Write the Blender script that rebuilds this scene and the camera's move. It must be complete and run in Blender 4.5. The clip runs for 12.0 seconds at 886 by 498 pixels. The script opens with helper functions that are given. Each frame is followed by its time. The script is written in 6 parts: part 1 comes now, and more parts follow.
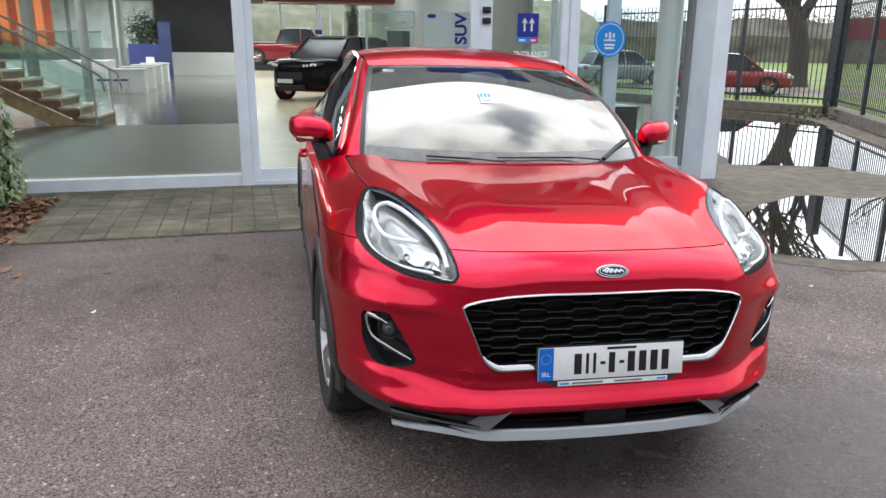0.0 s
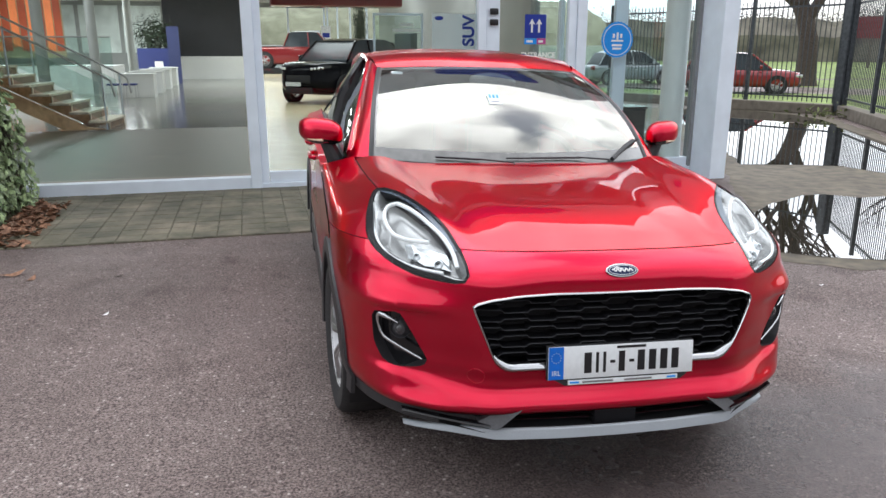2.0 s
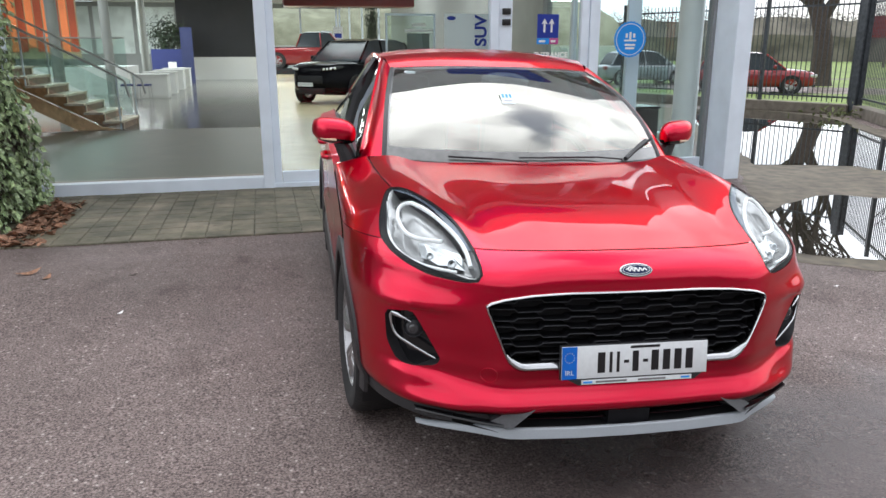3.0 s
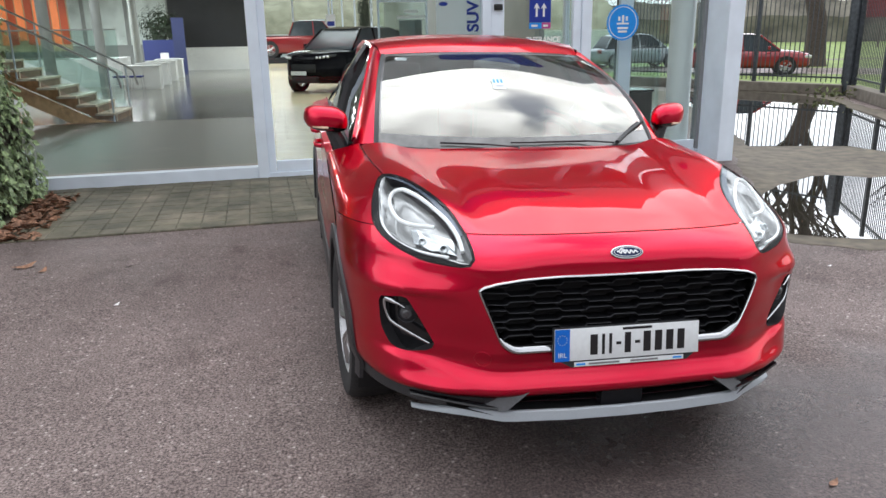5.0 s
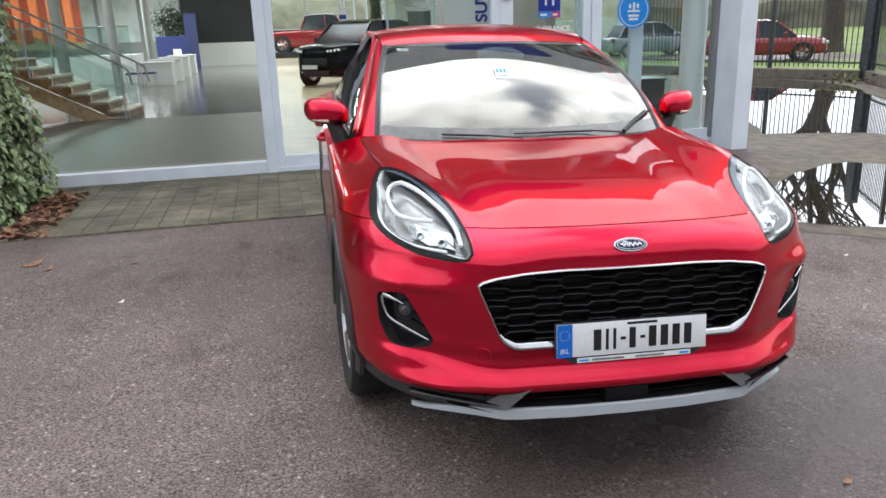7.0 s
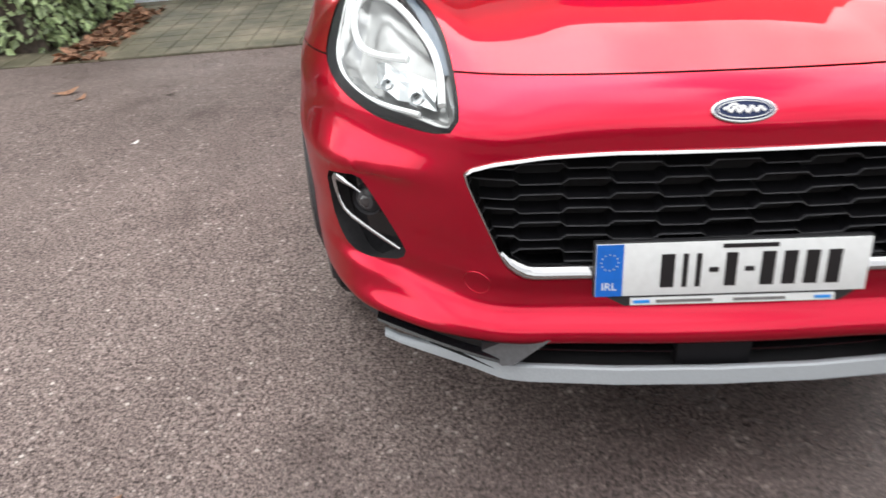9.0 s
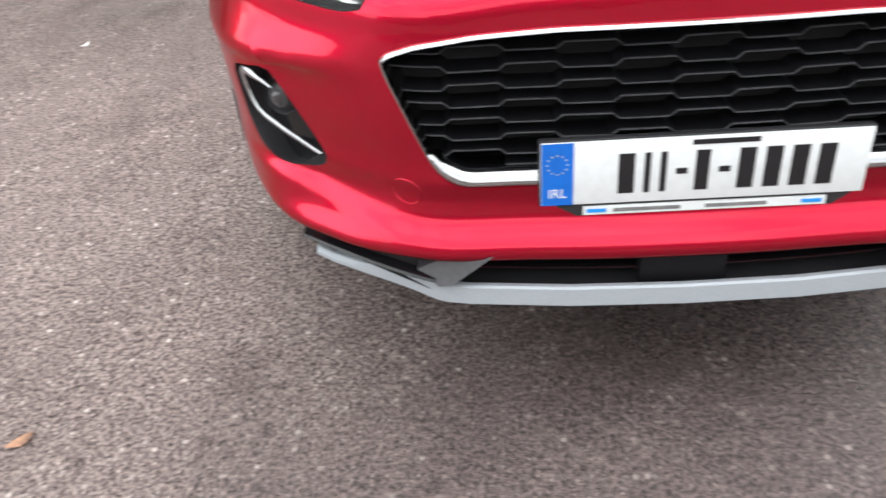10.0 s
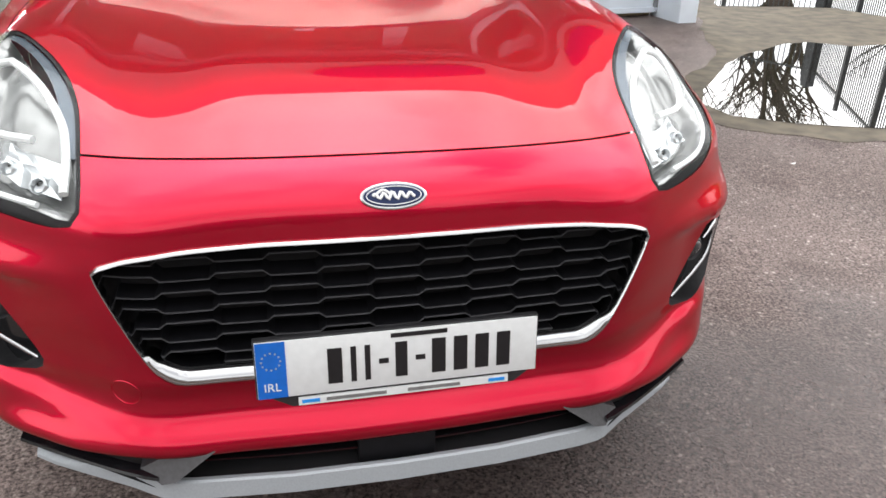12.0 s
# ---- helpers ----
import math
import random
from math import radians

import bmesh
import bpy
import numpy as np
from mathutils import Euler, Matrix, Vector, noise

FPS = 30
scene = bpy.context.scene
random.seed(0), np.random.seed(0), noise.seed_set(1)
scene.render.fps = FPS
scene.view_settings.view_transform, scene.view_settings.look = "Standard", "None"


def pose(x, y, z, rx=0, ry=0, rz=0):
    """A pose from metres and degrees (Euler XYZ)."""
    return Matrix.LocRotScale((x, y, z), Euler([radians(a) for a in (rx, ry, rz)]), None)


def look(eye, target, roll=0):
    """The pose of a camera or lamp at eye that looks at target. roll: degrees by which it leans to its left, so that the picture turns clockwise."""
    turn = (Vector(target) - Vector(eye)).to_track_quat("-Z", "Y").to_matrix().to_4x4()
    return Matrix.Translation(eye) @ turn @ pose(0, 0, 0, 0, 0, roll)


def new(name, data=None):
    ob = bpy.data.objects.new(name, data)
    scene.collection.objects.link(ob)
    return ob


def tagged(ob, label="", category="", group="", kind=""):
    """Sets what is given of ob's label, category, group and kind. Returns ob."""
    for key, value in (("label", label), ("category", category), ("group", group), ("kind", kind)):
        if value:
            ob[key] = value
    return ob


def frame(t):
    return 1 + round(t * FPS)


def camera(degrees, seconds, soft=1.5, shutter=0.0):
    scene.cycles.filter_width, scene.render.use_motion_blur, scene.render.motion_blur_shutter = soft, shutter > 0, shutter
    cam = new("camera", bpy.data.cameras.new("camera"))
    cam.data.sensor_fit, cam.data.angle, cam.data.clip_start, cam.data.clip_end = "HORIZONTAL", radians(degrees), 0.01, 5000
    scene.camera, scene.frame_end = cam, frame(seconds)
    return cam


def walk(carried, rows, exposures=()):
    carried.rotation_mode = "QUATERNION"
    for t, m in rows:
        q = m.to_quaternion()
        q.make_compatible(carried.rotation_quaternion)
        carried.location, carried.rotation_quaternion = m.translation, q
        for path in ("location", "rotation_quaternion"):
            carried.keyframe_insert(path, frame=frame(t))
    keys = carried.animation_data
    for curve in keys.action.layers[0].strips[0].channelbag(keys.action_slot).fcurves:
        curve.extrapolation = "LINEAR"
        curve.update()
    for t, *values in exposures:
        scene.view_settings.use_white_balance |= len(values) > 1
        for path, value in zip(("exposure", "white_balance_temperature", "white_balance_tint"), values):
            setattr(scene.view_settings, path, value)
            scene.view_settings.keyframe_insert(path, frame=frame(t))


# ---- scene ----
cam = camera(62.0, 12.0, shutter=0.4)
PATH = [
    (0, (-0.967, -2.162, 1.534), (-0.619, -0.264, 1.006), 0.50),
    (0.5, (-0.973, -2.167, 1.531), (-0.636, -0.270, 0.997), 0.60),
    (1, (-0.977, -2.176, 1.532), (-0.640, -0.278, 0.999), 0.30),
    (1.5, (-0.974, -2.179, 1.535), (-0.650, -0.278, 1.005), 0.00),
    (2, (-0.976, -2.179, 1.533), (-0.650, -0.277, 1.010), -0.00),
    (2.5, (-0.978, -2.176, 1.533), (-0.658, -0.271, 1.016), -0.10),
    (3, (-0.983, -2.179, 1.529), (-0.687, -0.272, 1.007), -0.10),
    (3.5, (-0.976, -2.184, 1.528), (-0.686, -0.279, 0.993), -0.40),
    (5.5, (-0.962, -2.198, 1.525), (-0.662, -0.301, 0.968), -1.20),
    (6, (-0.944, -2.192, 1.521), (-0.664, -0.292, 0.964), -1.40),
    (6.5, (-0.939, -2.186, 1.524), (-0.688, -0.280, 0.973), -1.90),
    (6.7, (-0.934, -2.182, 1.519), (-0.679, -0.276, 0.970), -1.80),
    (8.3, (-0.639, -1.678, 1.507), (-0.378, 0.001, 0.592), -3.57),
    (8.5, (-0.601, -1.580, 1.436), (-0.359, 0.074, 0.471), -3.94),
    (8.7, (-0.527, -1.449, 1.362), (-0.394, 0.199, 0.367), -5.21),
    (9, (-0.438, -1.258, 1.301), (-0.588, 0.412, 0.344), -4.85),
    (9.5, (-0.372, -1.105, 1.187), (-0.655, 0.430, 0.053), -7.84),
    (10, (-0.300, -1.068, 1.177), (-0.494, 0.465, 0.020), -7.08),
    (10.5, (-0.179, -1.075, 1.156), (-0.051, 0.494, 0.039), -0.92),
    (11, (-0.106, -1.088, 1.164), (0.202, 0.498, 0.108), 0.01),
    (11.5, (-0.107, -1.120, 1.241), (0.222, 0.559, 0.347), -0.79),
    (12, (-0.142, -1.134, 1.307), (0.195, 0.560, 0.444), 0.23),
]
walk(cam, [(t, look(eye, target, roll)) for t, eye, target, roll in PATH],
     [(0.0, -0.17, 6050, 11), (6.7, -0.17, 6050, 11), (8.3, 0.02, 6250, 10), (9.0, 0.30, 6450, 10), (9.5, 0.57, 6350, 8), (10.2, 0.66, 6200, 9),
      (10.5, 0.68, 6080, 10), (11.0, 0.70, 6150, 10), (11.5, 0.42, 6250, 10), (12.0, 0.15, 6480, 11)])

# ---- world, sun, exposure ----
world = bpy.data.worlds.new("sky")
scene.world = world
world.use_nodes = True
wn, wl = world.node_tree.nodes, world.node_tree.links
wn.clear()
SUN_UP, SUN_ROUND = 46.0, 25.0
sky = wn.new("ShaderNodeTexSky")
sky.sky_type, sky.sun_disc = "NISHITA", False
sky.sun_elevation, sky.sun_rotation = radians(SUN_UP), radians(SUN_ROUND)
wco = wn.new("ShaderNodeTexCoord")
wmap = wn.new("ShaderNodeMapping")
wmap.inputs["Scale"].default_value = (1.0, 1.0, 2.2)
wmap.inputs["Location"].default_value = (0.35, 0.1, 0.4)
wnoise = wn.new("ShaderNodeTexNoise")
wnoise.inputs["Scale"].default_value, wnoise.inputs["Detail"].default_value, wnoise.inputs["Roughness"].default_value = 1.5, 5.0, 0.5
wramp = wn.new("ShaderNodeValToRGB")
wramp.color_ramp.elements[0].position, wramp.color_ramp.elements[1].position = 0.22, 0.44
wshade = wn.new("ShaderNodeTexNoise")
wshade.inputs["Scale"].default_value, wshade.inputs["Detail"].default_value = 3.1, 6.0
wcloud = wn.new("ShaderNodeMixRGB")
wcloud.inputs[1].default_value, wcloud.inputs[2].default_value = (11.4, 11.3, 11.1, 1), (16.9, 16.8, 16.5, 1)
wmix = wn.new("ShaderNodeMixRGB")
wback, wout = wn.new("ShaderNodeBackground"), wn.new("ShaderNodeOutputWorld")
wback.inputs["Strength"].default_value = 0.15
wl.new(wco.outputs["Generated"], wmap.inputs[0])
wl.new(wmap.outputs[0], wnoise.inputs[0])
wl.new(wmap.outputs[0], wshade.inputs[0])
wl.new(wnoise.outputs[0], wramp.inputs[0])
wbillow = wn.new("ShaderNodeMapRange")
wbillow.interpolation_type = "SMOOTHSTEP"
wbillow.inputs[1].default_value, wbillow.inputs[2].default_value = 0.36, 0.64
wl.new(wshade.outputs[0], wbillow.inputs[0])
wl.new(wbillow.outputs[0], wcloud.inputs[0])
# a long blue gap high in the cloud
wgap, wgaps, wbank, wlong = wn.new("ShaderNodeMapping"), wn.new("ShaderNodeMapRange"), wn.new("ShaderNodeMath"), wn.new("ShaderNodeVectorMath")
wgap.vector_type, wlong.operation, wbank.operation, wgaps.interpolation_type = "TEXTURE", "LENGTH", "MULTIPLY", "SMOOTHSTEP"
wgap.inputs["Location"].default_value, wgap.inputs["Rotation"].default_value, wgap.inputs["Scale"].default_value = (0.335, 0.27, 0.0), (0, 0, radians(12)), (0.115, 0.50, 1000.0)
wedge, wsum = wn.new("ShaderNodeMath"), wn.new("ShaderNodeMath")
wedge.operation, wedge.inputs[1].default_value = "MULTIPLY", 1.9
wsum.operation = "ADD"
wgaps.inputs[1].default_value, wgaps.inputs[2].default_value, wgaps.inputs[3].default_value, wgaps.inputs[4].default_value = 1.15, 2.05, 0.16, 1.0
wl.new(wco.outputs["Generated"], wgap.inputs[0])
wl.new(wgap.outputs[0], wlong.inputs[0])
wl.new(wshade.outputs[0], wedge.inputs[0])
wl.new(wlong.outputs["Value"], wsum.inputs[0])
wl.new(wedge.outputs[0], wsum.inputs[1])
wl.new(wsum.outputs[0], wgaps.inputs[0])
wl.new(wgaps.outputs[0], wbank.inputs[0])
wl.new(wramp.outputs[0], wbank.inputs[1])
wl.new(wbank.outputs[0], wmix.inputs[0])
wdeep = wn.new("ShaderNodeMixRGB")
wdeep.blend_type, wdeep.inputs[0].default_value, wdeep.inputs[2].default_value = "MULTIPLY", 1.0, (0.60, 0.60, 0.60, 1)
wl.new(sky.outputs[0], wdeep.inputs[1])
wl.new(wdeep.outputs[0], wmix.inputs[1])
wl.new(wcloud.outputs[0], wmix.inputs[2])
# an overcast sky is brighter overhead than at the horizon
wdot, wpow, wglow, wgain = (wn.new("ShaderNodeVectorMath"), wn.new("ShaderNodeMath"), wn.new("ShaderNodeMapRange"), wn.new("ShaderNodeMixRGB"))
wdot.operation, wpow.operation, wgain.blend_type = "DOT_PRODUCT", "POWER", "MULTIPLY"
wdot.inputs[1].default_value = (0.0, 0.0, 1.0)
whalf = wn.new("ShaderNodeMapRange")
whalf.inputs[1].default_value, whalf.inputs[2].default_value = 0.0, 1.0
wpow.inputs[1].default_value = 1.0
wglow.inputs[3].default_value, wglow.inputs[4].default_value = 0.92, 1.15
wgain.inputs[0].default_value = 1.0
wl.new(wco.outputs["Generated"], wdot.inputs[0])
wl.new(wdot.outputs["Value"], whalf.inputs[0])
wl.new(whalf.outputs[0], wpow.inputs[0])
wl.new(wpow.outputs[0], wglow.inputs[0])
wl.new(wmix.outputs[0], wgain.inputs[1])
wl.new(wglow.outputs[0], wgain.inputs[2])
wveil, wsoft, wmore = (wn.new("ShaderNodeVectorMath"), wn.new("ShaderNodeMapRange"), wn.new("ShaderNodeMixRGB"))
wveil.operation, wmore.blend_type, wsoft.interpolation_type = "DOT_PRODUCT", "MULTIPLY", "SMOOTHERSTEP"
wveil.inputs[1].default_value = (math.sin(radians(SUN_ROUND)) * math.cos(radians(SUN_UP)), math.cos(radians(SUN_ROUND)) * math.cos(radians(SUN_UP)), math.sin(radians(SUN_UP)))
wsoft.inputs[1].default_value, wsoft.inputs[2].default_value, wsoft.inputs[3].default_value, wsoft.inputs[4].default_value = 0.50, 1.0, 0.95, 1.5
wmore.inputs[0].default_value = 1.0
wl.new(wco.outputs["Generated"], wveil.inputs[0])
wl.new(wveil.outputs["Value"], wsoft.inputs[0])
wl.new(wgain.outputs[0], wmore.inputs[1])
wl.new(wsoft.outputs[0], wmore.inputs[2])
# the cloud away from the veiled sun is duller
wdull, waway, wless = (wn.new("ShaderNodeVectorMath"), wn.new("ShaderNodeMapRange"), wn.new("ShaderNodeMixRGB"))
wdull.operation, wless.blend_type, waway.interpolation_type = "DOT_PRODUCT", "MULTIPLY", "SMOOTHSTEP"
wdull.inputs[1].default_value = (-0.2, 0.98, 0.0)
waway.inputs[1].default_value, waway.inputs[2].default_value, waway.inputs[3].default_value, waway.inputs[4].default_value = -0.8, 0.4, 0.66, 1.10
wless.inputs[0].default_value = 1.0
wl.new(wco.outputs["Generated"], wdull.inputs[0])
wl.new(wdull.outputs["Value"], waway.inputs[0])
wl.new(wmore.outputs[0], wless.inputs[1])
wl.new(waway.outputs[0], wless.inputs[2])
wl.new(wless.outputs[0], wback.inputs[0])
wl.new(wback.outputs[0], wout.inputs[0])
sun = new("sun", bpy.data.lights.new("sun", "SUN"))
sun.data.energy, sun.data.angle, sun.data.color = 0.5, radians(120), (1.0, 0.98, 0.95)
sun_az = radians(SUN_ROUND)
sun.matrix_world = look((math.sin(sun_az) * 50, math.cos(sun_az) * 50, 50 * math.tan(radians(SUN_UP))), (0, 0, 0))


# ---- materials ----
def mat(name, color, rough=0.5, metal=0.0, vary=0.08, scale=30.0, bump=0.0, coat=0.0, color2=None, detail=6.0, islands=False, spec=0.5, big=0.0):
    m = bpy.data.materials.new(name)
    m.use_nodes = True
    n, l = m.node_tree.nodes, m.node_tree.links
    b = n["Principled BSDF"]
    b.inputs["Roughness"].default_value, b.inputs["Metallic"].default_value = rough, metal
    b.inputs["Coat Weight"].default_value, b.inputs["Coat Roughness"].default_value = coat, 0.03
    b.inputs["Specular IOR Level"].default_value = spec
    b.inputs["Base Color"].default_value = (*color, 1)
    if vary or bump:
        co, no = n.new("ShaderNodeTexCoord"), n.new("ShaderNodeTexNoise")
        no.inputs["Scale"].default_value, no.inputs["Detail"].default_value = scale, detail
        l.new(co.outputs["Object"], no.inputs[0])
        mix = n.new("ShaderNodeMixRGB")
        dark = color2 or tuple(c * (1 - 2 * vary) for c in color)
        light = color if color2 else tuple(min(1, c * (1 + 2 * vary)) for c in color)
        mix.inputs[1].default_value, mix.inputs[2].default_value = (*dark, 1), (*light, 1)
        ramp = n.new("ShaderNodeValToRGB")
        ramp.color_ramp.elements[0].position, ramp.color_ramp.elements[1].position = 0.3, 0.7
        l.new(no.outputs[0], ramp.inputs[0])
        l.new(ramp.outputs[0], mix.inputs[0])
        src = mix.outputs[0]
        if big or islands:
            mul = n.new("ShaderNodeMixRGB")
            mul.blend_type, mul.inputs[0].default_value = "MULTIPLY", 1.0
            mr = n.new("ShaderNodeMapRange")
            mr.inputs[3].default_value, mr.inputs[4].default_value = 1 - (big or 0.3), 1 + (big or 0.3)
            if islands:
                oi = n.new("ShaderNodeObjectInfo") if islands == "object" else n.new("ShaderNodeNewGeometry")
                l.new(oi.outputs["Random" if islands == "object" else "Random Per Island"], mr.inputs[0])
            else:
                n2 = n.new("ShaderNodeTexNoise")
                n2.inputs["Scale"].default_value, n2.inputs["Detail"].default_value = scale * 0.06, 4
                l.new(co.outputs["Object"], n2.inputs[0])
                mr.inputs[1].default_value, mr.inputs[2].default_value = 0.3, 0.7
                l.new(n2.outputs[0], mr.inputs[0])
            l.new(src, mul.inputs[1])
            l.new(mr.outputs[0], mul.inputs[2])
            src = mul.outputs[0]
        l.new(src, b.inputs["Base Color"])
        if bump:
            bp = n.new("ShaderNodeBump")
            bp.inputs["Strength"].default_value, bp.inputs["Distance"].default_value = bump, 0.01
            l.new(no.outputs[0], bp.inputs["Height"])
            l.new(bp.outputs[0], b.inputs["Normal"])
    return m


def pane_mat(name, tint, gloss, rough=0.0, most=1.0):
    """Coated glass: see-through, with a mirror share that grows at a slant."""
    m = bpy.data.materials.new(name)
    m.use_nodes = True
    n, l = m.node_tree.nodes, m.node_tree.links
    n.remove(n["Principled BSDF"])
    tr, gl, mx = n.new("ShaderNodeBsdfTransparent"), n.new("ShaderNodeBsdfGlossy"), n.new("ShaderNodeMixShader")
    tr.inputs[0].default_value = (*tint, 1)
    gl.inputs["Roughness"].default_value = rough
    fr, pw, mr = n.new("ShaderNodeLayerWeight"), n.new("ShaderNodeMath"), n.new("ShaderNodeMapRange")
    fr.inputs[0].default_value = 0.5
    pw.operation, pw.inputs[1].default_value = "POWER", 5.0
    mr.inputs[3].default_value, mr.inputs[4].default_value = gloss, most
    l.new(fr.outputs["Facing"], pw.inputs[0])
    l.new(pw.outputs[0], mr.inputs[0])
    l.new(mr.outputs[0], mx.inputs[0])
    l.new(tr.outputs[0], mx.inputs[1])
    l.new(gl.outputs[0], mx.inputs[2])
    l.new(mx.outputs[0], n["Material Output"].inputs[0])
    return m


def asphalt_mat():
    m = bpy.data.materials.new("asphalt")
    m.use_nodes = True
    n, l = m.node_tree.nodes, m.node_tree.links
    b = n["Principled BSDF"]
    co = n.new("ShaderNodeTexCoord")

    def noise_ramp(scale, lo, hi, c0, c1, detail=5.0, rough=0.6):
        no, ra = n.new("ShaderNodeTexNoise"), n.new("ShaderNodeValToRGB")
        no.inputs["Scale"].default_value, no.inputs["Detail"].default_value, no.inputs["Roughness"].default_value = scale, detail, rough
        l.new(co.outputs["Object"], no.inputs[0])
        e = ra.color_ramp.elements
        e[0].position, e[1].position, e[0].color, e[1].color = lo, hi, (*c0, 1), (*c1, 1)
        l.new(no.outputs[0], ra.inputs[0])
        return no, ra

    fine, base = noise_ramp(105, 0.36, 0.66, (0.040, 0.032, 0.031), (0.258, 0.212, 0.202), 4.0, 0.65)
    vo = n.new("ShaderNodeTexVoronoi")
    vo.inputs["Scale"].default_value = 105
    l.new(co.outputs["Object"], vo.inputs[0])
    speck = n.new("ShaderNodeValToRGB")
    speck.color_ramp.elements[0].position, speck.color_ramp.elements[1].position = 0.62, 1.0
    l.new(vo.outputs["Color"], speck.inputs[0])
    chip, both = n.new("ShaderNodeMapRange"), n.new("ShaderNodeMath")
    chip.inputs[1].default_value, chip.inputs[2].default_value, chip.inputs[3].default_value, chip.inputs[4].default_value = 0.30, 0.48, 1.0, 0.12
    both.operation = "MULTIPLY"
    l.new(vo.outputs["Distance"], chip.inputs[0])
    l.new(chip.outputs[0], both.inputs[0])
    l.new(speck.outputs[0], both.inputs[1])
    m1 = n.new("ShaderNodeMixRGB")
    m1.inputs[2].default_value = (0.38, 0.328, 0.308, 1)
    l.new(both.outputs[0], m1.inputs[0])
    l.new(base.outputs[0], m1.inputs[1])
    vo2, coarse, few, both2, m0 = n.new("ShaderNodeTexVoronoi"), n.new("ShaderNodeMapRange"), n.new("ShaderNodeMapRange"), n.new("ShaderNodeMath"), n.new("ShaderNodeMixRGB")
    vo2.inputs["Scale"].default_value = 48
    l.new(co.outputs["Object"], vo2.inputs[0])
    coarse.inputs[1].default_value, coarse.inputs[2].default_value, coarse.inputs[3].default_value, coarse.inputs[4].default_value = 0.22, 0.34, 1.0, 0.12
    few.inputs[1].default_value, few.inputs[2].default_value = 0.70, 0.93
    both2.operation = "MULTIPLY"
    l.new(vo2.outputs["Distance"], coarse.inputs[0])
    l.new(vo2.outputs["Color"], few.inputs[0])
    l.new(coarse.outputs[0], both2.inputs[0])
    l.new(few.outputs[0], both2.inputs[1])
    m0.inputs[2].default_value = (0.46, 0.42, 0.395, 1)
    l.new(both2.outputs[0], m0.inputs[0])
    l.new(m1.outputs[0], m0.inputs[1])
    m1 = m0
    _, patch = noise_ramp(0.55, 0.3, 0.7, (0.80, 0.775, 0.76), (1.36, 1.33, 1.30))
    m2 = n.new("ShaderNodeMixRGB")
    m2.blend_type, m2.inputs[0].default_value = "MULTIPLY", 1.0
    l.new(m1.outputs[0], m2.inputs[1])
    l.new(patch.outputs[0], m2.inputs[2])
    _, stain = noise_ramp(2.6, 0.56, 0.70, (1, 1, 1), (0.62, 0.60, 0.60))
    m3 = n.new("ShaderNodeMixRGB")
    m3.blend_type, m3.inputs[0].default_value = "MULTIPLY", 0.75
    l.new(m2.outputs[0], m3.inputs[1])
    l.new(stain.outputs[0], m3.inputs[2])
    # rain-damp patch with a ragged edge, also painting shade in front of the car
    shift, far, edge, rag, damp_shade, m4 = (n.new("ShaderNodeMapping"), n.new("ShaderNodeVectorMath"), n.new("ShaderNodeMath"), n.new("ShaderNodeTexNoise"), n.new("ShaderNodeMapRange"), n.new("ShaderNodeMixRGB"))
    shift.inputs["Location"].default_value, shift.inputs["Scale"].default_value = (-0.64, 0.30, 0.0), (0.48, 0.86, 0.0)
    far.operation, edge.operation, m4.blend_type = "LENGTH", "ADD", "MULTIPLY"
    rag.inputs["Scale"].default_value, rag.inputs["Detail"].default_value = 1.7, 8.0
    damp_shade.interpolation_type = "SMOOTHSTEP"
    damp_shade.inputs[1].default_value, damp_shade.inputs[2].default_value, damp_shade.inputs[3].default_value, damp_shade.inputs[4].default_value = 1.15, 1.75, 0.95, 0.0
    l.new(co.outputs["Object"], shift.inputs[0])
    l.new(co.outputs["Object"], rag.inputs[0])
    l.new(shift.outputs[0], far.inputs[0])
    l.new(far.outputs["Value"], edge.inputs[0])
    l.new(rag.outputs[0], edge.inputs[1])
    l.new(edge.outputs[0], damp_shade.inputs[0])
    # this darkening covers both wet tarmac and the car's soft shade
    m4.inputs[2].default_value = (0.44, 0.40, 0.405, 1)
    l.new(damp_shade.outputs[0], m4.inputs[0])
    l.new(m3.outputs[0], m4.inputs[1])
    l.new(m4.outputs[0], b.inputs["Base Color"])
    _, wet = noise_ramp(0.8, 0.35, 0.65, (0.36, 0.36, 0.36), (0.62, 0.62, 0.62))
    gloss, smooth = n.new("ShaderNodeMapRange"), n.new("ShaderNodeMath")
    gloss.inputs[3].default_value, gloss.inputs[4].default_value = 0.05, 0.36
    l.new(damp_shade.outputs[0], gloss.inputs[0])
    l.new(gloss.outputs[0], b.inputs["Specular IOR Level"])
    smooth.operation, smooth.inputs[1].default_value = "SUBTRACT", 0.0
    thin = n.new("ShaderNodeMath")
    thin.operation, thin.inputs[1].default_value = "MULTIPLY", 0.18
    l.new(damp_shade.outputs[0], thin.inputs[0])
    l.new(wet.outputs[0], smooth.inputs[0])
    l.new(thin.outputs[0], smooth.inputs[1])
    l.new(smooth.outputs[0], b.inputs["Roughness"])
    bp = n.new("ShaderNodeBump")
    bp.inputs["Strength"].default_value, bp.inputs["Distance"].default_value = 0.85, 0.007
    l.new(fine.outputs[0], bp.inputs["Height"])
    l.new(bp.outputs[0], b.inputs["Normal"])
    return m


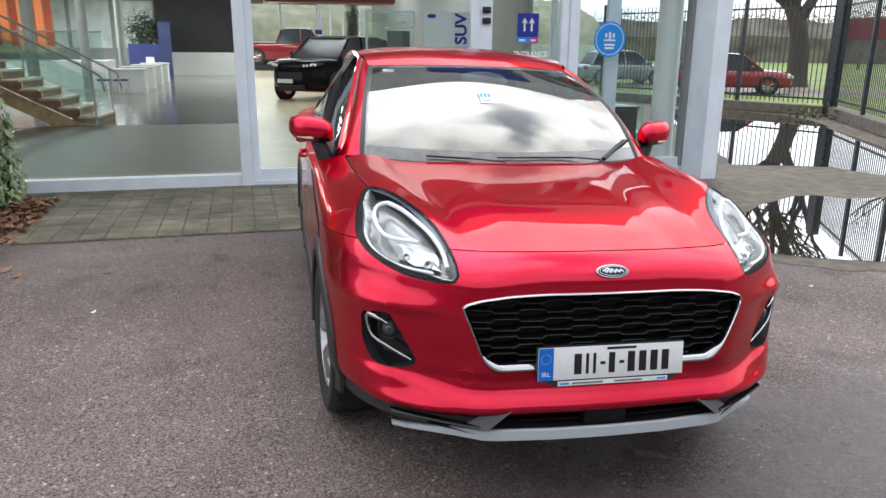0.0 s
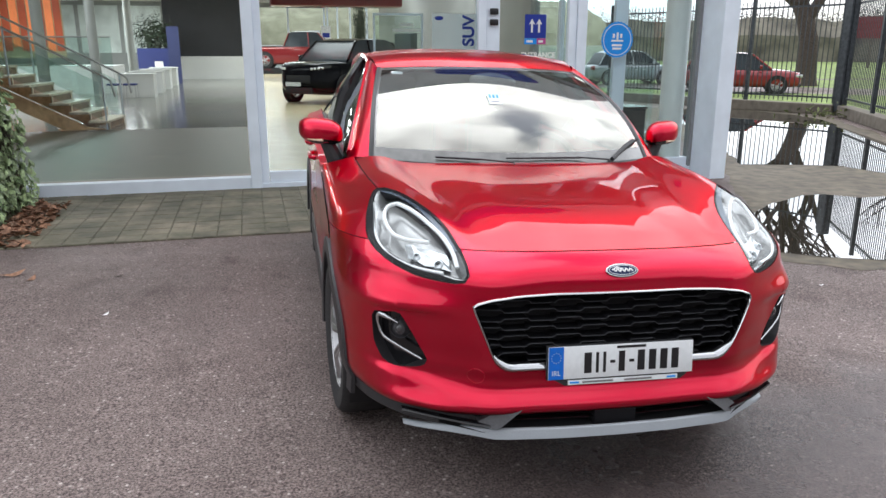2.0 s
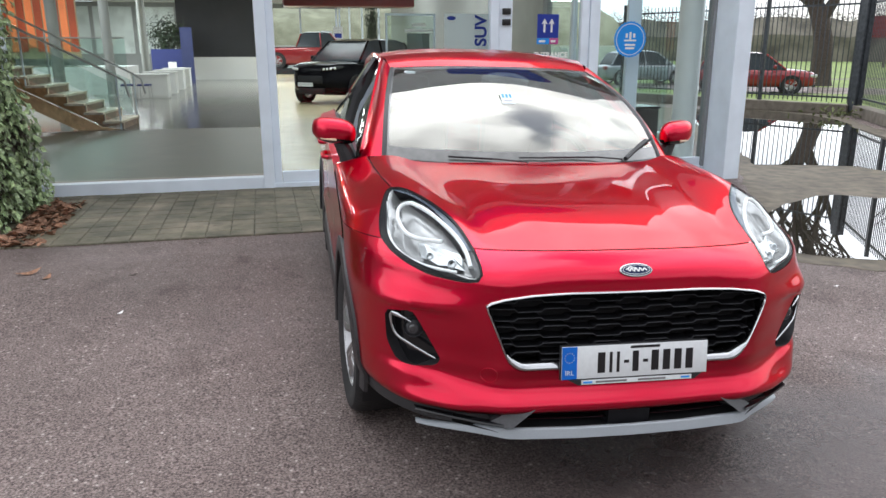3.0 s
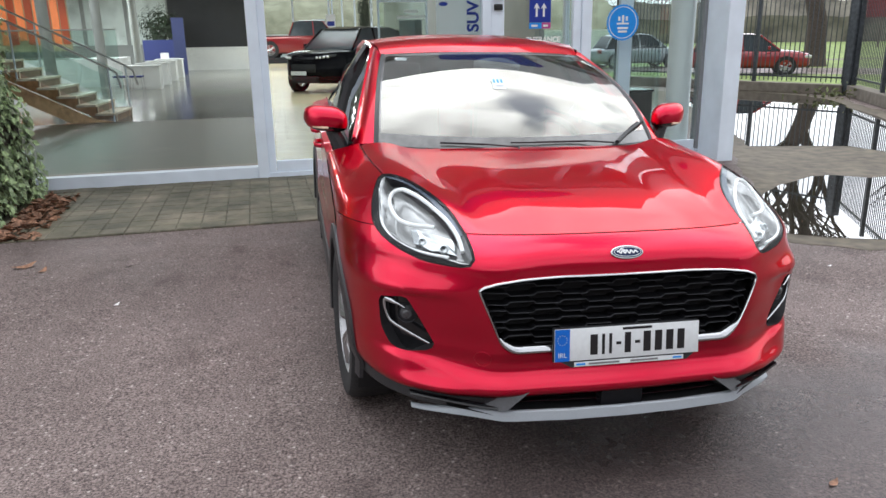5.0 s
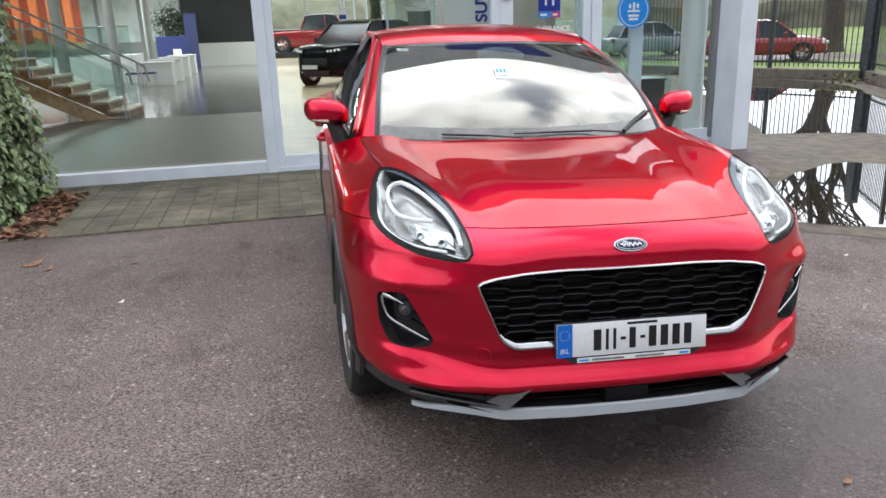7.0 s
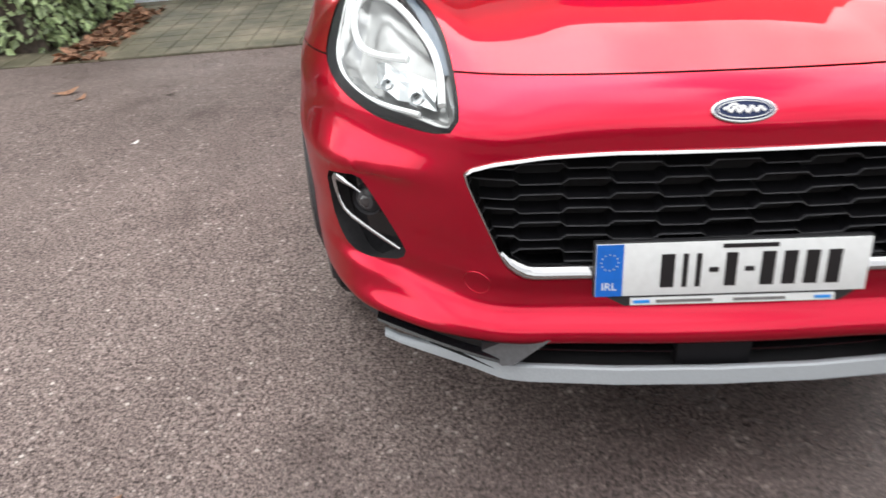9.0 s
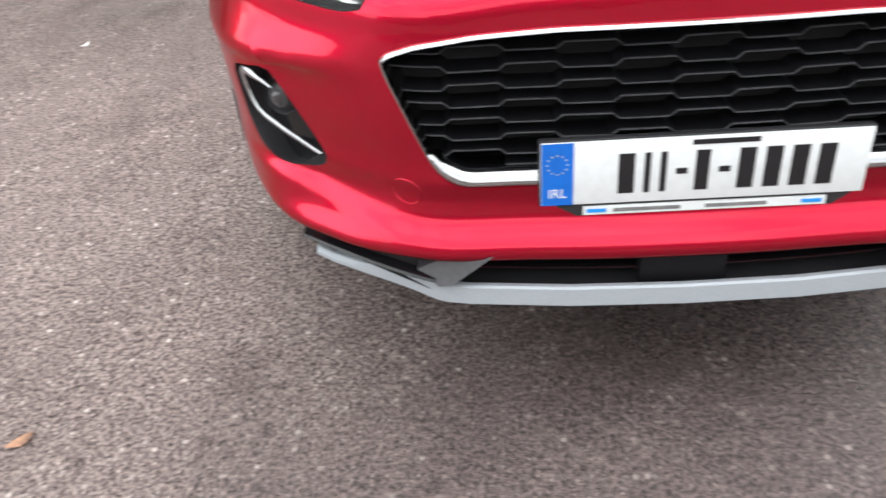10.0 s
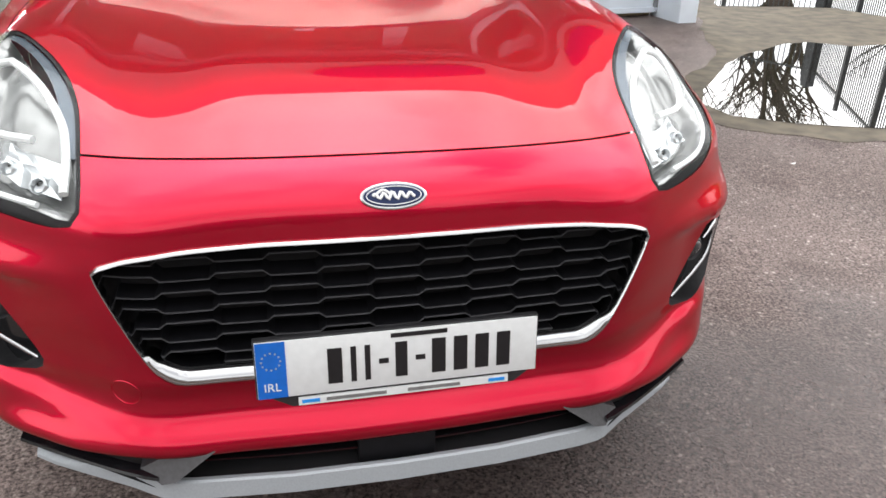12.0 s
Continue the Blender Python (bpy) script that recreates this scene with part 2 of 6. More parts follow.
M = {
    "asphalt": asphalt_mat(),
    "paver": mat("paver", (0.205, 0.180, 0.140), 0.62, vary=0.2, scale=5, bump=0.5, islands="object", big=0.10, color2=(0.078, 0.080, 0.050)),
    "joint": mat("joint", (0.128, 0.122, 0.090), 0.9, vary=0.3, scale=9, bump=0.3, big=0.3),
    "silt": mat("silt", (0.165, 0.138, 0.100), 0.75, vary=0.18, scale=7, bump=0.4, big=0.3, color2=(0.075, 0.064, 0.048), spec=0.25),
    "grass": mat("grass", (0.155, 0.215, 0.05), 0.9, vary=0.3, scale=5, bump=0.6, big=0.2),
    "bank": mat("bank", (0.34, 0.335, 0.23), 0.9, vary=0.25, scale=0.9, bump=0.3, big=0.25, color2=(0.19, 0.185, 0.12)),
    "leaf": mat("leaf", (0.06, 0.115, 0.03), 0.5, vary=0.25, scale=40, islands=True, big=0.5),
    "ivy": mat("ivy", (0.25, 0.33, 0.16), 0.36, vary=0.25, scale=60, islands=True, big=0.6),
    "dead_leaf": mat("dead_leaf", (0.235, 0.125, 0.075), 0.75, vary=0.3, scale=50, islands=True, big=0.5),
    "bark": mat("bark", (0.065, 0.052, 0.042), 0.9, vary=0.3, scale=25, bump=0.8),
    "white_metal": mat("white_metal", (0.76, 0.84, 0.93), 0.38, vary=0.035, scale=3),
    "white": mat("white", (0.78, 0.78, 0.76), 0.5, vary=0.03, scale=4),
    "fascia_grey": mat("fascia_grey", (0.55, 0.60, 0.64), 0.45, vary=0.05, scale=2),
    "wall_grey": mat("wall_grey", (0.32, 0.33, 0.315), 0.7, vary=0.05, scale=2),
    "dark_wall": mat("dark_wall", (0.012, 0.014, 0.018), 0.6, vary=0.15, scale=2),
    "tile": mat("tile", (0.19, 0.186, 0.162), 0.14, vary=0.06, scale=3, big=0.08),
    "tile_near_dim": mat("tile_near_dim", (0.118, 0.096, 0.066), 0.42, vary=0.08, scale=3, big=0.08),
    "tile_warm": mat("tile_warm", (0.60, 0.53, 0.34), 0.26, vary=0.06, scale=3, big=0.08),
    "ceiling": mat("ceiling", (0.70, 0.70, 0.69), 0.8, vary=0.03, scale=1),
    "wood": mat("wood", (0.86, 0.50, 0.27), 0.45, vary=0.15, scale=9, bump=0.1),
    "wood_brown": mat("wood_brown", (0.30, 0.185, 0.12), 0.5, vary=0.15, scale=9),
    "steel": mat("steel", (0.50, 0.51, 0.52), 0.3, 0.9, vary=0.05, scale=20),
    "fence": mat("fence", (0.050, 0.058, 0.066), 0.5, 0.2, vary=0.2, scale=12),
    "concrete": mat("concrete", (0.15, 0.13, 0.105), 0.85, vary=0.15, scale=5, bump=0.3, big=0.2),
    "blue_chair": mat("blue_chair", (0.03, 0.042, 0.17), 0.6, vary=0.1),
    "blue_deep": mat("blue_deep", (0.035, 0.045, 0.13), 0.6, vary=0.1),
    "orange": mat("orange", (0.85, 0.20, 0.06), 0.5, vary=0.12, scale=1.5),
    "orange_deep": mat("orange_deep", (0.62, 0.11, 0.04), 0.5, vary=0.12, scale=1.5),
    "sign_blue": mat("sign_blue", (0.012, 0.035, 0.30), 0.3, vary=0.03),
    "sign_cyan": mat("sign_cyan", (0.015, 0.27, 0.78), 0.3, vary=0.03),
    "sign_pink": mat("sign_pink", (0.45, 0.05, 0.25), 0.3, vary=0.03),
    "paint": mat("paint", (0.60, 0.0010, 0.034), 0.28, 0.93, vary=0.02, scale=900, coat=0.75, spec=0.03),
    "paint_black": mat("paint_black", (0.004, 0.004, 0.006), 0.2, 0.0, vary=0.05, scale=300, spec=0.10),
    "paint_red2": mat("paint_red2", (0.24, 0.010, 0.014), 0.3, 0.2, vary=0.04, scale=300, coat=1.0),
    "black_plastic": mat("black_plastic", (0.024, 0.024, 0.027), 0.45, vary=0.12, scale=160, bump=0.06),
    "gloss_black": mat("gloss_black", (0.010, 0.010, 0.012), 0.12, vary=0.05, scale=50),
    "frit": mat("frit", (0.085, 0.085, 0.080), 0.4, vary=0.15, scale=20, coat=1.0),
    "mesh_black": mat("mesh_black", (0.007, 0.007, 0.009), 0.6, vary=0.1, scale=50, spec=0.2),
    # paler than the mesh itself, to paint the glint along its edges
    "mesh_lip_glint": mat("mesh_lip_glint", (0.060, 0.060, 0.066), 0.30, vary=0.1, scale=80),
    "reflection_dark": mat("reflection_dark", (0.12, 0.095, 0.08), 0.85, vary=0.2, scale=1.5, big=0.2),
    "satin_grey": mat("satin_grey", (0.045, 0.045, 0.05), 0.42, vary=0.12, scale=120, bump=0.05),
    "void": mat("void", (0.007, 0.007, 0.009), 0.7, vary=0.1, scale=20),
    "chrome": mat("chrome", (0.50, 0.51, 0.53), 0.12, 1.0, vary=0.02, scale=20),
    "silver": mat("silver", (0.34, 0.37, 0.40), 0.42, 0.2, vary=0.03, scale=250),
    "alloy": mat("alloy", (0.42, 0.42, 0.43), 0.3, 0.85, vary=0.04, scale=40),
    "rubber": mat("rubber", (0.018, 0.018, 0.019), 0.75, vary=0.2, scale=60, bump=0.1),
    "plate_white": mat("plate_white", (0.74, 0.77, 0.785), 0.3, vary=0.02, scale=60),
    "plate_blue": mat("plate_blue", (0.006, 0.14, 0.60), 0.3, vary=0.03, scale=60),
    "ink": mat("ink", (0.010, 0.010, 0.012), 0.4, vary=0.1, scale=60),
    "badge_blue": mat("badge_blue", (0.010, 0.020, 0.070), 0.3, vary=0.05, scale=60, spec=0.25),
    "lamp_silver": mat("lamp_silver", (0.66, 0.68, 0.70), 0.32, 0.9, vary=0.05, scale=60, bump=0.08),
    "lamp_white": mat("lamp_white", (0.84, 0.85, 0.86), 0.25, vary=0.02, scale=60),
    "lamp_grey": mat("lamp_grey", (0.28, 0.285, 0.29), 0.2, 0.4, vary=0.1, scale=60),
    "lamp_bowl": mat("lamp_bowl", (0.31, 0.31, 0.31), 0.24, 0.6, vary=0.14, scale=22, bump=0.12),
    "lamp_blue": mat("lamp_blue", (0.075, 0.095, 0.125), 0.25, 0.3, vary=0.1, scale=40),
    "lamp_dark": mat("lamp_dark", (0.05, 0.05, 0.055), 0.15, 0.2, vary=0.1, scale=60, coat=1.0),
    "lamp_amber": mat("lamp_amber", (0.75, 0.55, 0.40), 0.25, vary=0.05, scale=60),
    "cabin": mat("cabin", (0.030, 0.030, 0.032), 0.7, vary=0.1, scale=40, bump=0.05),
    "weed": mat("weed", (0.12, 0.14, 0.05), 0.7, vary=0.3, scale=40, islands=True, big=0.5),
    "headliner": mat("headliner", (0.55, 0.56, 0.55), 0.9, vary=0.05, scale=40),
    "tread": mat("tread", (0.82, 0.70, 0.55), 0.4, vary=0.1, scale=9, bump=0.05),
    "car_glass": mat("car_glass", (0.035, 0.045, 0.055), 0.3, vary=0.1, scale=3, spec=0.16),
    "plant_leaf": mat("plant_leaf", (0.018, 0.035, 0.014), 0.5, vary=0.25, scale=40, islands=True, big=0.5),
    "tag_blue": mat("tag_blue", (0.70, 0.76, 0.80), 0.5, vary=0.05),
    # far trees: distance haze is mixed into this paler brown
    "sky_card": mat("far_trees", (0.19, 0.175, 0.15), 0.9, vary=0.3, scale=0.4),
    "windscreen": pane_mat("windscreen", (0.82, 0.92, 0.93), 0.36),
    "side_glass": pane_mat("side_glass", (0.10, 0.11, 0.11), 0.05),
    "shop_glass": pane_mat("shop_glass", (0.90, 0.94, 0.94), 0.025),
    "clear": pane_mat("clear", (0.95, 0.97, 0.97), 0.012, most=0.28),
    "rail_glass": pane_mat("rail_glass", (0.86, 0.93, 0.91), 0.06),
    "rail_panel": mat("rail_panel", (0.66, 0.72, 0.68), 0.3, vary=0.1, scale=1.2),
    "mirror": mat("mirror", (0.9, 0.9, 0.9), 0.02, 1.0, vary=0),
}
paver_nodes, paver_links = M["paver"].node_tree.nodes, M["paver"].node_tree.links
paver_place = paver_nodes.new("ShaderNodeNewGeometry")
for node in paver_nodes:
    if node.type == "TEX_NOISE":
        node.inputs["Scale"].default_value, node.inputs["Detail"].default_value, node.inputs["Roughness"].default_value = 3.2, 9.0, 0.68
        paver_links.new(paver_place.outputs["Position"], node.inputs[0])
paver_stain, paver_tone, paver_mix = paver_nodes.new("ShaderNodeTexNoise"), paver_nodes.new("ShaderNodeValToRGB"), paver_nodes.new("ShaderNodeMixRGB")
paver_stain.inputs["Scale"].default_value, paver_stain.inputs["Detail"].default_value, paver_stain.inputs["Roughness"].default_value = 1.9, 9.0, 0.70
paver_tone.color_ramp.elements[0].position, paver_tone.color_ramp.elements[1].position = 0.38, 0.62
paver_tone.color_ramp.elements[0].color, paver_tone.color_ramp.elements[1].color = (0.52, 0.53, 0.46, 1), (1.28, 1.24, 1.18, 1)
paver_mix.blend_type, paver_mix.inputs[0].default_value = "MULTIPLY", 1.0
paver_links.new(paver_place.outputs["Position"], paver_stain.inputs[0])
paver_links.new(paver_stain.outputs[0], paver_tone.inputs[0])
paver_links.new(paver_nodes["Principled BSDF"].inputs["Base Color"].links[0].from_socket, paver_mix.inputs[1])
paver_links.new(paver_tone.outputs[0], paver_mix.inputs[2])
paver_links.new(paver_mix.outputs[0], paver_nodes["Principled BSDF"].inputs["Base Color"])
M["windscreen"].node_tree.nodes["Glossy BSDF"].inputs[0].default_value = (0.80, 0.785, 0.72, 1)
paint_node = M["paint"].node_tree.nodes["Principled BSDF"]
paint_node.inputs["Coat IOR"].default_value, paint_node.inputs["Coat Roughness"].default_value = 1.5, 0.012
paint_node.inputs["Specular Tint"].default_value = (0.88, 0.11, 0.27, 1)
M["frit"].node_tree.nodes["Principled BSDF"].inputs["Coat IOR"].default_value = 2.0
water = bpy.data.materials.new("water")
water.use_nodes = True
wb = water.node_tree.nodes["Principled BSDF"]
wb.inputs["Base Color"].default_value, wb.inputs["Roughness"].default_value, wb.inputs["IOR"].default_value = (0.020, 0.018, 0.014, 1), 0.015, 1.33
wb.inputs["Specular IOR Level"].default_value = 1.0
wb.inputs["Coat Weight"].default_value, wb.inputs["Coat IOR"].default_value, wb.inputs["Coat Roughness"].default_value = 1.0, 1.5, 0.01
M["water"] = water
# orange panels emit faintly by themselves, with no lamp behind
ob_ = M["orange"].node_tree.nodes["Principled BSDF"]
ob_.inputs["Emission Color"].default_value, ob_.inputs["Emission Strength"].default_value = (1.0, 0.30, 0.10, 1), 0.45


# ---- builders ----
def part(name, bm, material, parent=None, label="", smooth=True, sharp=35):
    me = bpy.data.meshes.new(name)
    bm.normal_update()
    if smooth:
        for f in bm.faces:
            f.smooth = True
        for e in bm.edges:
            e.smooth = len(e.link_faces) == 2 and e.calc_face_angle(3.2) < radians(sharp)
    bm.to_mesh(me)
    bm.free()
    me.materials.append(M[material])
    ob = new(name, me)
    ob.parent = parent
    if label:
        ob["label"] = label
    return ob


def thing(name, label, category, at=Matrix(), group="", kind=""):
    e = new(name)
    e.empty_display_size = 0.2
    e.matrix_basis = at
    return tagged(e, label, category, group, kind)


def box(bm, x0, x1, y0, y1, z0, z1, bevel=0.0, m=None):
    r = bmesh.ops.create_cube(bm, size=1, matrix=Matrix.Translation(((x0 + x1) / 2, (y0 + y1) / 2, (z0 + z1) / 2)) @ Matrix.Diagonal((x1 - x0, y1 - y0, z1 - z0, 1)))
    vs = r["verts"]
    if bevel:
        es = list({e for v in vs for e in v.link_edges})
        r = bmesh.ops.bevel(bm, geom=es, offset=bevel, segments=2, affect="EDGES", profile=0.5, clamp_overlap=True)
        vs = list({v for f in r["faces"] for v in f.verts} | {v for v in vs if v.is_valid})
    if m is not None:
        bmesh.ops.transform(bm, matrix=m, verts=vs)
    return vs


def boxed(*args, **kw):
    bm = bmesh.new()
    box(bm, *args, **kw)
    return bm


def tube(bm, pts, r, sides=8, r1=None, cap=True):
    """A round bar through the points; r may taper to r1."""
    pts = [Vector(p) for p in pts]
    rings, up = [], Vector((0.123, 0.321, 0.94)).normalized()
    for i, p in enumerate(pts):
        d = (pts[min(i + 1, len(pts) - 1)] - pts[max(i - 1, 0)]).normalized()
        s = d.cross(up)
        s = s.normalized() if s.length > 1e-3 else d.orthogonal().normalized()
        t = s.cross(d)
        k = r + ((r1 if r1 is not None else r) - r) * i / max(1, len(pts) - 1)
        rings.append([bm.verts.new(p + (s * math.cos(6.28319 * j / sides) + t * math.sin(6.28319 * j / sides)) * k) for j in range(sides)])
    for a, b in zip(rings, rings[1:]):
        for j in range(sides):
            bm.faces.new((a[j], a[(j + 1) % sides], b[(j + 1) % sides], b[j]))
    if cap:
        bm.faces.new(rings[0][::-1])
        bm.faces.new(rings[-1])


def tubed(pts, r, sides=8, r1=None):
    bm = bmesh.new()
    tube(bm, pts, r, sides, r1)
    return bm


def sweep(bm, rings, closed_path=False, closed_ring=True, cap=False):
    vs = [[bm.verts.new(p) for p in ring] for ring in rings]
    pairs = list(zip(vs, vs[1:])) + ([(vs[-1], vs[0])] if closed_path else [])
    n = len(vs[0])
    for a, b in pairs:
        for j in range(n if closed_ring else n - 1):
            bm.faces.new((a[j], a[(j + 1) % n], b[(j + 1) % n], b[j]))
    if cap:
        bm.faces.new(vs[0][::-1])
        bm.faces.new(vs[-1])
    return vs


def lathe(bm, profile, sides=32, axis="x"):
    """Turns (radius, along) pairs about an axis."""
    rings = []
    for j in range(sides):
        a = 2 * math.pi * j / sides
        c, s = math.cos(a), math.sin(a)
        rings.append([(x, r * c, r * s) if axis == "x" else (r * c, r * s, x) if axis == "z" else (r * c, x, r * s) for r, x in profile])
    sweep(bm, rings, closed_path=True, closed_ring=False)
    bmesh.ops.remove_doubles(bm, verts=bm.verts, dist=1e-5)


def prism(bm, poly, axis, lo, hi):
    """A flat outline (two coordinates) drawn out along an axis from lo to hi."""
    def put(p, d):
        return {"x": (d, p[0], p[1]), "y": (p[0], d, p[1]), "z": (p[0], p[1], d)}[axis]
    a = [bm.verts.new(put(p, lo)) for p in poly]
    b = [bm.verts.new(put(p, hi)) for p in poly]
    bm.faces.new(a[::-1])
    bm.faces.new(b)
    for i in range(len(poly)):
        j = (i + 1) % len(poly)
        bm.faces.new((a[i], a[j], b[j], b[i]))
    bmesh.ops.recalc_face_normals(bm, faces=bm.faces)


def words(name, text, size, material, parent, m, depth=0.001, label="", bold=0.0):
    cu = bpy.data.curves.new(name, "FONT")
    cu.body, cu.size, cu.align_x, cu.align_y, cu.extrude, cu.offset = text, size, "CENTER", "CENTER", depth, bold
    tmp = new(name + "_curve", cu)
    me = bpy.data.meshes.new_from_object(tmp.evaluated_get(bpy.context.evaluated_depsgraph_get()))
    bpy.data.objects.remove(tmp)
    me.materials.clear()
    me.materials.append(M[material])
    ob = new(name, me)
    ob.parent, ob.matrix_basis = parent, m
    if label:
        ob["label"] = label
    return ob


def round_poly(poly, r, steps=4):
    """Rounds the corners of an outline."""
    out, n = [], len(poly)
    for i in range(n):
        p, a, b = (Vector((*poly[k % n], 0)) for k in (i, i - 1, i + 1))
        da, db = a - p, b - p
        k = min(r, da.length * 0.45, db.length * 0.45)
        pa, pb = p + da.normalized() * k, p + db.normalized() * k
        for s in range(steps + 1):
            t = s / steps
            q = pa * (1 - t) ** 2 + p * 2 * t * (1 - t) + pb * t * t
            out.append((q.x, q.y))
    return out


def resample(poly, n):
    """n points at even steps round a closed outline."""
    pts = np.array(poly + poly[:1])
    d = np.r_[0, np.cumsum(np.hypot(*np.diff(pts, axis=0).T))]
    t = np.linspace(0, d[-1], n, endpoint=False)
    return [(float(x), float(y)) for x, y in zip(np.interp(t, d, pts[:, 0]), np.interp(t, d, pts[:, 1]))]


def shrunk(poly, by):
    """An outline moved inwards by a distance (anticlockwise or clockwise alike)."""
    n, out = len(poly), []
    area = sum(poly[i][0] * poly[(i + 1) % n][1] - poly[(i + 1) % n][0] * poly[i][1] for i in range(n))
    sg = 1 if area > 0 else -1
    for i in range(n):
        (ax, ay), (bx, by_) = poly[i - 1], poly[(i + 1) % n]
        tx, ty = bx - ax, by_ - ay
        k = math.hypot(tx, ty) or 1
        out.append((poly[i][0] - sg * ty / k * by, poly[i][1] + sg * tx / k * by))
    return out


def inside(poly, x, y):
    hit, n = False, len(poly)
    for i in range(n):
        (x0, y0), (x1, y1) = poly[i], poly[i - 1]
        if (y0 > y) != (y1 > y) and x < (x1 - x0) * (y - y0) / (y1 - y0) + x0:
            hit = not hit
    return hit


def cut_poly(bm, poly, pad=0.03):
    """Cuts a flat sheet (x, y) along a bulging outline."""
    xs, ys = [p[0] for p in poly], [p[1] for p in poly]
    x0, x1, y0, y1 = min(xs) - pad, max(xs) + pad, min(ys) - pad, max(ys) + pad
    for i in range(len(poly)):
        (ax, ay), (bx, by) = poly[i - 1], poly[i]
        fs = [f for f in bm.faces if x0 < (c := f.calc_center_bounds()).x < x1 and y0 < c.y < y1]
        geom = list({g for f in fs for g in (f, *f.edges, *f.verts)})
        bmesh.ops.bisect_plane(bm, geom=geom, plane_co=(ax, ay, 0), plane_no=(by - ay, ax - bx, 0), dist=1e-6)


def only(bm, test):
    """A copy of a sheet with those faces whose middle passes the test."""
    b = bm.copy()
    bmesh.ops.delete(b, geom=[f for f in b.faces if not test(*f.calc_center_median()[:2])], context="FACES")
    return b


def thing_part(name, parent):
    e = new(name)
    e.parent = parent
    e.empty_display_size = 0.05
    return e


def build_wheel(root, m, r, w, rim="alloy", spokes=5):
    wh = thing_part("wheel", root)
    h = w / 2
    bm = bmesh.new()
    lathe(bm, [(r * 0.66, -h * 0.8), (r * 0.80, -h), (r * 0.93, -h * 0.98), (r * 0.985, -h * 0.8), (r, -h * 0.55), (r, h * 0.55), (r * 0.985, h * 0.8), (r * 0.93, h * 0.98), (r * 0.80, h), (r * 0.66, h * 0.8)], 48)
    bmesh.ops.transform(bm, matrix=m, verts=bm.verts)
    bmesh.ops.recalc_face_normals(bm, faces=bm.faces)
    part("tyre", bm, "rubber", wh, "black rubber tyre")
    bm = bmesh.new()
    lathe(bm, [(r * 0.665, -h * 0.8), (r * 0.62, -h * 0.5), (r * 0.60, h * 0.2), (r * 0.64, h * 0.72), (r * 0.675, h * 0.84), (r * 0.68, h * 0.80)], 40)
    for k in range(spokes):
        for d in (-0.16, 0.16):
            a = 2 * math.pi * k / spokes + d
            tube(bm, [(h * 0.45, r * 0.12 * math.cos(a), r * 0.12 * math.sin(a)), (h * 0.75, r * 0.35 * math.cos(a), r * 0.35 * math.sin(a)), (h * 0.66, r * 0.64 * math.cos(a), r * 0.64 * math.sin(a))], r * 0.055, 6)
    tube(bm, [(h * 0.2, 0, 0), (h * 0.62, 0, 0)], r * 0.16, 16)
    bmesh.ops.transform(bm, matrix=m, verts=bm.verts)
    bmesh.ops.recalc_face_normals(bm, faces=bm.faces)
    part("rim", bm, rim, wh, "silver alloy rim")
    bm = bmesh.new()
    lathe(bm, [(r * 0.10, -h * 0.1), (r * 0.50, -h * 0.1), (r * 0.50, -h * 0.02), (r * 0.10, -h * 0.02)], 28)
    bmesh.ops.transform(bm, matrix=m, verts=bm.verts)
    part("brake_disc", bm, "steel", wh)


# the skin of the car's nose: rows along its centre line, v: (y, z, half width, fall back, fall down)
NOSE = [
    (0.00, 0.005, 0.330, 0.880, 0.79, 0.00),
    (0.06, -0.026, 0.372, 0.897, 0.81, 0.00),
    (0.12, -0.020, 0.440, 0.905, 0.82, 0.00),
    (0.20, -0.005, 0.520, 0.910, 0.83, 0.00),
    (0.28, -0.006, 0.600, 0.913, 0.825, 0.00),
    (0.36, -0.005, 0.680, 0.915, 0.815, 0.00),
    (0.44, 0.005, 0.755, 0.916, 0.815, -0.01),
    (0.52, 0.024, 0.825, 0.916, 0.835, -0.03),
    (0.575, 0.075, 0.864, 0.916, 0.84, -0.05),
    (0.66, 0.172, 0.892, 0.916, 0.83, -0.07),
    (0.80, 0.320, 0.925, 0.916, 0.78, -0.08),
    (1.08, 0.600, 0.968, 0.916, 0.66, -0.09),
    (1.38, 0.900, 1.003, 0.916, 0.52, -0.09),
    (1.68, 1.170, 1.030, 0.916, 0.34, -0.09),
]
NOSE_T = np.array(NOSE)
NOSE_M = np.gradient(NOSE_T[:, 1:], NOSE_T[:, 0], axis=0)


def smooth01(t):
    t = np.clip(t, 0.0, 1.0)
    return t * t * (3 - 2 * t)


def nose_row(v):
    k = int(np.clip(np.searchsorted(NOSE_T[:, 0], v) - 1, 0, len(NOSE_T) - 2))
    h = NOSE_T[k + 1, 0] - NOSE_T[k, 0]
    s = (v - NOSE_T[k, 0]) / h
    if s < 0 or s > 1:
        e = 0 if s < 0 else 1
        return NOSE_T[k + e, 1:] + NOSE_M[k + e] * h * (s - e)
    return ((1 + 2 * s) * (1 - s) ** 2 * NOSE_T[k, 1:] + s * (1 - s) ** 2 * h * NOSE_M[k]
            + s * s * (3 - 2 * s) * NOSE_T[k + 1, 1:] + s * s * (s - 1) * h * NOSE_M[k + 1])


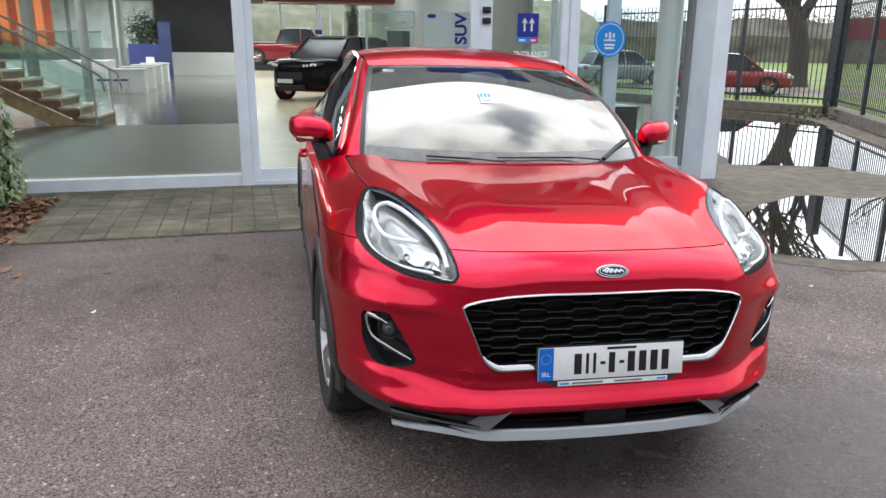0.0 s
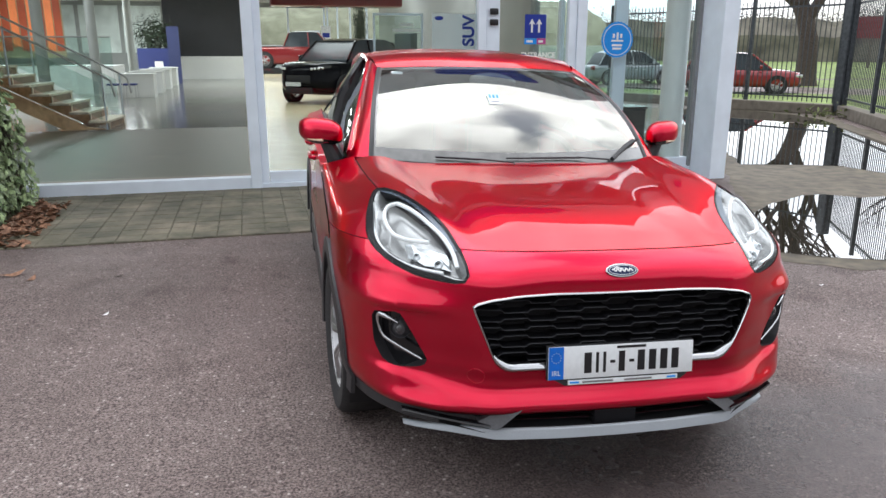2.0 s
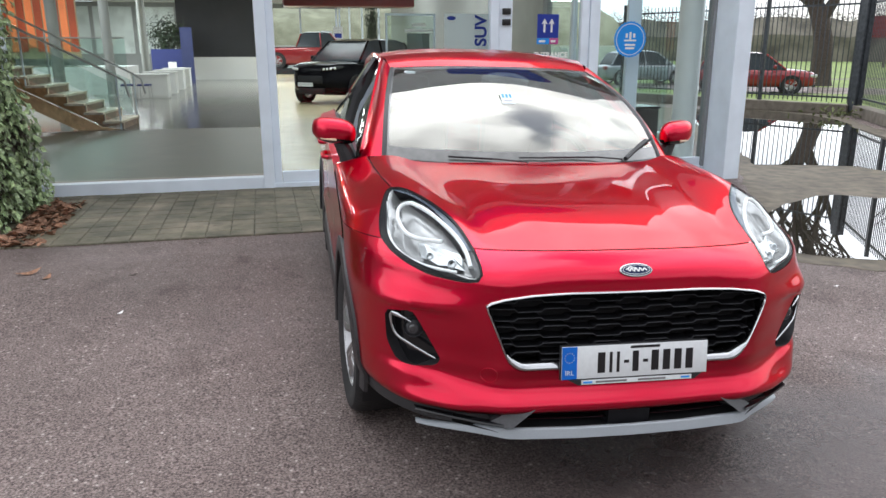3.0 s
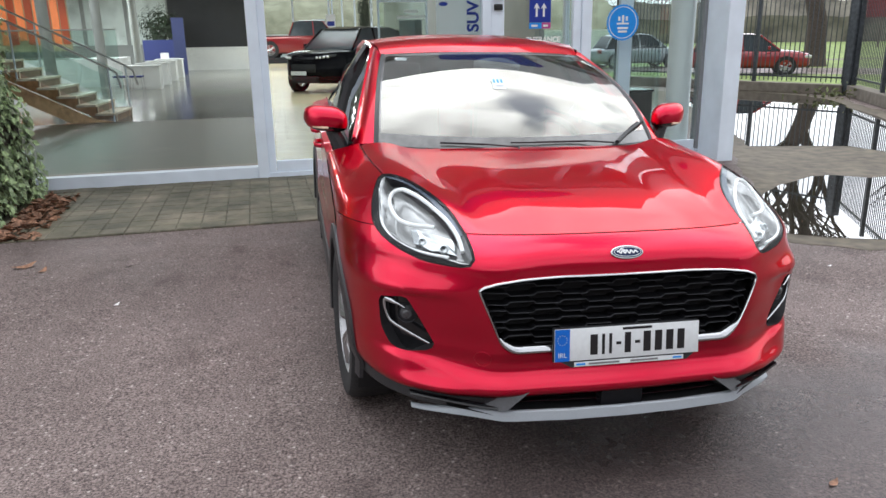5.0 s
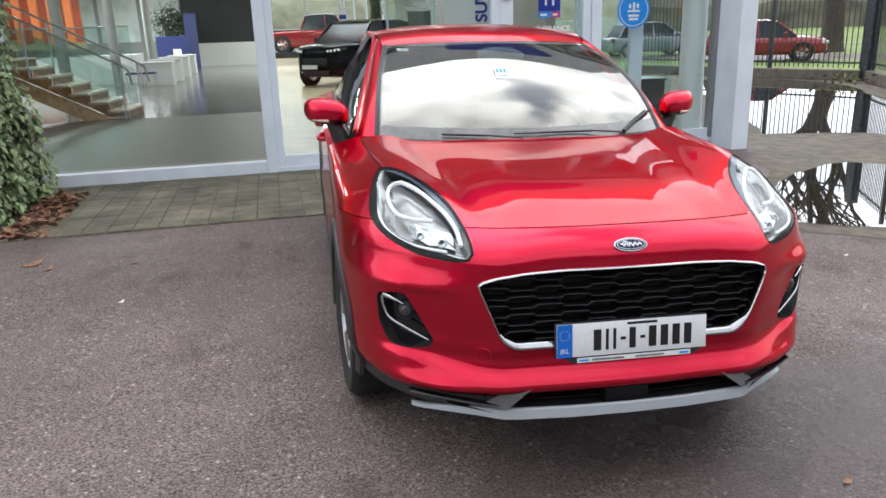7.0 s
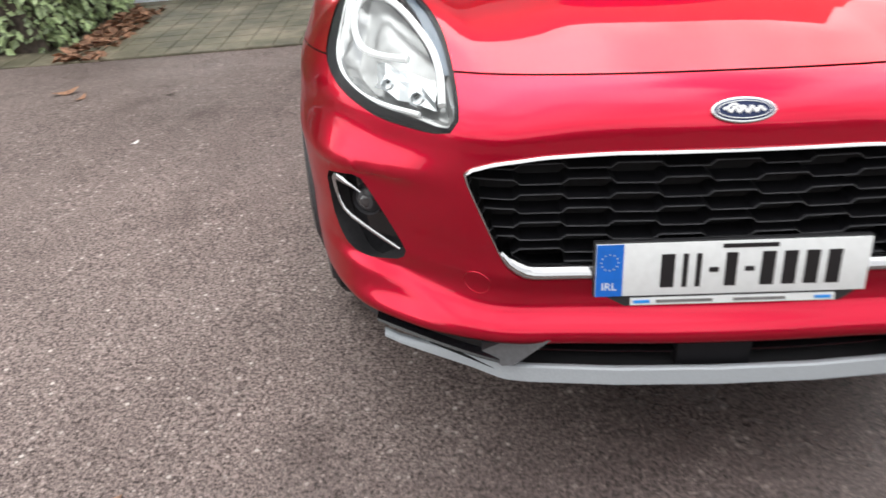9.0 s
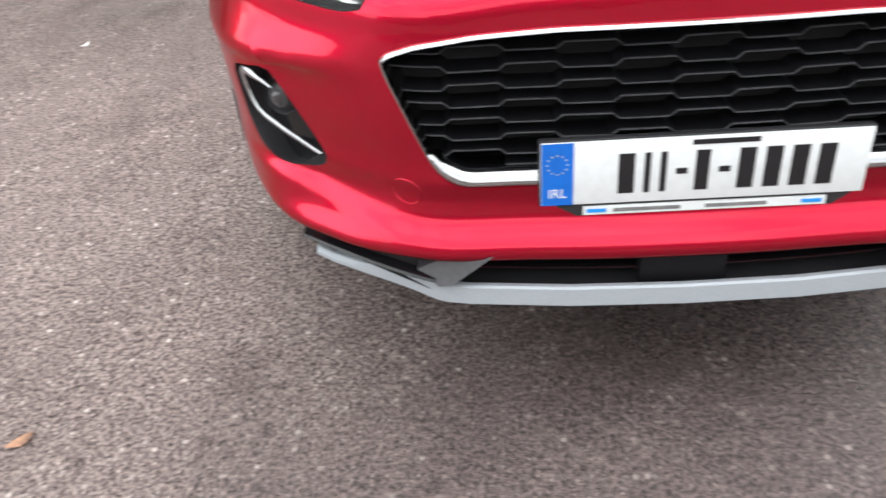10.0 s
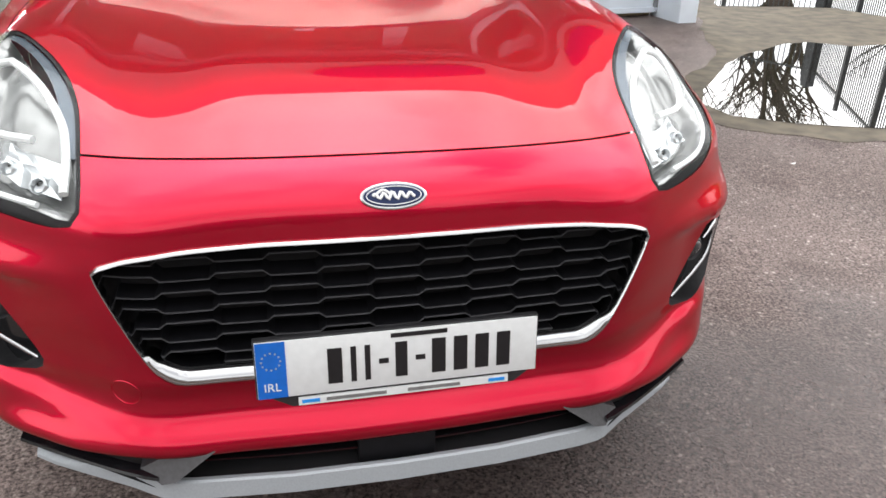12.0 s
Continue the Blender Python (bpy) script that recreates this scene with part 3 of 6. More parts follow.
def fall_back(m, v):
    """How far the front has turned towards the flank, 0 at the middle to 1: a squarer corner low down than at the lamps."""
    low = 1 - float(smooth01((v - 0.34) / 0.14))
    n = 2.7 + 0.34 * low * float(smooth01((m - 0.70) / 0.17)) + 0.45 * (1 - float(smooth01((v - 0.01) / 0.08))) * float(smooth01((m - 0.5) / 0.2)) * float(smooth01((1.0 - m) / 0.3))
    return 1 - (1 - m ** n) ** (1 / n)


def skin(a, v, out=0.0):
    """A place on the nose: a across (-1 to 1), v up the front and along the bonnet; out: raised off it by so much."""
    y, z, w, dy, dz = nose_row(v)
    m = min(abs(a), 1.0)
    x = w * m
    fall = fall_back(m, v)
    y, z = y + dy * fall, z + dz * fall
    front = 1 - smooth01((v - 0.46) / 0.12)
    y -= 0.028 * front * math.exp(-((x - 0.46) / 0.13) ** 2)
    y += 0.009 * math.exp(-((x - 0.54) / 0.08) ** 2 - ((v - 0.18) / 0.075) ** 2)
    y -= 0.018 * math.exp(-((v - 0.052) / 0.036) ** 2) * float(smooth01((0.86 - x) / 0.30))
    y -= 0.017 * float(smooth01((v - 0.345) / 0.020)) * (1 - float(smooth01((v - 0.372) / 0.060))) * float(smooth01((x - 0.50) / 0.16))
    ledge = 0.072 + 0.045 * float(smooth01((x - 0.45) / 0.35))
    y += 0.018 * float(smooth01((v - ledge) / 0.042)) * (1 - float(smooth01((v - 0.130) / 0.06))) * float(smooth01((0.86 - x) / 0.10))
    top = smooth01((v - 0.56) / 0.25)
    z += 0.055 * top * (1 - 0.45 * smooth01((v - 1.0) / 0.6)) * math.exp(-((x - 0.70) / 0.13) ** 2)
    crease = 0.47 + 0.14 * smooth01((v - 0.57) / 1.0)
    z += 0.010 * smooth01((v - 0.57) / 0.12) * smooth01((x - crease + 0.05) / 0.10)
    z += 0.007 * smooth01((v - 0.66) / 0.3) * smooth01((1.5 - v) / 0.4) * (1 - smooth01((x - 0.26) / 0.16))
    p = Vector((math.copysign(x, a), y, z))
    if out:
        e = 0.004
        m0, m1 = max(-0.995, a - e), min(0.995, a + e)
        n = (skin(m1, v) - skin(m0, v)).cross(skin(a, v + e) - skin(a, v - e)).normalized()
        p += n * out
    return p


# ---- ground ----
LOW = -0.05


def sheet_object(name, outline, z, material, label, category, kind="structure", wobble=0.0, n=160, seed=0.0):
    pts = resample(outline, n)
    z += LOW
    bm = bmesh.new()
    vs = []
    for x, y in pts:
        d = wobble * (noise.noise(Vector((x * 0.9 + seed, y * 0.9, 3.1))) + 0.5 * noise.noise(Vector((x * 3 + seed, y * 3, 7.7))))
        e = wobble * (noise.noise(Vector((x * 0.9, y * 0.9 + seed, 9.1))) + 0.5 * noise.noise(Vector((x * 3, y * 3 + seed, 1.7))))
        vs.append(bm.verts.new((x + d, y + e, z)))
    f = bm.faces.new(vs)
    if f.normal.z < 0 or (f.normal_update() or f.normal.z < 0):
        f.normal_flip()
    bmesh.ops.triangulate(bm, faces=[f])
    return tagged(part(name, bm, material, smooth=False), label, category, kind=kind)


def ground_z(x, y):
    """The forecourt falls gently towards the puddles; it is level along the glass front and far away."""
    if x > 0:
        return max(LOW, -0.0277 * x)
    return -0.0277 * max(-2.6, x) * (1 - float(smooth01((y - 2.7) / 1.3))) * (1 - float(smooth01((-x - 4.0) / 3.0))) * float(smooth01((y + 14) / 6))


steps = [-300, -120, -50, -20, -14] + [round(-10 + 0.4 * k, 2) for k in range(61)] + [18, 30, 60, 150, 300]
bm = bmesh.new()
sweep(bm, [[(x, y, ground_z(x, y)) for x in steps] for y in steps], closed_ring=False)
bmesh.ops.recalc_face_normals(bm, faces=bm.faces)
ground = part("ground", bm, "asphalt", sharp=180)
if ground.data.polygons[0].normal.z < 0:
    ground.data.flip_normals()
tagged(ground, "dark worn tarmac with pale stone chips, damp and shade painted by the car", "tarmac", kind="structure")
sheet_object("silt_bank", [(2.3, 3.07), (2.82, 2.34), (3.75, 2.24), (5.4, 3.79), (8.29, 7.51), (9.53, 9.99), (11.39, 14.22), (10.57, 16.8), (7.88, 17.63), (6.12, 12.98), (5.09, 8.54), (4.27, 6.47), (3.44, 4.93)], 0.003, "silt", "brown silt and damp concrete between the puddles", "ground", wobble=0.22, seed=4.0)
sheet_object("puddle", [(2.75, 3.71), (2.55, 3.36), (2.6, 3.07), (2.87, 2.86), (3.13, 2.73), (3.39, 2.63), (4.37, 3.07), (5.82, 4.62), (5.38, 4.93), (4.88, 4.9), (4.64, 5.15), (4.35, 5.13), (3.75, 4.78), (3.36, 4.45)], 0.007, "water", "still rain puddle mirroring fence and tree", "puddle", wobble=0.03, seed=1.0)
sheet_object("puddle", [(4.91, 7.32), (5.51, 7.2), (6.28, 7.01), (6.43, 6.37), (6.85, 6.16), (8.6, 8.64), (9.07, 9.88), (10.67, 13.5), (10.77, 14.63), (10.26, 16.49), (8.5, 16.9), (7.16, 13.7), (5.92, 9.68)], 0.007, "water", "long still puddle along the fence foot", "puddle", wobble=0.10, seed=2.0)

FACADE = pose(-1.62, 6.36, 0, 0, 0, 4.7)


# ---- the glass-fronted building ----
facade = thing("wall_south", "glazed showroom front in white aluminium frames", "shop front", FACADE, kind="structure")
for u0, u1, z0, z1, y0, y1, nm in ((-9.0, -0.10, 0.0, 0.14, -0.045, 0.09, "sill"), (-9.0, 5.5, 0.0, 0.06, -0.02, 0.12, "threshold"),
                                   (-0.10, 0.02, 0.0, 3.9, -0.06, 0.10, "mullion"), (0.0205, 0.105, 0.0, 3.9, -0.01, 0.08, "door_frame"), (-2.78, -2.58, 0.0, 3.9, -0.06, 0.12, "mullion"),
                                   (-6.2, -6.08, 0.0, 3.9, -0.06, 0.10, "mullion"),
                                   (0.109, 2.556, 0.062, 0.185, 0.0, 0.07, "bottom_rail"), (2.56, 2.66, 0.0, 3.9, -0.03, 0.09, "mullion"), (2.664, 2.83, 0.0, 3.9, -0.01, 0.08, "door_frame"),
                                   (3.70, 3.80, 0.0, 2.40, -0.01, 0.08, "door_frame"), (3.804, 3.93, 0.0, 3.9, -0.03, 0.09, "mullion"), (2.834, 3.696, 2.18, 2.26, -0.005, 0.075, "door_frame"),
                                   (2.834, 3.696, 0.062, 0.24, -0.005, 0.075, "door_frame"), (3.934, 5.45, 0.062, 0.17, 0.0, 0.07, "bottom_rail"), (4.44, 4.62, 0.062, 3.9, 0.25, 0.31, "inner_frame"),
                                   (-9.0, 5.5, 3.904, 4.05, -0.10, 0.15, "head_rail")):
    part(nm, boxed(u0, u1, y0, y1, z0, z1, bevel=0.006), "white_metal", facade, smooth=False)
for u0, u1, z0, z1 in ((-6.07, -2.79, 0.172, 3.90), (-2.57, -0.104, 0.172, 3.90), (0.107, 2.558, 0.187, 3.90), (2.834, 3.696, 0.242, 2.178), (2.834, 3.80, 2.27, 3.90), (3.934, 5.45, 0.172, 3.90)):
    ob = part("pane", boxed(u0, u1, 0.030, 0.036, z0, z1), "shop_glass", facade, smooth=False)
    ob.visible_shadow = False
for z in (1.84, 1.96):
    part("hinge", boxed(2.70, 2.80, -0.05, -0.012, z - 0.04, z + 0.03, bevel=0.01), "ink", facade)
part("fin", boxed(5.50, 5.72, -0.46, 0.14, -0.12, 4.3, bevel=0.01), "white_metal", facade, "pale blue-white cladding fin", smooth=False)
part("reveal", boxed(5.452, 5.498, -0.02, 0.10, 0.0, 3.9), "lamp_grey", facade, smooth=False)
fascia = thing("roof", "flat roof edge with grey fascia above the glazing", "roof", FACADE, kind="structure")
part("fascia", boxed(-9.0, 5.75, -0.45, 0.3, 4.054, 5.05, bevel=0.02), "fascia_grey", fascia, smooth=False)
part("parapet", boxed(-9.0, 5.70, -0.35, 0.3, 5.054, 5.85, bevel=0.02), "fascia_grey", fascia, smooth=False)
ov = thing("shop_sign", "large dark blue oval sign with white rim on the fascia", "sign", FACADE @ Matrix.Translation((2.90, -0.452, 4.64)))
for nm, rx, rz, y0, y1, mt in (("rim", 1.17, 0.40, -0.06, 0.0, "white"), ("face", 1.15, 0.385, -0.075, -0.062, "sign_blue")):
    bm = bmesh.new()
    prism(bm, [(rx * math.cos(math.pi * k / 30), rz * math.sin(math.pi * k / 30)) for k in range(60)], "y", y0, y1)
    part(nm, bm, mt, ov, smooth=False)
side = thing("wall_east", "plain rendered side wall of the showroom", "wall", FACADE, kind="structure")
part("wall", boxed(5.50, 5.70, 6.0, 24.0, 0.0, 4.62), "wall_grey", side, smooth=False)
part("wall", boxed(5.50, 5.70, 24.004, 46.2, 4.3, 4.62), "wall_grey", side, smooth=False)
part("sill", boxed(5.50, 5.70, 24.004, 46.2, 0.0, 0.30), "wall_grey", side, smooth=False)
for n in (28.0, 34.0, 40.0, 46.0):
    part("mullion", boxed(5.54, 5.64, n, n + 0.12, 0.304, 4.296), "white_metal", side, smooth=False)
part("wall", boxed(5.50, 5.70, 0.145, 5.996, 3.9, 4.62), "wall_grey", side, smooth=False)
part("sill", boxed(5.53, 5.66, 0.50, 5.996, 0.0, 0.35), "white_metal", side, smooth=False)
for n in (4.6,):
    part("mullion", boxed(5.54, 5.64, n, n + 0.09, 0.354, 3.896), "white_metal", side, smooth=False)
for n0, n1 in ((0.50, 4.598), (4.692, 5.996)):
    pane = part("pane", boxed(5.585, 5.591, n0, n1, 0.354, 3.896), "shop_glass", side, smooth=False)
    pane.visible_shadow = False
side = thing("wall_west", "plain inner wall of the showroom", "wall", FACADE, kind="structure")
part("wall", boxed(-16.2, -16.0, 0.1, 46.0, 0.0, 4.6), "wall_grey", side, smooth=False)
part("wall", boxed(-16.0, -9.004, -0.05, 0.1, 0.0, 5.4), "wall_grey", side, smooth=False)
back = thing("wall_north", "rear showroom wall with a high glazed strip", "wall", FACADE, kind="structure")
part("wall", boxed(-15.99, 0.2, 46.0, 46.2, 0.0, 4.6), "wall_grey", back, smooth=False)
part("wall", boxed(0.204, 5.49, 46.0, 46.2, 4.3, 4.6), "wall_grey", back, smooth=False)
for k in range(3):
    part("mullion", boxed(0.3 + k * 2.5, 0.42 + k * 2.5, 46.0, 46.15, 0.0, 4.296), "white_metal", back, smooth=False)
for k in range(6):
    part("panel", boxed(-15.8 + k * 2.65, -13.4 + k * 2.65, 45.95, 45.996, 1.3, 4.3), "rail_panel", back, smooth=False)
floor = thing("floor", "polished grey showroom floor tiles", "floor", FACADE, kind="structure")
# near strip darkened to paint the reflection lying over it
part("floor_near", boxed(-15.99, -0.052, 0.13, 7.0, -0.10, 0.020), "tile_near_dim", floor, smooth=False)
part("floor_far", boxed(-15.99, -0.052, 7.004, 46.0, -0.10, 0.020), "tile", floor, smooth=False)
# right strip tinted warm for the view through the door pane
part("floor_warm", boxed(-0.048, 5.49, 0.13, 46.0, -0.10, 0.020), "tile_warm", floor, smooth=False)
bm = bmesh.new()
box(bm, -16.2, 5.7, 0.31, 46.2, 4.63, 4.83)
ceil = tagged(part("ceiling", bm, "ceiling", smooth=False), "plain white showroom ceiling", "ceiling", kind="structure")
ceil.matrix_basis = FACADE
# unseen lamps added to brighten the hall, uneven strengths set by area
for k, (u, n) in enumerate(((-8, 10.5), (-2, 10.5), (3, 10.5), (-8, 17), (-2, 17), (3, 17), (-8, 26), (0, 26), (-8, 38), (0, 38))):
    la = thing("hall_fill_light", "unseen rectangular fill light added at the hall ceiling", "light", FACADE @ Matrix.Translation((u, n, 4.60)), group="ceiling lights")
    part("frame", boxed(-2.05, 2.05, -0.85, 0.85, -0.02, 0.05, bevel=0.01), "white_metal", la, smooth=False)
    lamp_data = bpy.data.lights.new("lamp", "AREA")
    lamp_data.shape, lamp_data.size, lamp_data.size_y, lamp_data.energy, lamp_data.color = "RECTANGLE", 4.0, 1.6, 230, (1.0, 0.97, 0.92)
    lamp_data.energy *= (2.0 if n > 20 else 1.0) * (1.0 if u > -1 else 2.4 if n > 20 else 1.5 if u < -5 else 0.3)
    lo = new("lamp", lamp_data)
    lo.parent, lo.matrix_basis = la, Matrix.Translation((0, 0, -0.03))


def inside_hall(u, n, z=0.02, turn=0.0):
    return FACADE @ pose(u, n, z, 0, 0, turn)


def build_stairs():
    st = thing("staircase", "open wooden staircase with glass balustrade and steel rails", "staircase", inside_hall(-2.74, 7.20, 0.02, -5), kind="structure")
    go, up, wide = 0.33, 0.172, 1.25
    for k in range(13):
        x = -go * k
        part("tread", boxed(x - go - 0.03, x, -0.16, wide, up * (k + 1) - 0.045, up * (k + 1), bevel=0.006), "tread", st, smooth=False)
        part("riser", boxed(x - 0.05, x - 0.035, 0.03, wide - 0.03, up * k, up * (k + 1) - 0.047), "wood_brown", st, smooth=False)
        for y in (0.02, wide - 0.05):
            part("riser_post", boxed(x - 0.034, x - 0.012, y, y + 0.03, up * k + (0.002 if k else 0), up * (k + 1) - 0.047), "tread", st, smooth=False)
    for y0, y1 in ((-0.07, -0.01), (wide + 0.01, wide + 0.07)):
        bm = bmesh.new()
        n = 13
        prism(bm, [(-0.05, 0.0), (-0.40, 0.05), (-go * n, up * n - 0.16), (-go * n, up * n - 0.48), (-0.85, 0.0)], "y", y0, y1)
        part("stringer", bm, "wood", st, smooth=False)
    for y in (-0.04, wide + 0.04):
        part("handrail", tubed([(0.16, y, 0.62), (0.10, y, 0.92), (-0.04, y, 1.02), (-go * 13, y, up * 13 + 1.02)], 0.022, 8), "steel", st, "steel handrail")
        for k in (0, 5, 10):
            part("baluster", tubed([(-go * k - 0.05, y, up * k), (-go * k - 0.05, y, up * k + 1.03)], 0.018, 8), "white_metal", st, "pale steel post")
        bm = bmesh.new()
        prism(bm, [(-0.12, 0.18), (-0.12, 0.90), (-go * 13, up * 13 + 0.80), (-go * 13, up * 13 + 0.10)], "y", y - 0.006, y + 0.006)
        part("glass_panel", bm, "rail_glass", st, smooth=False)


def build_counter(m, wide, label):
    c = thing("counter", label, "counter", m, group="reception counters")
    part("front", boxed(0, wide, -0.03, 0.0, 0.0, 0.72), "white", c, smooth=False)
    part("side", boxed(0, 0.04, 0.003, 0.75, 0.0, 0.72), "white", c, smooth=False)
    part("side", boxed(wide - 0.04, wide, 0.003, 0.75, 0.0, 0.72), "white", c, smooth=False)
    part("top", boxed(-0.03, wide + 0.03, -0.06, 0.8, 0.724, 0.76, bevel=0.006), "white", c, smooth=False)


def build_stool(m):
    c = thing("stool", "low blue padded stool with thin steel legs", "stool", m, group="visitor stools")
    part("seat", boxed(-0.19, 0.19, -0.19, 0.19, 0.43, 0.485, bevel=0.02), "blue_chair", c)
    for x in (-0.16, 0.16):
        for y in (-0.16, 0.16):
            part("leg", tubed([(x * 1.15, y * 1.15, 0.0), (x, y, 0.435)], 0.011, 6), "steel", c)


def leaf_quad(bm, c, n, size, rng, long=1.5):
    t = n.orthogonal().normalized()
    t.rotate(Matrix.Rotation(rng.uniform(0, 6.28), 3, n))
    s = n.cross(t)
    k = size
    p = [c - t * k * long * 0.5, c + s * k * 0.42 + n * k * 0.10, c + t * k * long * 0.5 - n * k * 0.12, c - s * k * 0.42 + n * k * 0.10]
    v = [bm.verts.new(q) for q in p]
    bm.faces.new((v[0], v[1], v[2]))
    bm.faces.new((v[0], v[2], v[3]))


def build_plant(m):
    rng = random.Random(5)
    p = thing("potted_tree", "dark green indoor fig tree in a pot", "plant", m)
    bm = bmesh.new()
    lathe(bm, [(0.001, 0.0), (0.20, 0.0), (0.27, 0.45), (0.24, 0.45), (0.22, 0.40), (0.001, 0.40)], 20, "z")
    part("pot", bm, "lamp_grey", p)
    bm = bmesh.new()
    tube(bm, [(0, 0, 0.4), (0.03, 0, 0.9), (0, 0.02, 1.5)], 0.05, 8, 0.03)
    for k in range(7):
        a = k * 0.9
        tube(bm, [(0, 0, 1.1 + 0.1 * k), (0.35 * math.cos(a), 0.35 * math.sin(a), 1.6 + 0.12 * k), (0.6 * math.cos(a), 0.6 * math.sin(a), 1.9 + 0.12 * k)], 0.02, 6, 0.008)
    part("trunk", bm, "bark", p)
    bm = bmesh.new()
    for _ in range(1500):
        d = Vector((rng.gauss(0, 1), rng.gauss(0, 1), rng.gauss(0, 1))).normalized()
        c = Vector((0, 0, 2.15)) + Vector((d.x * 1.15, d.y * 1.15, d.z * 1.05)) * rng.uniform(0.35, 1.0) * (1 + 0.25 * noise.noise(d * 3))
        leaf_quad(bm, c, (d + Vector((0, 0, 0.6))).normalized(), rng.uniform(0.07, 0.13), rng)
    part("crown", bm, "plant_leaf", p)


build_stairs()
for n, label in ((17.4, "white reception counter beside the staircase"), (20.0, "white reception counter behind the first"), (22.8, "white reception counter with papers on it"), (25.7, "white reception counter near the plant")):
    build_counter(inside_hall(-4.1, n), 1.07, label)
papers = thing("paper_tray", "pale open folder standing on a reception counter", "folder", inside_hall(-3.9, 26.1, 0.78))
part("leaf", boxed(0.0, 0.34, 0.0, 0.02, 0.0, 0.26, m=pose(0, 0, 0.003, -20, 0, 12)), "white", papers, smooth=False)
part("leaf", boxed(0.36, 0.66, 0.0, 0.30, 0.0, 0.02), "plate_white", papers, smooth=False)
for u, n in ((-4.1, 16.6), (-3.62, 16.55)):
    build_stool(inside_hall(u, n, 0.02, 175))
build_plant(inside_hall(-4.3, 31.0))
bank = thing("grass_bank", "pale olive grassy bank with a low white wall beyond the showroom", "bank", FACADE, kind="structure")
bm = bmesh.new()
sweep(bm, [[(u, 57.9 + 1.0 * t + 9.0 * t * t, -0.1 + 1.35 * min(1.0, t * 12) + 5.4 * t + 0.35 * noise.noise(Vector((u * 0.4, t * 5, 3)))) for t in np.linspace(0, 1, 14)] for u in np.linspace(-14, 34, 60)], closed_ring=False)
bmesh.ops.recalc_face_normals(bm, faces=bm.faces)
part("slope", bm, "bank", bank)
part("low_wall", boxed(-14, 34, 56.0, 56.3, -0.1, 1.75), "rail_panel", bank, "pale low wall", smooth=False)
part("coping", boxed(-14, 34, 55.95, 56.35, 1.754, 1.86), "white", bank, "white coping", smooth=False)
for u, n, w, top, mt in ((4.15, 44.6, 0.75, 2.75, "tag_blue"), (5.0, 44.8, 0.65, 3.05, "white")):
    rb = thing("roller_banner", "tall pale roller banner standing by the rear glazing", "banner", inside_hall(u, n), group="roller banners")
    part("foot", boxed(-0.02, w + 0.02, -0.12, 0.14, 0.0, 0.08, bevel=0.01), "steel", rb)
    part("sheet", boxed(0, w, 0, 0.012, 0.084, top), mt, rb, smooth=False)
    part("bar", boxed(0.08, w - 0.08, -0.004, -0.001, top - 0.75, top - 0.45), "sign_blue", rb, smooth=False)
build_plant(inside_hall(4.38, 22.0) @ Matrix.Diagonal((0.31, 0.31, 1.15, 1)))
screen_wall = thing("partition", "large dark display wall behind the counters", "partition", inside_hall(-4.08, 33.0))
part("panel", boxed(0, 4.2, 0, 0.2, 1.154, 4.5), "dark_wall", screen_wall, smooth=False)
part("base", boxed(0, 4.2, -0.02, 0.22, 0.0, 1.15), "white", screen_wall, smooth=False)
bl = thing("display_board", "dark blue display board beside the plant", "board", inside_hall(-4.81, 28.0))
part("board", boxed(0, 1.30, 0, 0.08, 0.0, 1.55), "blue_chair", bl, smooth=False)
part("tall_panel", boxed(1.304, 1.82, -0.01, 0.09, 0.0, 2.5), "blue_deep", bl, "darker blue tall panel", smooth=False)
for u, n in ((-5.60, 14.8), (-4.95, 18.8), (-4.71, 25.4), (-9.0, 20.0)):
    co = thing("column", "round grey structural column in the showroom", "column", inside_hall(u, n), group="round columns", kind="structure")
    bm = bmesh.new()
    lathe(bm, [(0.18, 0.0), (0.18, 0.03), (0.155, 0.05), (0.155, 4.60)], 24, "z")
    part("shaft", bm, "wall_grey", co)
co = thing("column", "round pale column just inside the corner glazing", "column", inside_hall(5.35, 0.30), group="round columns", kind="structure")
bm = bmesh.new()
lathe(bm, [(0.165, 0.0), (0.165, 0.04), (0.155, 0.06), (0.155, 4.60)], 28, "z")
part("shaft", bm, "white", co)
pan = thing("wall_panel", "orange-red wall panels at the head of the stairs, some self-glowing", "panel", inside_hall(-9.2, 22.6))
for k in range(9):
    x = k * 0.29
    part("panel", boxed(x, x + 0.24, 0.0, 0.06, 1.45 if k % 3 else 1.6, 3.6), "orange" if k % 2 else "orange_deep", pan, smooth=False)
part("panel", boxed(0.0, 2.6, 0.064, 0.10, 1.2, 3.7), "tile_warm", pan, smooth=False)
gal = thing("gallery", "raised white gallery with glass front beside the stairs", "gallery", inside_hall(-10.0, 20.0), kind="structure")
part("deck", boxed(0, 5.4, 0, 2.5, 0.0, 0.95), "white", gal, smooth=False)
part("glass_front", boxed(0, 5.4, -0.02, -0.008, 0.95, 1.9), "rail_glass", gal, smooth=False)
part("rail", tubed([(0, -0.014, 1.92), (5.4, -0.014, 1.92)], 0.025, 8), "steel", gal)
bn = thing("red_canopy", "dull red overhead banner inside the showroom", "banner", inside_hall(0.5, 8.5))
part("banner", boxed(0, 2.9, 0, 0.8, 2.42, 2.75, bevel=0.05), "paint_red2", bn)

# glass display stand, poster, signs
fr = thing("display_stand", "white framed glass display stand with grey lettering", "display stand", inside_hall(1.75, 2.55))
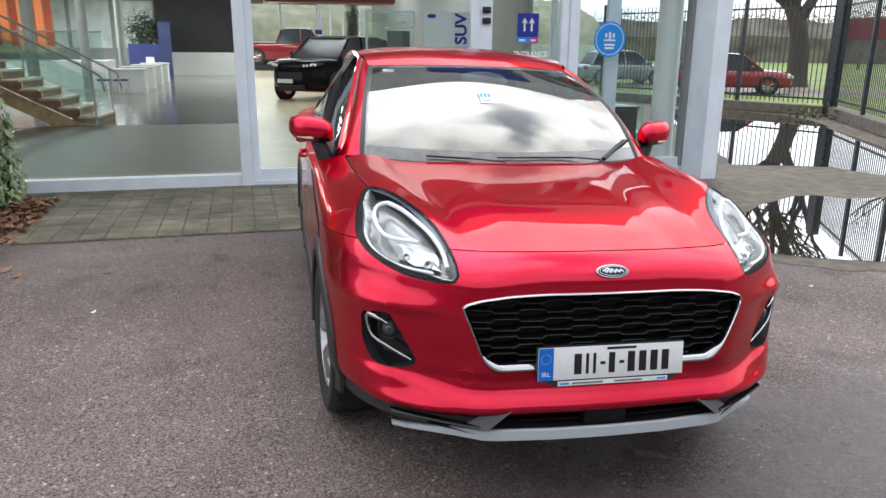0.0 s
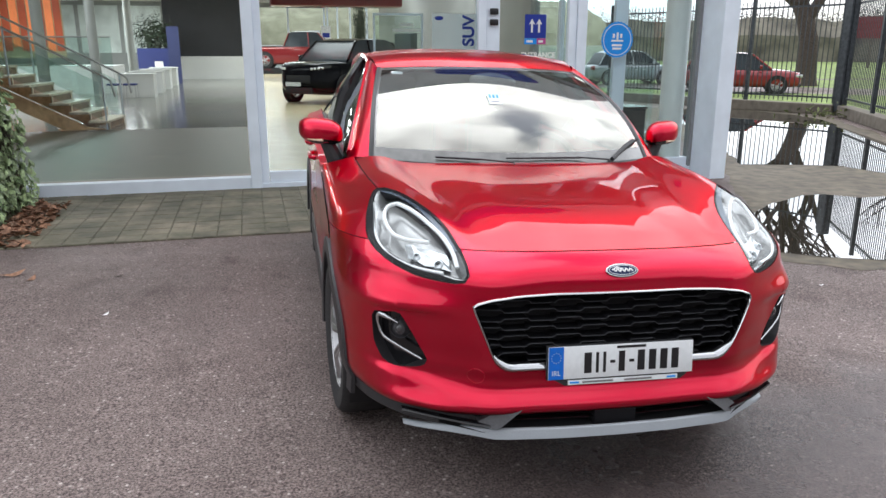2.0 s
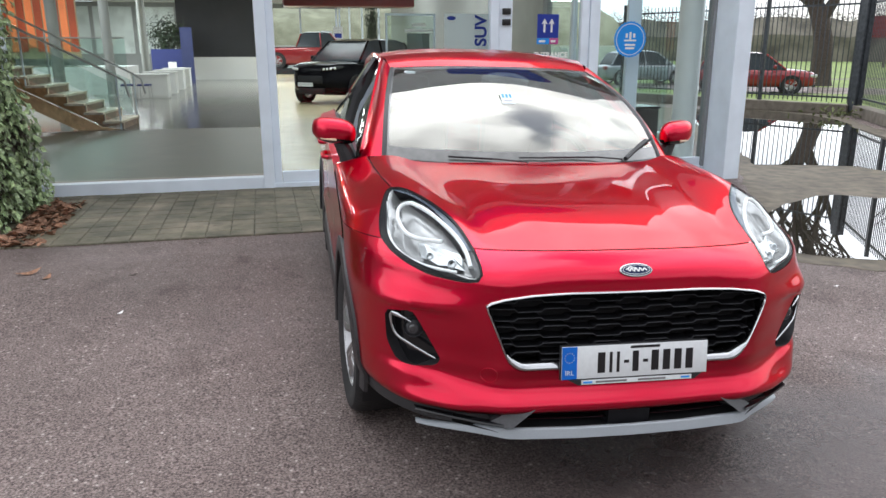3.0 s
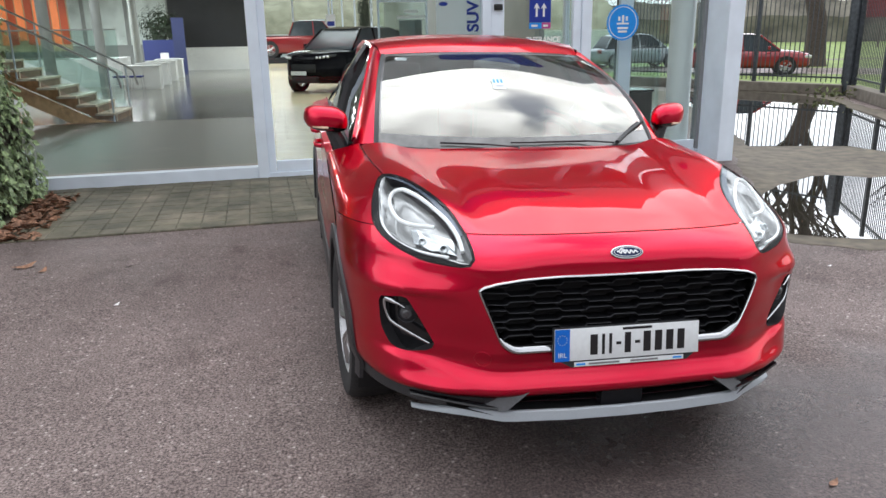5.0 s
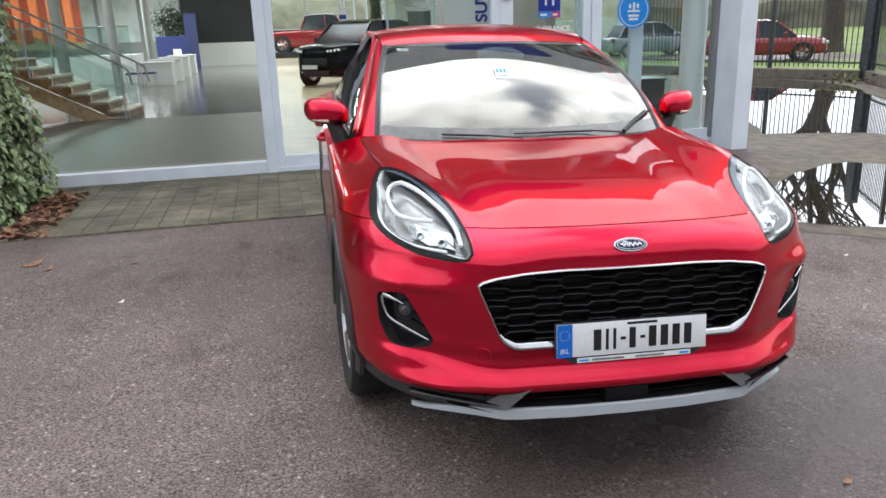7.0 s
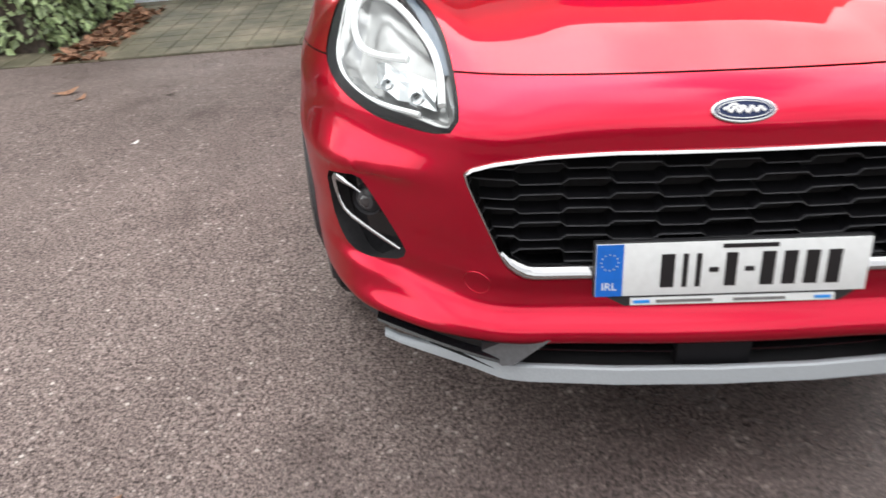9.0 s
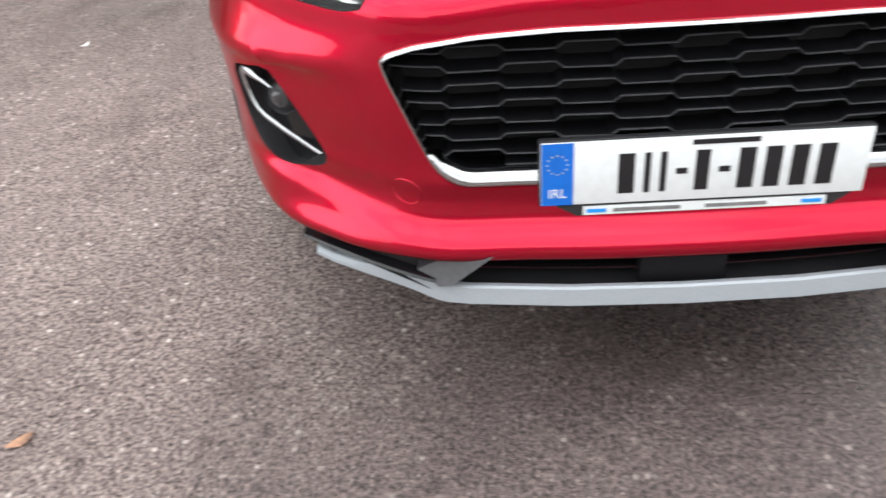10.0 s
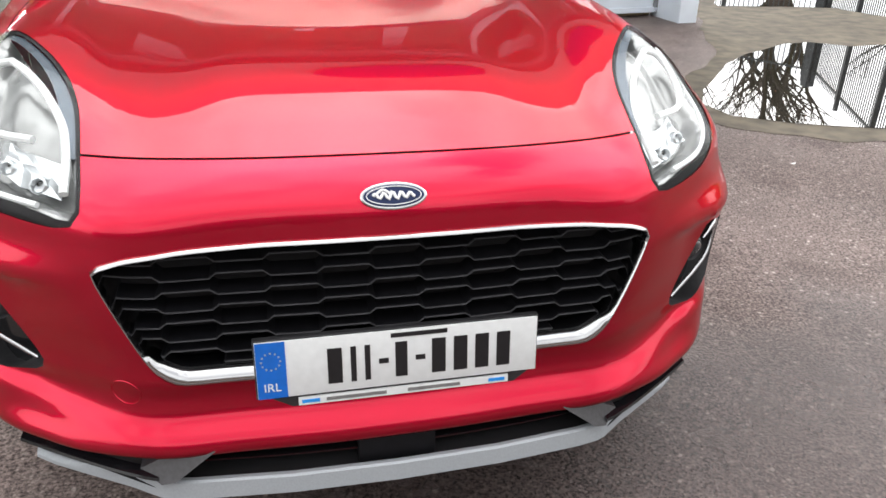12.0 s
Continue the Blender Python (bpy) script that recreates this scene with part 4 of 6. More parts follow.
for x in (0.0, 0.72):
    part("post", boxed(x, x + 0.028, 0, 0.03, 0.0, 2.02), "white_metal", fr, smooth=False)
part("bar", boxed(0.03, 0.718, 0, 0.03, 1.99, 2.02), "white_metal", fr, smooth=False)
part("glass", boxed(0.03, 0.718, 0.012, 0.018, 0.3, 1.986), "rail_glass", fr, smooth=False)
for z, w in ((1.86, 0.20), (1.78, 0.42)):
    part("bar", boxed(0.5 - w / 2, 0.5 + w / 2, 0.008, 0.0115, z - 0.02, z + 0.02), "white", fr, smooth=False)
part("bar", boxed(0.32, 0.66, 0.0195, 0.022, 1.30, 1.74), "lamp_grey", fr, smooth=False)
ps = thing("poster_stand", "white poster with blue vertical lettering on a slim stand", "poster", inside_hall(2.088, 0.30, 0.02))
part("sheet", boxed(0, 0.592, 0, 0.006, 0.55, 1.922), "white", ps, smooth=False)
part("foot", boxed(0.16, 0.43, -0.12, 0.18, 0.0, 0.012), "steel", ps, smooth=False)
part("pole", boxed(0.282, 0.308, 0.008, 0.03, 0.0125, 1.85), "steel", ps, smooth=False)
words("lettering", "SUV", 0.20, "sign_blue", ps, pose(0.455, -0.003, 1.725, 90, -90, 0), bold=0.006)
bm = bmesh.new()
prism(bm, [(0.085 + 0.055 * math.cos(math.pi * k / 12), 1.868 + 0.024 * math.sin(math.pi * k / 12)) for k in range(24)], "y", -0.003, -0.0005)
part("mark", bm, "sign_blue", ps, smooth=False)
cab = thing("low_cabinet", "low black cabinet inside the corner glazing", "cabinet", inside_hall(4.72, 0.45, 0.02))
part("body", boxed(0, 0.34, 0, 0.45, 0.0, 0.74), "black_plastic", cab, smooth=False)
part("top", boxed(-0.02, 0.36, -0.02, 0.47, 0.743, 0.775, bevel=0.006), "gloss_black", cab, smooth=False)
scr = thing("glass_screen", "low clear glass screen inside the corner glazing", "screen", inside_hall(4.05, 0.36, 0.02))
part("glass", boxed(0, 1.05, 0, 0.012, 0.04, 1.285), "rail_glass", scr, smooth=False)
for x in (0.1, 0.85):
    part("foot", boxed(x, x + 0.08, -0.05, 0.06, 0.0, 0.038), "steel", scr, smooth=False)
sg = thing("door_sign", "dark blue square door sign with white arrows", "sign", FACADE @ Matrix.Translation((3.285, 0.024, 1.795)))
part("board", boxed(-0.135, 0.135, -0.004, 0, -0.135, 0.135, bevel=0.001), "sign_blue", sg, smooth=False)
part("band", boxed(-0.135, 0.02, -0.004, 0, -0.205, -0.138), "sign_cyan", sg, smooth=False)
part("band", boxed(0.024, 0.135, -0.004, 0, -0.205, -0.138), "sign_pink", sg, smooth=False)
for s in (-1, 1):
    bm = bmesh.new()
    prism(bm, [(s * 0.045 - 0.012, -0.07), (s * 0.045 + 0.012, -0.07), (s * 0.045 + 0.012, 0.03), (s * 0.045 + 0.04, 0.02), (s * 0.045, 0.085), (s * 0.045 - 0.04, 0.02), (s * 0.045 - 0.012, 0.03)], "y", -0.007, -0.0045)
    part("arrow", bm, "white", sg, smooth=False)
for x0, x1 in ((-0.11, -0.03), (0.04, 0.10)):
    part("bar", boxed(x0, x1, -0.006, -0.0045, -0.185, -0.160), "white", sg, smooth=False)
en = thing("door_lettering", "small white capital lettering on the glass door", "lettering", FACADE @ Matrix.Translation((3.33, 0.024, 1.462)))
words("letters", "ENTRANCE", 0.085, "white", en, pose(0, -0.002, 0, 90, 0, 0), bold=0.003)
dk = thing("window_sticker", "round bright blue window sticker with toothed edge", "sticker", FACADE @ Matrix.Translation((4.36, 0.024, 1.645)))
bm = bmesh.new()
prism(bm, [((0.205 + 0.012 * (k % 2)) * math.cos(math.pi * k / 30), (0.205 + 0.012 * (k % 2)) * math.sin(math.pi * k / 30)) for k in range(60)], "y", -0.004, 0)
part("disc", bm, "sign_cyan", dk, smooth=False)
bm = bmesh.new()
rings = [[(r * math.cos(math.pi * k / 24), y, r * math.sin(math.pi * k / 24)) for r, y in ((0.187, -0.0045), (0.187, -0.006), (0.179, -0.006), (0.179, -0.0045))] for k in range(48)]
sweep(bm, rings, closed_path=True)
part("ring", bm, "white", dk, smooth=False)
for x in (-0.05, 0.0, 0.05):
    part("mark", boxed(x - 0.014, x + 0.014, -0.007, -0.0045, 0.0 + abs(x) * 0.4, 0.085 - abs(x) * 0.3, bevel=0.001), "white", dk)
part("mark", boxed(-0.08, 0.08, -0.007, -0.0045, -0.022, -0.002), "white", dk, smooth=False)
for z, w in ((-0.065, 0.07), (-0.105, 0.06)):
    part("bar", boxed(-w, w, -0.007, -0.0045, z - 0.012, z + 0.012), "white", dk, smooth=False)


# ---- other cars ----
def rounded(ob, levels=2):
    md = ob.modifiers.new("rounded", "SUBSURF")
    md.levels = md.render_levels = levels
    return ob


def build_plain_car(name, label, m, paint, length, width, height, nose=0.95, tail=0.35, truck=False, group="", tall=False):
    """A whole car from its length, width and height, nose towards -y."""
    c = thing(name, label, "car", m, group=group)
    hw, belt, r = width / 2, height * (0.66 if tall else 0.60), height * 0.215
    ys = [0, 0.03, 0.12, 0.3, 0.6, nose, 1.4, 2.2, 3.0, length - 0.5, length - 0.15, length]
    tops = [0.50, 0.56, 0.62, 0.66, 0.70, 0.75, 0.97, 1.0, 1.0, 1.0 if not truck else 0.98, 0.96, 0.9]
    ins = [0.40, 0.29, 0.19, 0.10, 0.04, 0.01, 0, 0, 0, 0.01, 0.03, 0.10] if tall else [0.16, 0.07, 0.03, 0.012, 0.003, 0, 0, 0, 0, 0.01, 0.03, 0.10]
    bm = bmesh.new()
    rings = []
    for y, t, i in zip(ys, tops, ins):
        zt, w, z0 = belt * (t if t < 0.97 else 1.0 * t), hw - i * 1.6, 0.20 + i
        if t < 0.9:
            zt = belt * (0.78 + 0.22 * (t - 0.5) / 0.25) if t > 0.5 else belt * 0.74
            if tall:
                zt = belt * (0.76 + 0.23 * min(1.0, (t - 0.5) / 0.20) ** 0.6)
        rings.append([(-w * 0.9, y, z0), (-w, y, z0 + 0.12), (-w, y, zt - 0.20), (-w * 0.96, y, zt - 0.05), (-w * 0.85, y, zt), (0, y, zt + 0.03), (w * 0.85, y, zt), (w * 0.96, y, zt - 0.05), (w, y, zt - 0.20), (w, y, z0 + 0.12), (w * 0.9, y, z0)])
    sweep(bm, rings, cap=True)
    bmesh.ops.recalc_face_normals(bm, faces=bm.faces)
    rounded(part("body", bm, paint, c, sharp=180))
    cab1 = length - tail if not truck else length * 0.66
    gl = [(nose + 0.10, belt + 0.01, 0.86), (nose + 0.75, height - 0.07, 0.70), (nose + 1.1, height - 0.01, 0.69), (cab1 - 0.7, height - 0.01, 0.68), (cab1 - 0.3, height - 0.10, 0.67), (cab1, belt + 0.02, 0.80)]
    bm = bmesh.new()
    sweep(bm, [[(-hw * 0.87, y, belt - 0.03), (-hw * w * 1.06, y, (belt + z) / 2), (-hw * w, y, z), (hw * w, y, z), (hw * w * 1.06, y, (belt + z) / 2), (hw * 0.87, y, belt - 0.03)] for y, z, w in gl], cap=True)
    bmesh.ops.recalc_face_normals(bm, faces=bm.faces)
    part("windows", bm, "car_glass", c, "dark windows", sharp=40)
    bm = bmesh.new()
    sweep(bm, [[(-hw * w * 1.01, y, z + 0.0), (-hw * w * 0.7, y, z + 0.03), (hw * w * 0.7, y, z + 0.03), (hw * w * 1.01, y, z + 0.0)] for y, z, w in gl[1:5]], closed_ring=False)
    part("roof", bm, paint, c)
    for s in (-1, 1):
        for y0, z0, y1, z1 in ((nose + 0.08, belt, nose + 0.78, height - 0.05), (nose + 1.35, belt, nose + 1.4, height - 0.03), (cab1 - 0.02, belt, cab1 - 0.35, height - 0.08)):
            part("pillar", tubed([(s * hw * 0.885, y0, z0), (s * hw * 0.72, y1, z1)], 0.035, 6), paint, c)
        if tall:
            bm = bmesh.new()
            sweep(bm, [[(s * hw * a, y - 0.01, belt * (0.80 + up)), (s * hw * a, y - 0.025, belt * (0.83 + up)), (s * hw * a, y, belt * (0.86 + up)), (s * hw * a, y + 0.08, belt * (0.83 + up))] for a, y, up in ((0.42, 0.03, 0.0), (0.56, 0.07, 0.01), (0.70, 0.14, 0.02), (0.80, 0.26, 0.035), (0.85, 0.42, 0.05))], cap=True)
            bmesh.ops.recalc_face_normals(bm, faces=bm.faces)
            lamp_ob = part("headlamp", bm, "lamp_dark", c, "slim dark headlamp")
            for a, y, up in ((0.48, 0.02, 0.03), (0.57, 0.05, 0.035), (0.66, 0.10, 0.042), (0.75, 0.18, 0.05)):
                bm = bmesh.new()
                bmesh.ops.create_uvsphere(bm, u_segments=10, v_segments=6, radius=0.035, matrix=Matrix.Translation((s * hw * a, y, belt * (0.80 + up))))
                part("lamp_lens", bm, "lamp_white", lamp_ob, "small bright lamp lens")
        else:
            part("headlamp", boxed(s * hw * 0.72 - 0.2, s * hw * 0.72 + 0.16, -0.01, 0.22, belt * 0.68, belt * 0.80, bevel=0.025), "lamp_silver", c, "clear headlamp")
        part("door_mirror", boxed(s * (hw + 0.08) - 0.09, s * (hw + 0.08) + 0.09, nose + 0.40, nose + 0.52, belt + 0.02, belt + 0.16, bevel=0.03), paint, c)
        part("tail_lamp", boxed(s * hw * 0.8 - 0.14, s * hw * 0.8 + 0.14, length - 0.16, length - 0.02, belt * 0.75, belt * 0.95, bevel=0.02), "paint_red2", c)
        for y in (nose * 0.86, length - 0.82):
            build_wheel(c, Matrix.Translation((s * (hw - 0.09), y, r)) @ Matrix.Diagonal((s, 1, 1, 1)), r, 0.20)
            bm = bmesh.new()
            lathe(bm, [(r * 1.14, -0.05), (r * 1.14, 0.01), (r * 0.9, 0.012)], 24)
            bmesh.ops.transform(bm, matrix=Matrix.Translation((s * (hw - 0.004), y, r)) @ Matrix.Diagonal((s, 1, 1, 1)), verts=bm.verts)
            part("wheel_arch", bm, "void", c)
    part("grille", boxed(-hw * (0.42 if tall else 0.55), hw * (0.42 if tall else 0.55), -0.02, 0.1, belt * 0.50, belt * 0.68, bevel=0.02), "void" if tall else "gloss_black", c)
    part("lower_grille", boxed(-hw * (0.45 if tall else 0.7), hw * (0.45 if tall else 0.7), -0.01, 0.1, 0.30 if tall else 0.24, belt * 0.40, bevel=0.02), "void" if tall else "gloss_black", c)
    off = -0.16 if tall else 0.0
    part("number_plate", boxed(off - 0.26, off + 0.26, -0.035, -0.015, belt * 0.43, belt * 0.43 + 0.11), "plate_white", c, smooth=False)
    if truck:
        part("load_bed", boxed(-hw * 0.82, hw * 0.82, cab1 + 0.06, length - 0.1, belt * 0.9, belt + 0.006), "void", c, smooth=False)
    return c


build_plain_car("black_car", "glossy black car on the showroom floor", inside_hall(1.28, 12.9, 0.02, -42), "paint_black", 4.6, 1.96, 1.80, nose=1.1, tall=True)
build_plain_car("pickup_truck", "red pickup truck seen beyond the showroom", inside_hall(6.2, 41.0, 0.36, 80), "paint_red2", 5.9, 2.0, 2.25, truck=True)
plinth = thing("display_plinth", "low dark display plinth under the pickup truck", "plinth", inside_hall(6.2, 41.0, 0.02, 80))
part("base", boxed(-1.15, 1.15, -0.2, 6.1, 0.0, 0.338, bevel=0.02), "dark_wall", plinth, smooth=False)
build_plain_car("white_car", "pale parked car beyond the railings", pose(15.73, 31.26, LOW, 0, 0, 90), "silver", 4.3, 1.75, 1.5)
build_plain_car("red_saloon", "dull red parked saloon behind the railings", pose(16.76, 23.2, LOW, 0, 0, 62), "paint_red2", 4.4, 1.75, 1.45)


# ---- railings, tree, grass ----
def build_fence(name, pts, label):
    f = thing(name, label, "fence", kind="structure")
    (x0, y0), (x1, y1) = pts
    d = Vector((x1 - x0, y1 - y0, 0))
    length, u = d.length, d.normalized()
    m = Matrix.Translation((x0, y0, LOW)) @ Matrix.Rotation(math.atan2(u.y, u.x), 4, "Z")
    f.matrix_basis = m
    part("plinth", boxed(0, length, -0.16, 0.16, 0.0, 0.26, bevel=0.02), "concrete", f, "low concrete plinth", smooth=False)
    picket = bmesh.new()
    box(picket, -0.010, 0.010, -0.008, 0.008, 0.30, 2.78)
    first = part("picket", picket, "fence", f, smooth=False)
    n = int(length / 0.128)
    first.matrix_basis = Matrix.Translation((0.06, 0.03, 0))
    for k in range(1, n):
        o = new("picket", first.data)
        o.parent, o.matrix_basis = f, Matrix.Translation((0.06 + k * 0.128, 0.03, 0))
    for z in (0.42, 2.62):
        part("rail", boxed(0, length, -0.012, 0.018, z - 0.022, z + 0.022), "fence", f, smooth=False)
    k = 0.0
    while k <= length + 0.01:
        part("post", boxed(k - 0.045, k + 0.045, -0.065, 0.02, 0.262, 2.9, bevel=0.004), "fence", f, smooth=False)
        k += 2.4
    return f


build_fence("railing", [(8.4, 20.83), (11.7, 14.43)], "dark steel picket railing on a low plinth")
build_fence("railing", [(11.76, 14.17), (8.19, 6.27)], "dark steel picket railing beside the puddles")
pst = thing("gate_post", "heavy dark steel corner post of the railings", "post", pose(11.73, 14.3, LOW), kind="structure")
part("shaft", boxed(-0.11, 0.11, -0.11, 0.11, 0.0, 3.0, bevel=0.01), "fence", pst, smooth=False)
sheet_object("lawn", [(8.91, 21.76), (12.01, 15.15), (12.42, 12.46), (61.99, 12.46), (123.96, 62.03), (61.99, 144.65), (20.69, 144.65), (12.42, 62.03)], 0.006, "grass", "mown green lawn beyond the railings", "lawn")
sheet_object("path", [(20.69, 34.15), (82.65, 31.05), (82.65, 32.7), (20.69, 35.8)], 0.012, "concrete", "pale path across the lawn", "path")
sheet_object("street", [(10.36, 28.47), (24.82, 16.08), (28.43, 19.18), (13.46, 32.6)], 0.010, "asphalt", "tarmac parking lane behind the railings", "road")


def build_tree(m, seed, height=11.0):
    rng = random.Random(seed)
    t = thing("tree", "large bare winter tree with a thick forked trunk", "tree", m)
    bm = bmesh.new()
    tips = []

    def limb(p, d, r, length, depth):
        pts, q, e = [p.copy()], p.copy(), d.copy()
        for _ in range(4):
            e = (e + Vector((rng.uniform(-1, 1), rng.uniform(-1, 1), rng.uniform(-0.2, 0.6))) * 0.16).normalized()
            q = q + e * length / 4
            pts.append(q.copy())
        tube(bm, pts, r, 12 if depth == 0 else 8 if depth < 2 else 5, r * (0.55 if depth else 0.8))
        if depth < 5:
            for k in range(3 if depth else 6):
                a = rng.uniform(0, 6.28)
                s = Vector((math.cos(a), math.sin(a), rng.uniform(0.15, 0.8))).normalized()
                at = pts[rng.choice((2, 3, 4))] if depth else pts[3 if k < 1 else 4]
                limb(at, (e * 0.55 + s * 0.75).normalized(), r * (rng.uniform(0.42, 0.58) if depth else rng.uniform(0.45, 0.68)), (length * rng.uniform(0.60, 0.80) if depth else height * rng.uniform(0.24, 0.32)), depth + 1)
        else:
            tips.append(q)
    tube(bm, [(0, 0, -0.05), (0, 0, 0.25), (0.02, 0, 0.7)], 0.58, 12, 0.40)
    limb(Vector((0.02, 0, 0.5)), Vector((0.03, 0, 1)), 0.44, height * 0.27, 0)
    part("trunk", bm, "bark", t, sharp=60)
    bm = bmesh.new()
    for p in tips:
        if rng.random() < 0.7:
            continue
        d = Vector((rng.gauss(0, 1), rng.gauss(0, 1), rng.gauss(0, 1))).normalized()
        leaf_quad(bm, p + d * 0.2, d, 0.10, rng)
    part("last_leaves", bm, "dead_leaf", t)


build_tree(pose(20.58, 28.26, LOW), 3)
build_tree(pose(37.21, 37.25, LOW), 8, 12)
hd = thing("hoarding", "long red hoarding far beyond the lawn", "hoarding", pose(38, 62, LOW, 0, 0, -28), kind="structure")
for k in range(2, 12):
    part("panel", boxed(k * 2.5 + 4, k * 2.5 + 6.45, 0, 0.1, 2.5, 4.3), "paint_red2", hd, smooth=False)
    part("post", boxed(k * 2.5 + 5.1, k * 2.5 + 5.3, 0.02, 0.1, 0.0, 2.496), "concrete", hd, smooth=False)


def build_treeline():
    rng = random.Random(11)
    b = bmesh.new()
    for _ in range(70000):
        a = rng.uniform(0, 2 * math.pi)
        r = rng.uniform(88, 98)
        top = 5.6 + 1.6 * noise.noise(Vector((math.cos(a) * 9, math.sin(a) * 9, 2))) + 0.9 * noise.noise(Vector((math.cos(a) * 40, math.sin(a) * 40, 2)))
        c = Vector((math.cos(a) * r, math.sin(a) * r + 10, top + rng.gauss(-0.3, 0.5)))
        leaf_quad(b, c, Vector((rng.gauss(0, 1), rng.gauss(0, 1), rng.gauss(0, 0.6))).normalized(), rng.uniform(0.08, 0.22), rng, 1.1)
    ring = []
    for k in range(241):
        a = 2 * math.pi * k / 240
        c, q = math.cos(a), math.sin(a)
        top = 5.3 + 1.6 * noise.noise(Vector((c * 9, q * 9, 2))) + 0.9 * noise.noise(Vector((c * 40, q * 40, 2)))
        ring.append([(c * 96, q * 96 + 10, 0.0), (c * 95.4, q * 95.4 + 10, top * 0.6), (c * 96.5, q * 96.5 + 10, top)])
    sweep(b, ring, closed_ring=False)
    return tagged(part("far_trees", b, "sky_card", smooth=False), "distant line of bare trees, haze in their colour", "trees", kind="stuff")


build_treeline()
# added out of view so the car's front mirrors something dark
rear = thing("reflection_wall", "unseen dark wall added behind the camera to darken reflections", "wall", pose(0, -24, 0), kind="structure")
part("wall", boxed(-34, 30, -1, 0, 0, 7.4), "reflection_dark", rear, smooth=False)
part("roof_edge", boxed(-34.2, 30.2, -1.1, 0.2, 7.404, 7.65), "dark_wall", rear, smooth=False)


# ---- ivy, fallen leaves ----
def build_ivy():
    rng = random.Random(2)
    p = thing("ivy_hedge", "dense ivy over a low wall end, leaves grey-green", "ivy", pose(-4.25, 5.05, 0))

    def face(y, z):
        return 0.34 + 0.13 * float(smooth01((0.75 - z) / 0.7)) + 0.07 * noise.noise(Vector((y * 2, z * 2, 1))) - 0.10 * float(smooth01((z - 0.9) / 1.0))
    bm = bmesh.new()
    rings = []
    for y in np.linspace(-0.75, 0.72, 16):
        rings.append([(-0.5, y, 0.0)] + [(face(y, z) - 0.09, y, z) for z in np.linspace(0, 2.6, 16)] + [(-0.5, y, 2.6)])
    sweep(bm, rings, cap=True)
    part("stem_mass", bm, "bark", p)
    bm = bmesh.new()
    for _ in range(5200):
        z = rng.uniform(0.03, 2.7)
        if rng.random() < 0.75:
            y = rng.uniform(-0.8, 0.78)
            c = Vector((face(y, z) + rng.uniform(-0.10, 0.05), y, z))
            n = Vector((1, rng.uniform(-0.7, 0.7), rng.uniform(0.0, 0.9))).normalized()
        else:
            x = rng.uniform(-0.45, 0.36)
            c = Vector((x, -0.78 + rng.uniform(-0.05, 0.06), z))
            n = Vector((rng.uniform(-0.6, 0.6), -1, rng.uniform(0.0, 0.8))).normalized()
        leaf_quad(bm, c, n, rng.uniform(0.04, 0.085), rng, 1.25)
    part("leaves", bm, "ivy", p)


build_ivy()
rng = random.Random(31)
bm = bmesh.new()
for _ in range(90):
    c = Vector((11.13 + rng.gauss(0, 0.35), 13.8 + rng.gauss(0, 0.4), 0.0))
    c.z = LOW + abs(rng.gauss(0, 0.12)) + 0.02
    leaf_quad(bm, c, Vector((rng.gauss(0, 1), rng.gauss(0, 1), 0.8)).normalized(), rng.uniform(0.04, 0.10), rng, 2.0)
tagged(part("weeds", bm, "weed", smooth=False), "clump of weeds and dead stalks at the railing's foot", "weeds", kind="stuff")
rng = random.Random(9)
bm = bmesh.new()
for _ in range(420):
    t = rng.random() ** 1.3
    y = rng.uniform(3.95, 5.75)
    c = Vector((-3.72 + 0.34 * rng.random() ** 1.6 - 0.10 * (y - 4.9), y, max(0.0, ground_z(-3.6, y)) + 0.014 + 0.05 * rng.random() * (1 - t)))
    leaf_quad(bm, c, Vector((rng.uniform(-0.6, 0.6), rng.uniform(-0.6, 0.6), 1)).normalized(), rng.uniform(0.05, 0.10), rng, 1.3)
tagged(part("leaf_litter", bm, "dead_leaf", smooth=False), "drift of brown fallen leaves at the ivy's foot", "leaves", kind="stuff")


def build_leaf(x, y, size, material, label, turn):
    rngl = random.Random(int(abs(x * 100)))
    b = bmesh.new()
    pts = [(-0.5, 0.0, 0.10), (-0.25, 0.18, 0.02), (0.05, 0.26, 0.0), (0.35, 0.13, 0.10), (0.55, 0.0, 0.22), (0.3, -0.16, 0.05), (0.0, -0.24, 0.0), (-0.28, -0.15, 0.06)]
    mid = [b.verts.new((-0.5, 0, 0.12)), b.verts.new((0.0, 0, 0.08)), b.verts.new((0.55, 0, 0.24))]
    rim = [b.verts.new((px, py + rngl.uniform(-0.03, 0.03), pz)) for px, py, pz in pts]
    for i in range(8):
        q = rim[i], rim[(i + 1) % 8]
        b.faces.new((q[0], q[1], mid[1]))
    bmesh.ops.transform(b, matrix=pose(x, y, ground_z(x, y) + 0.003, 0, 0, turn) @ Matrix.Diagonal((size, size, size, 1)), verts=b.verts)
    bmesh.ops.delete(b, geom=[mid[0], mid[2]], context="VERTS")
    return tagged(part("fallen_leaf", b, material), label, "leaf", group="fallen leaves")


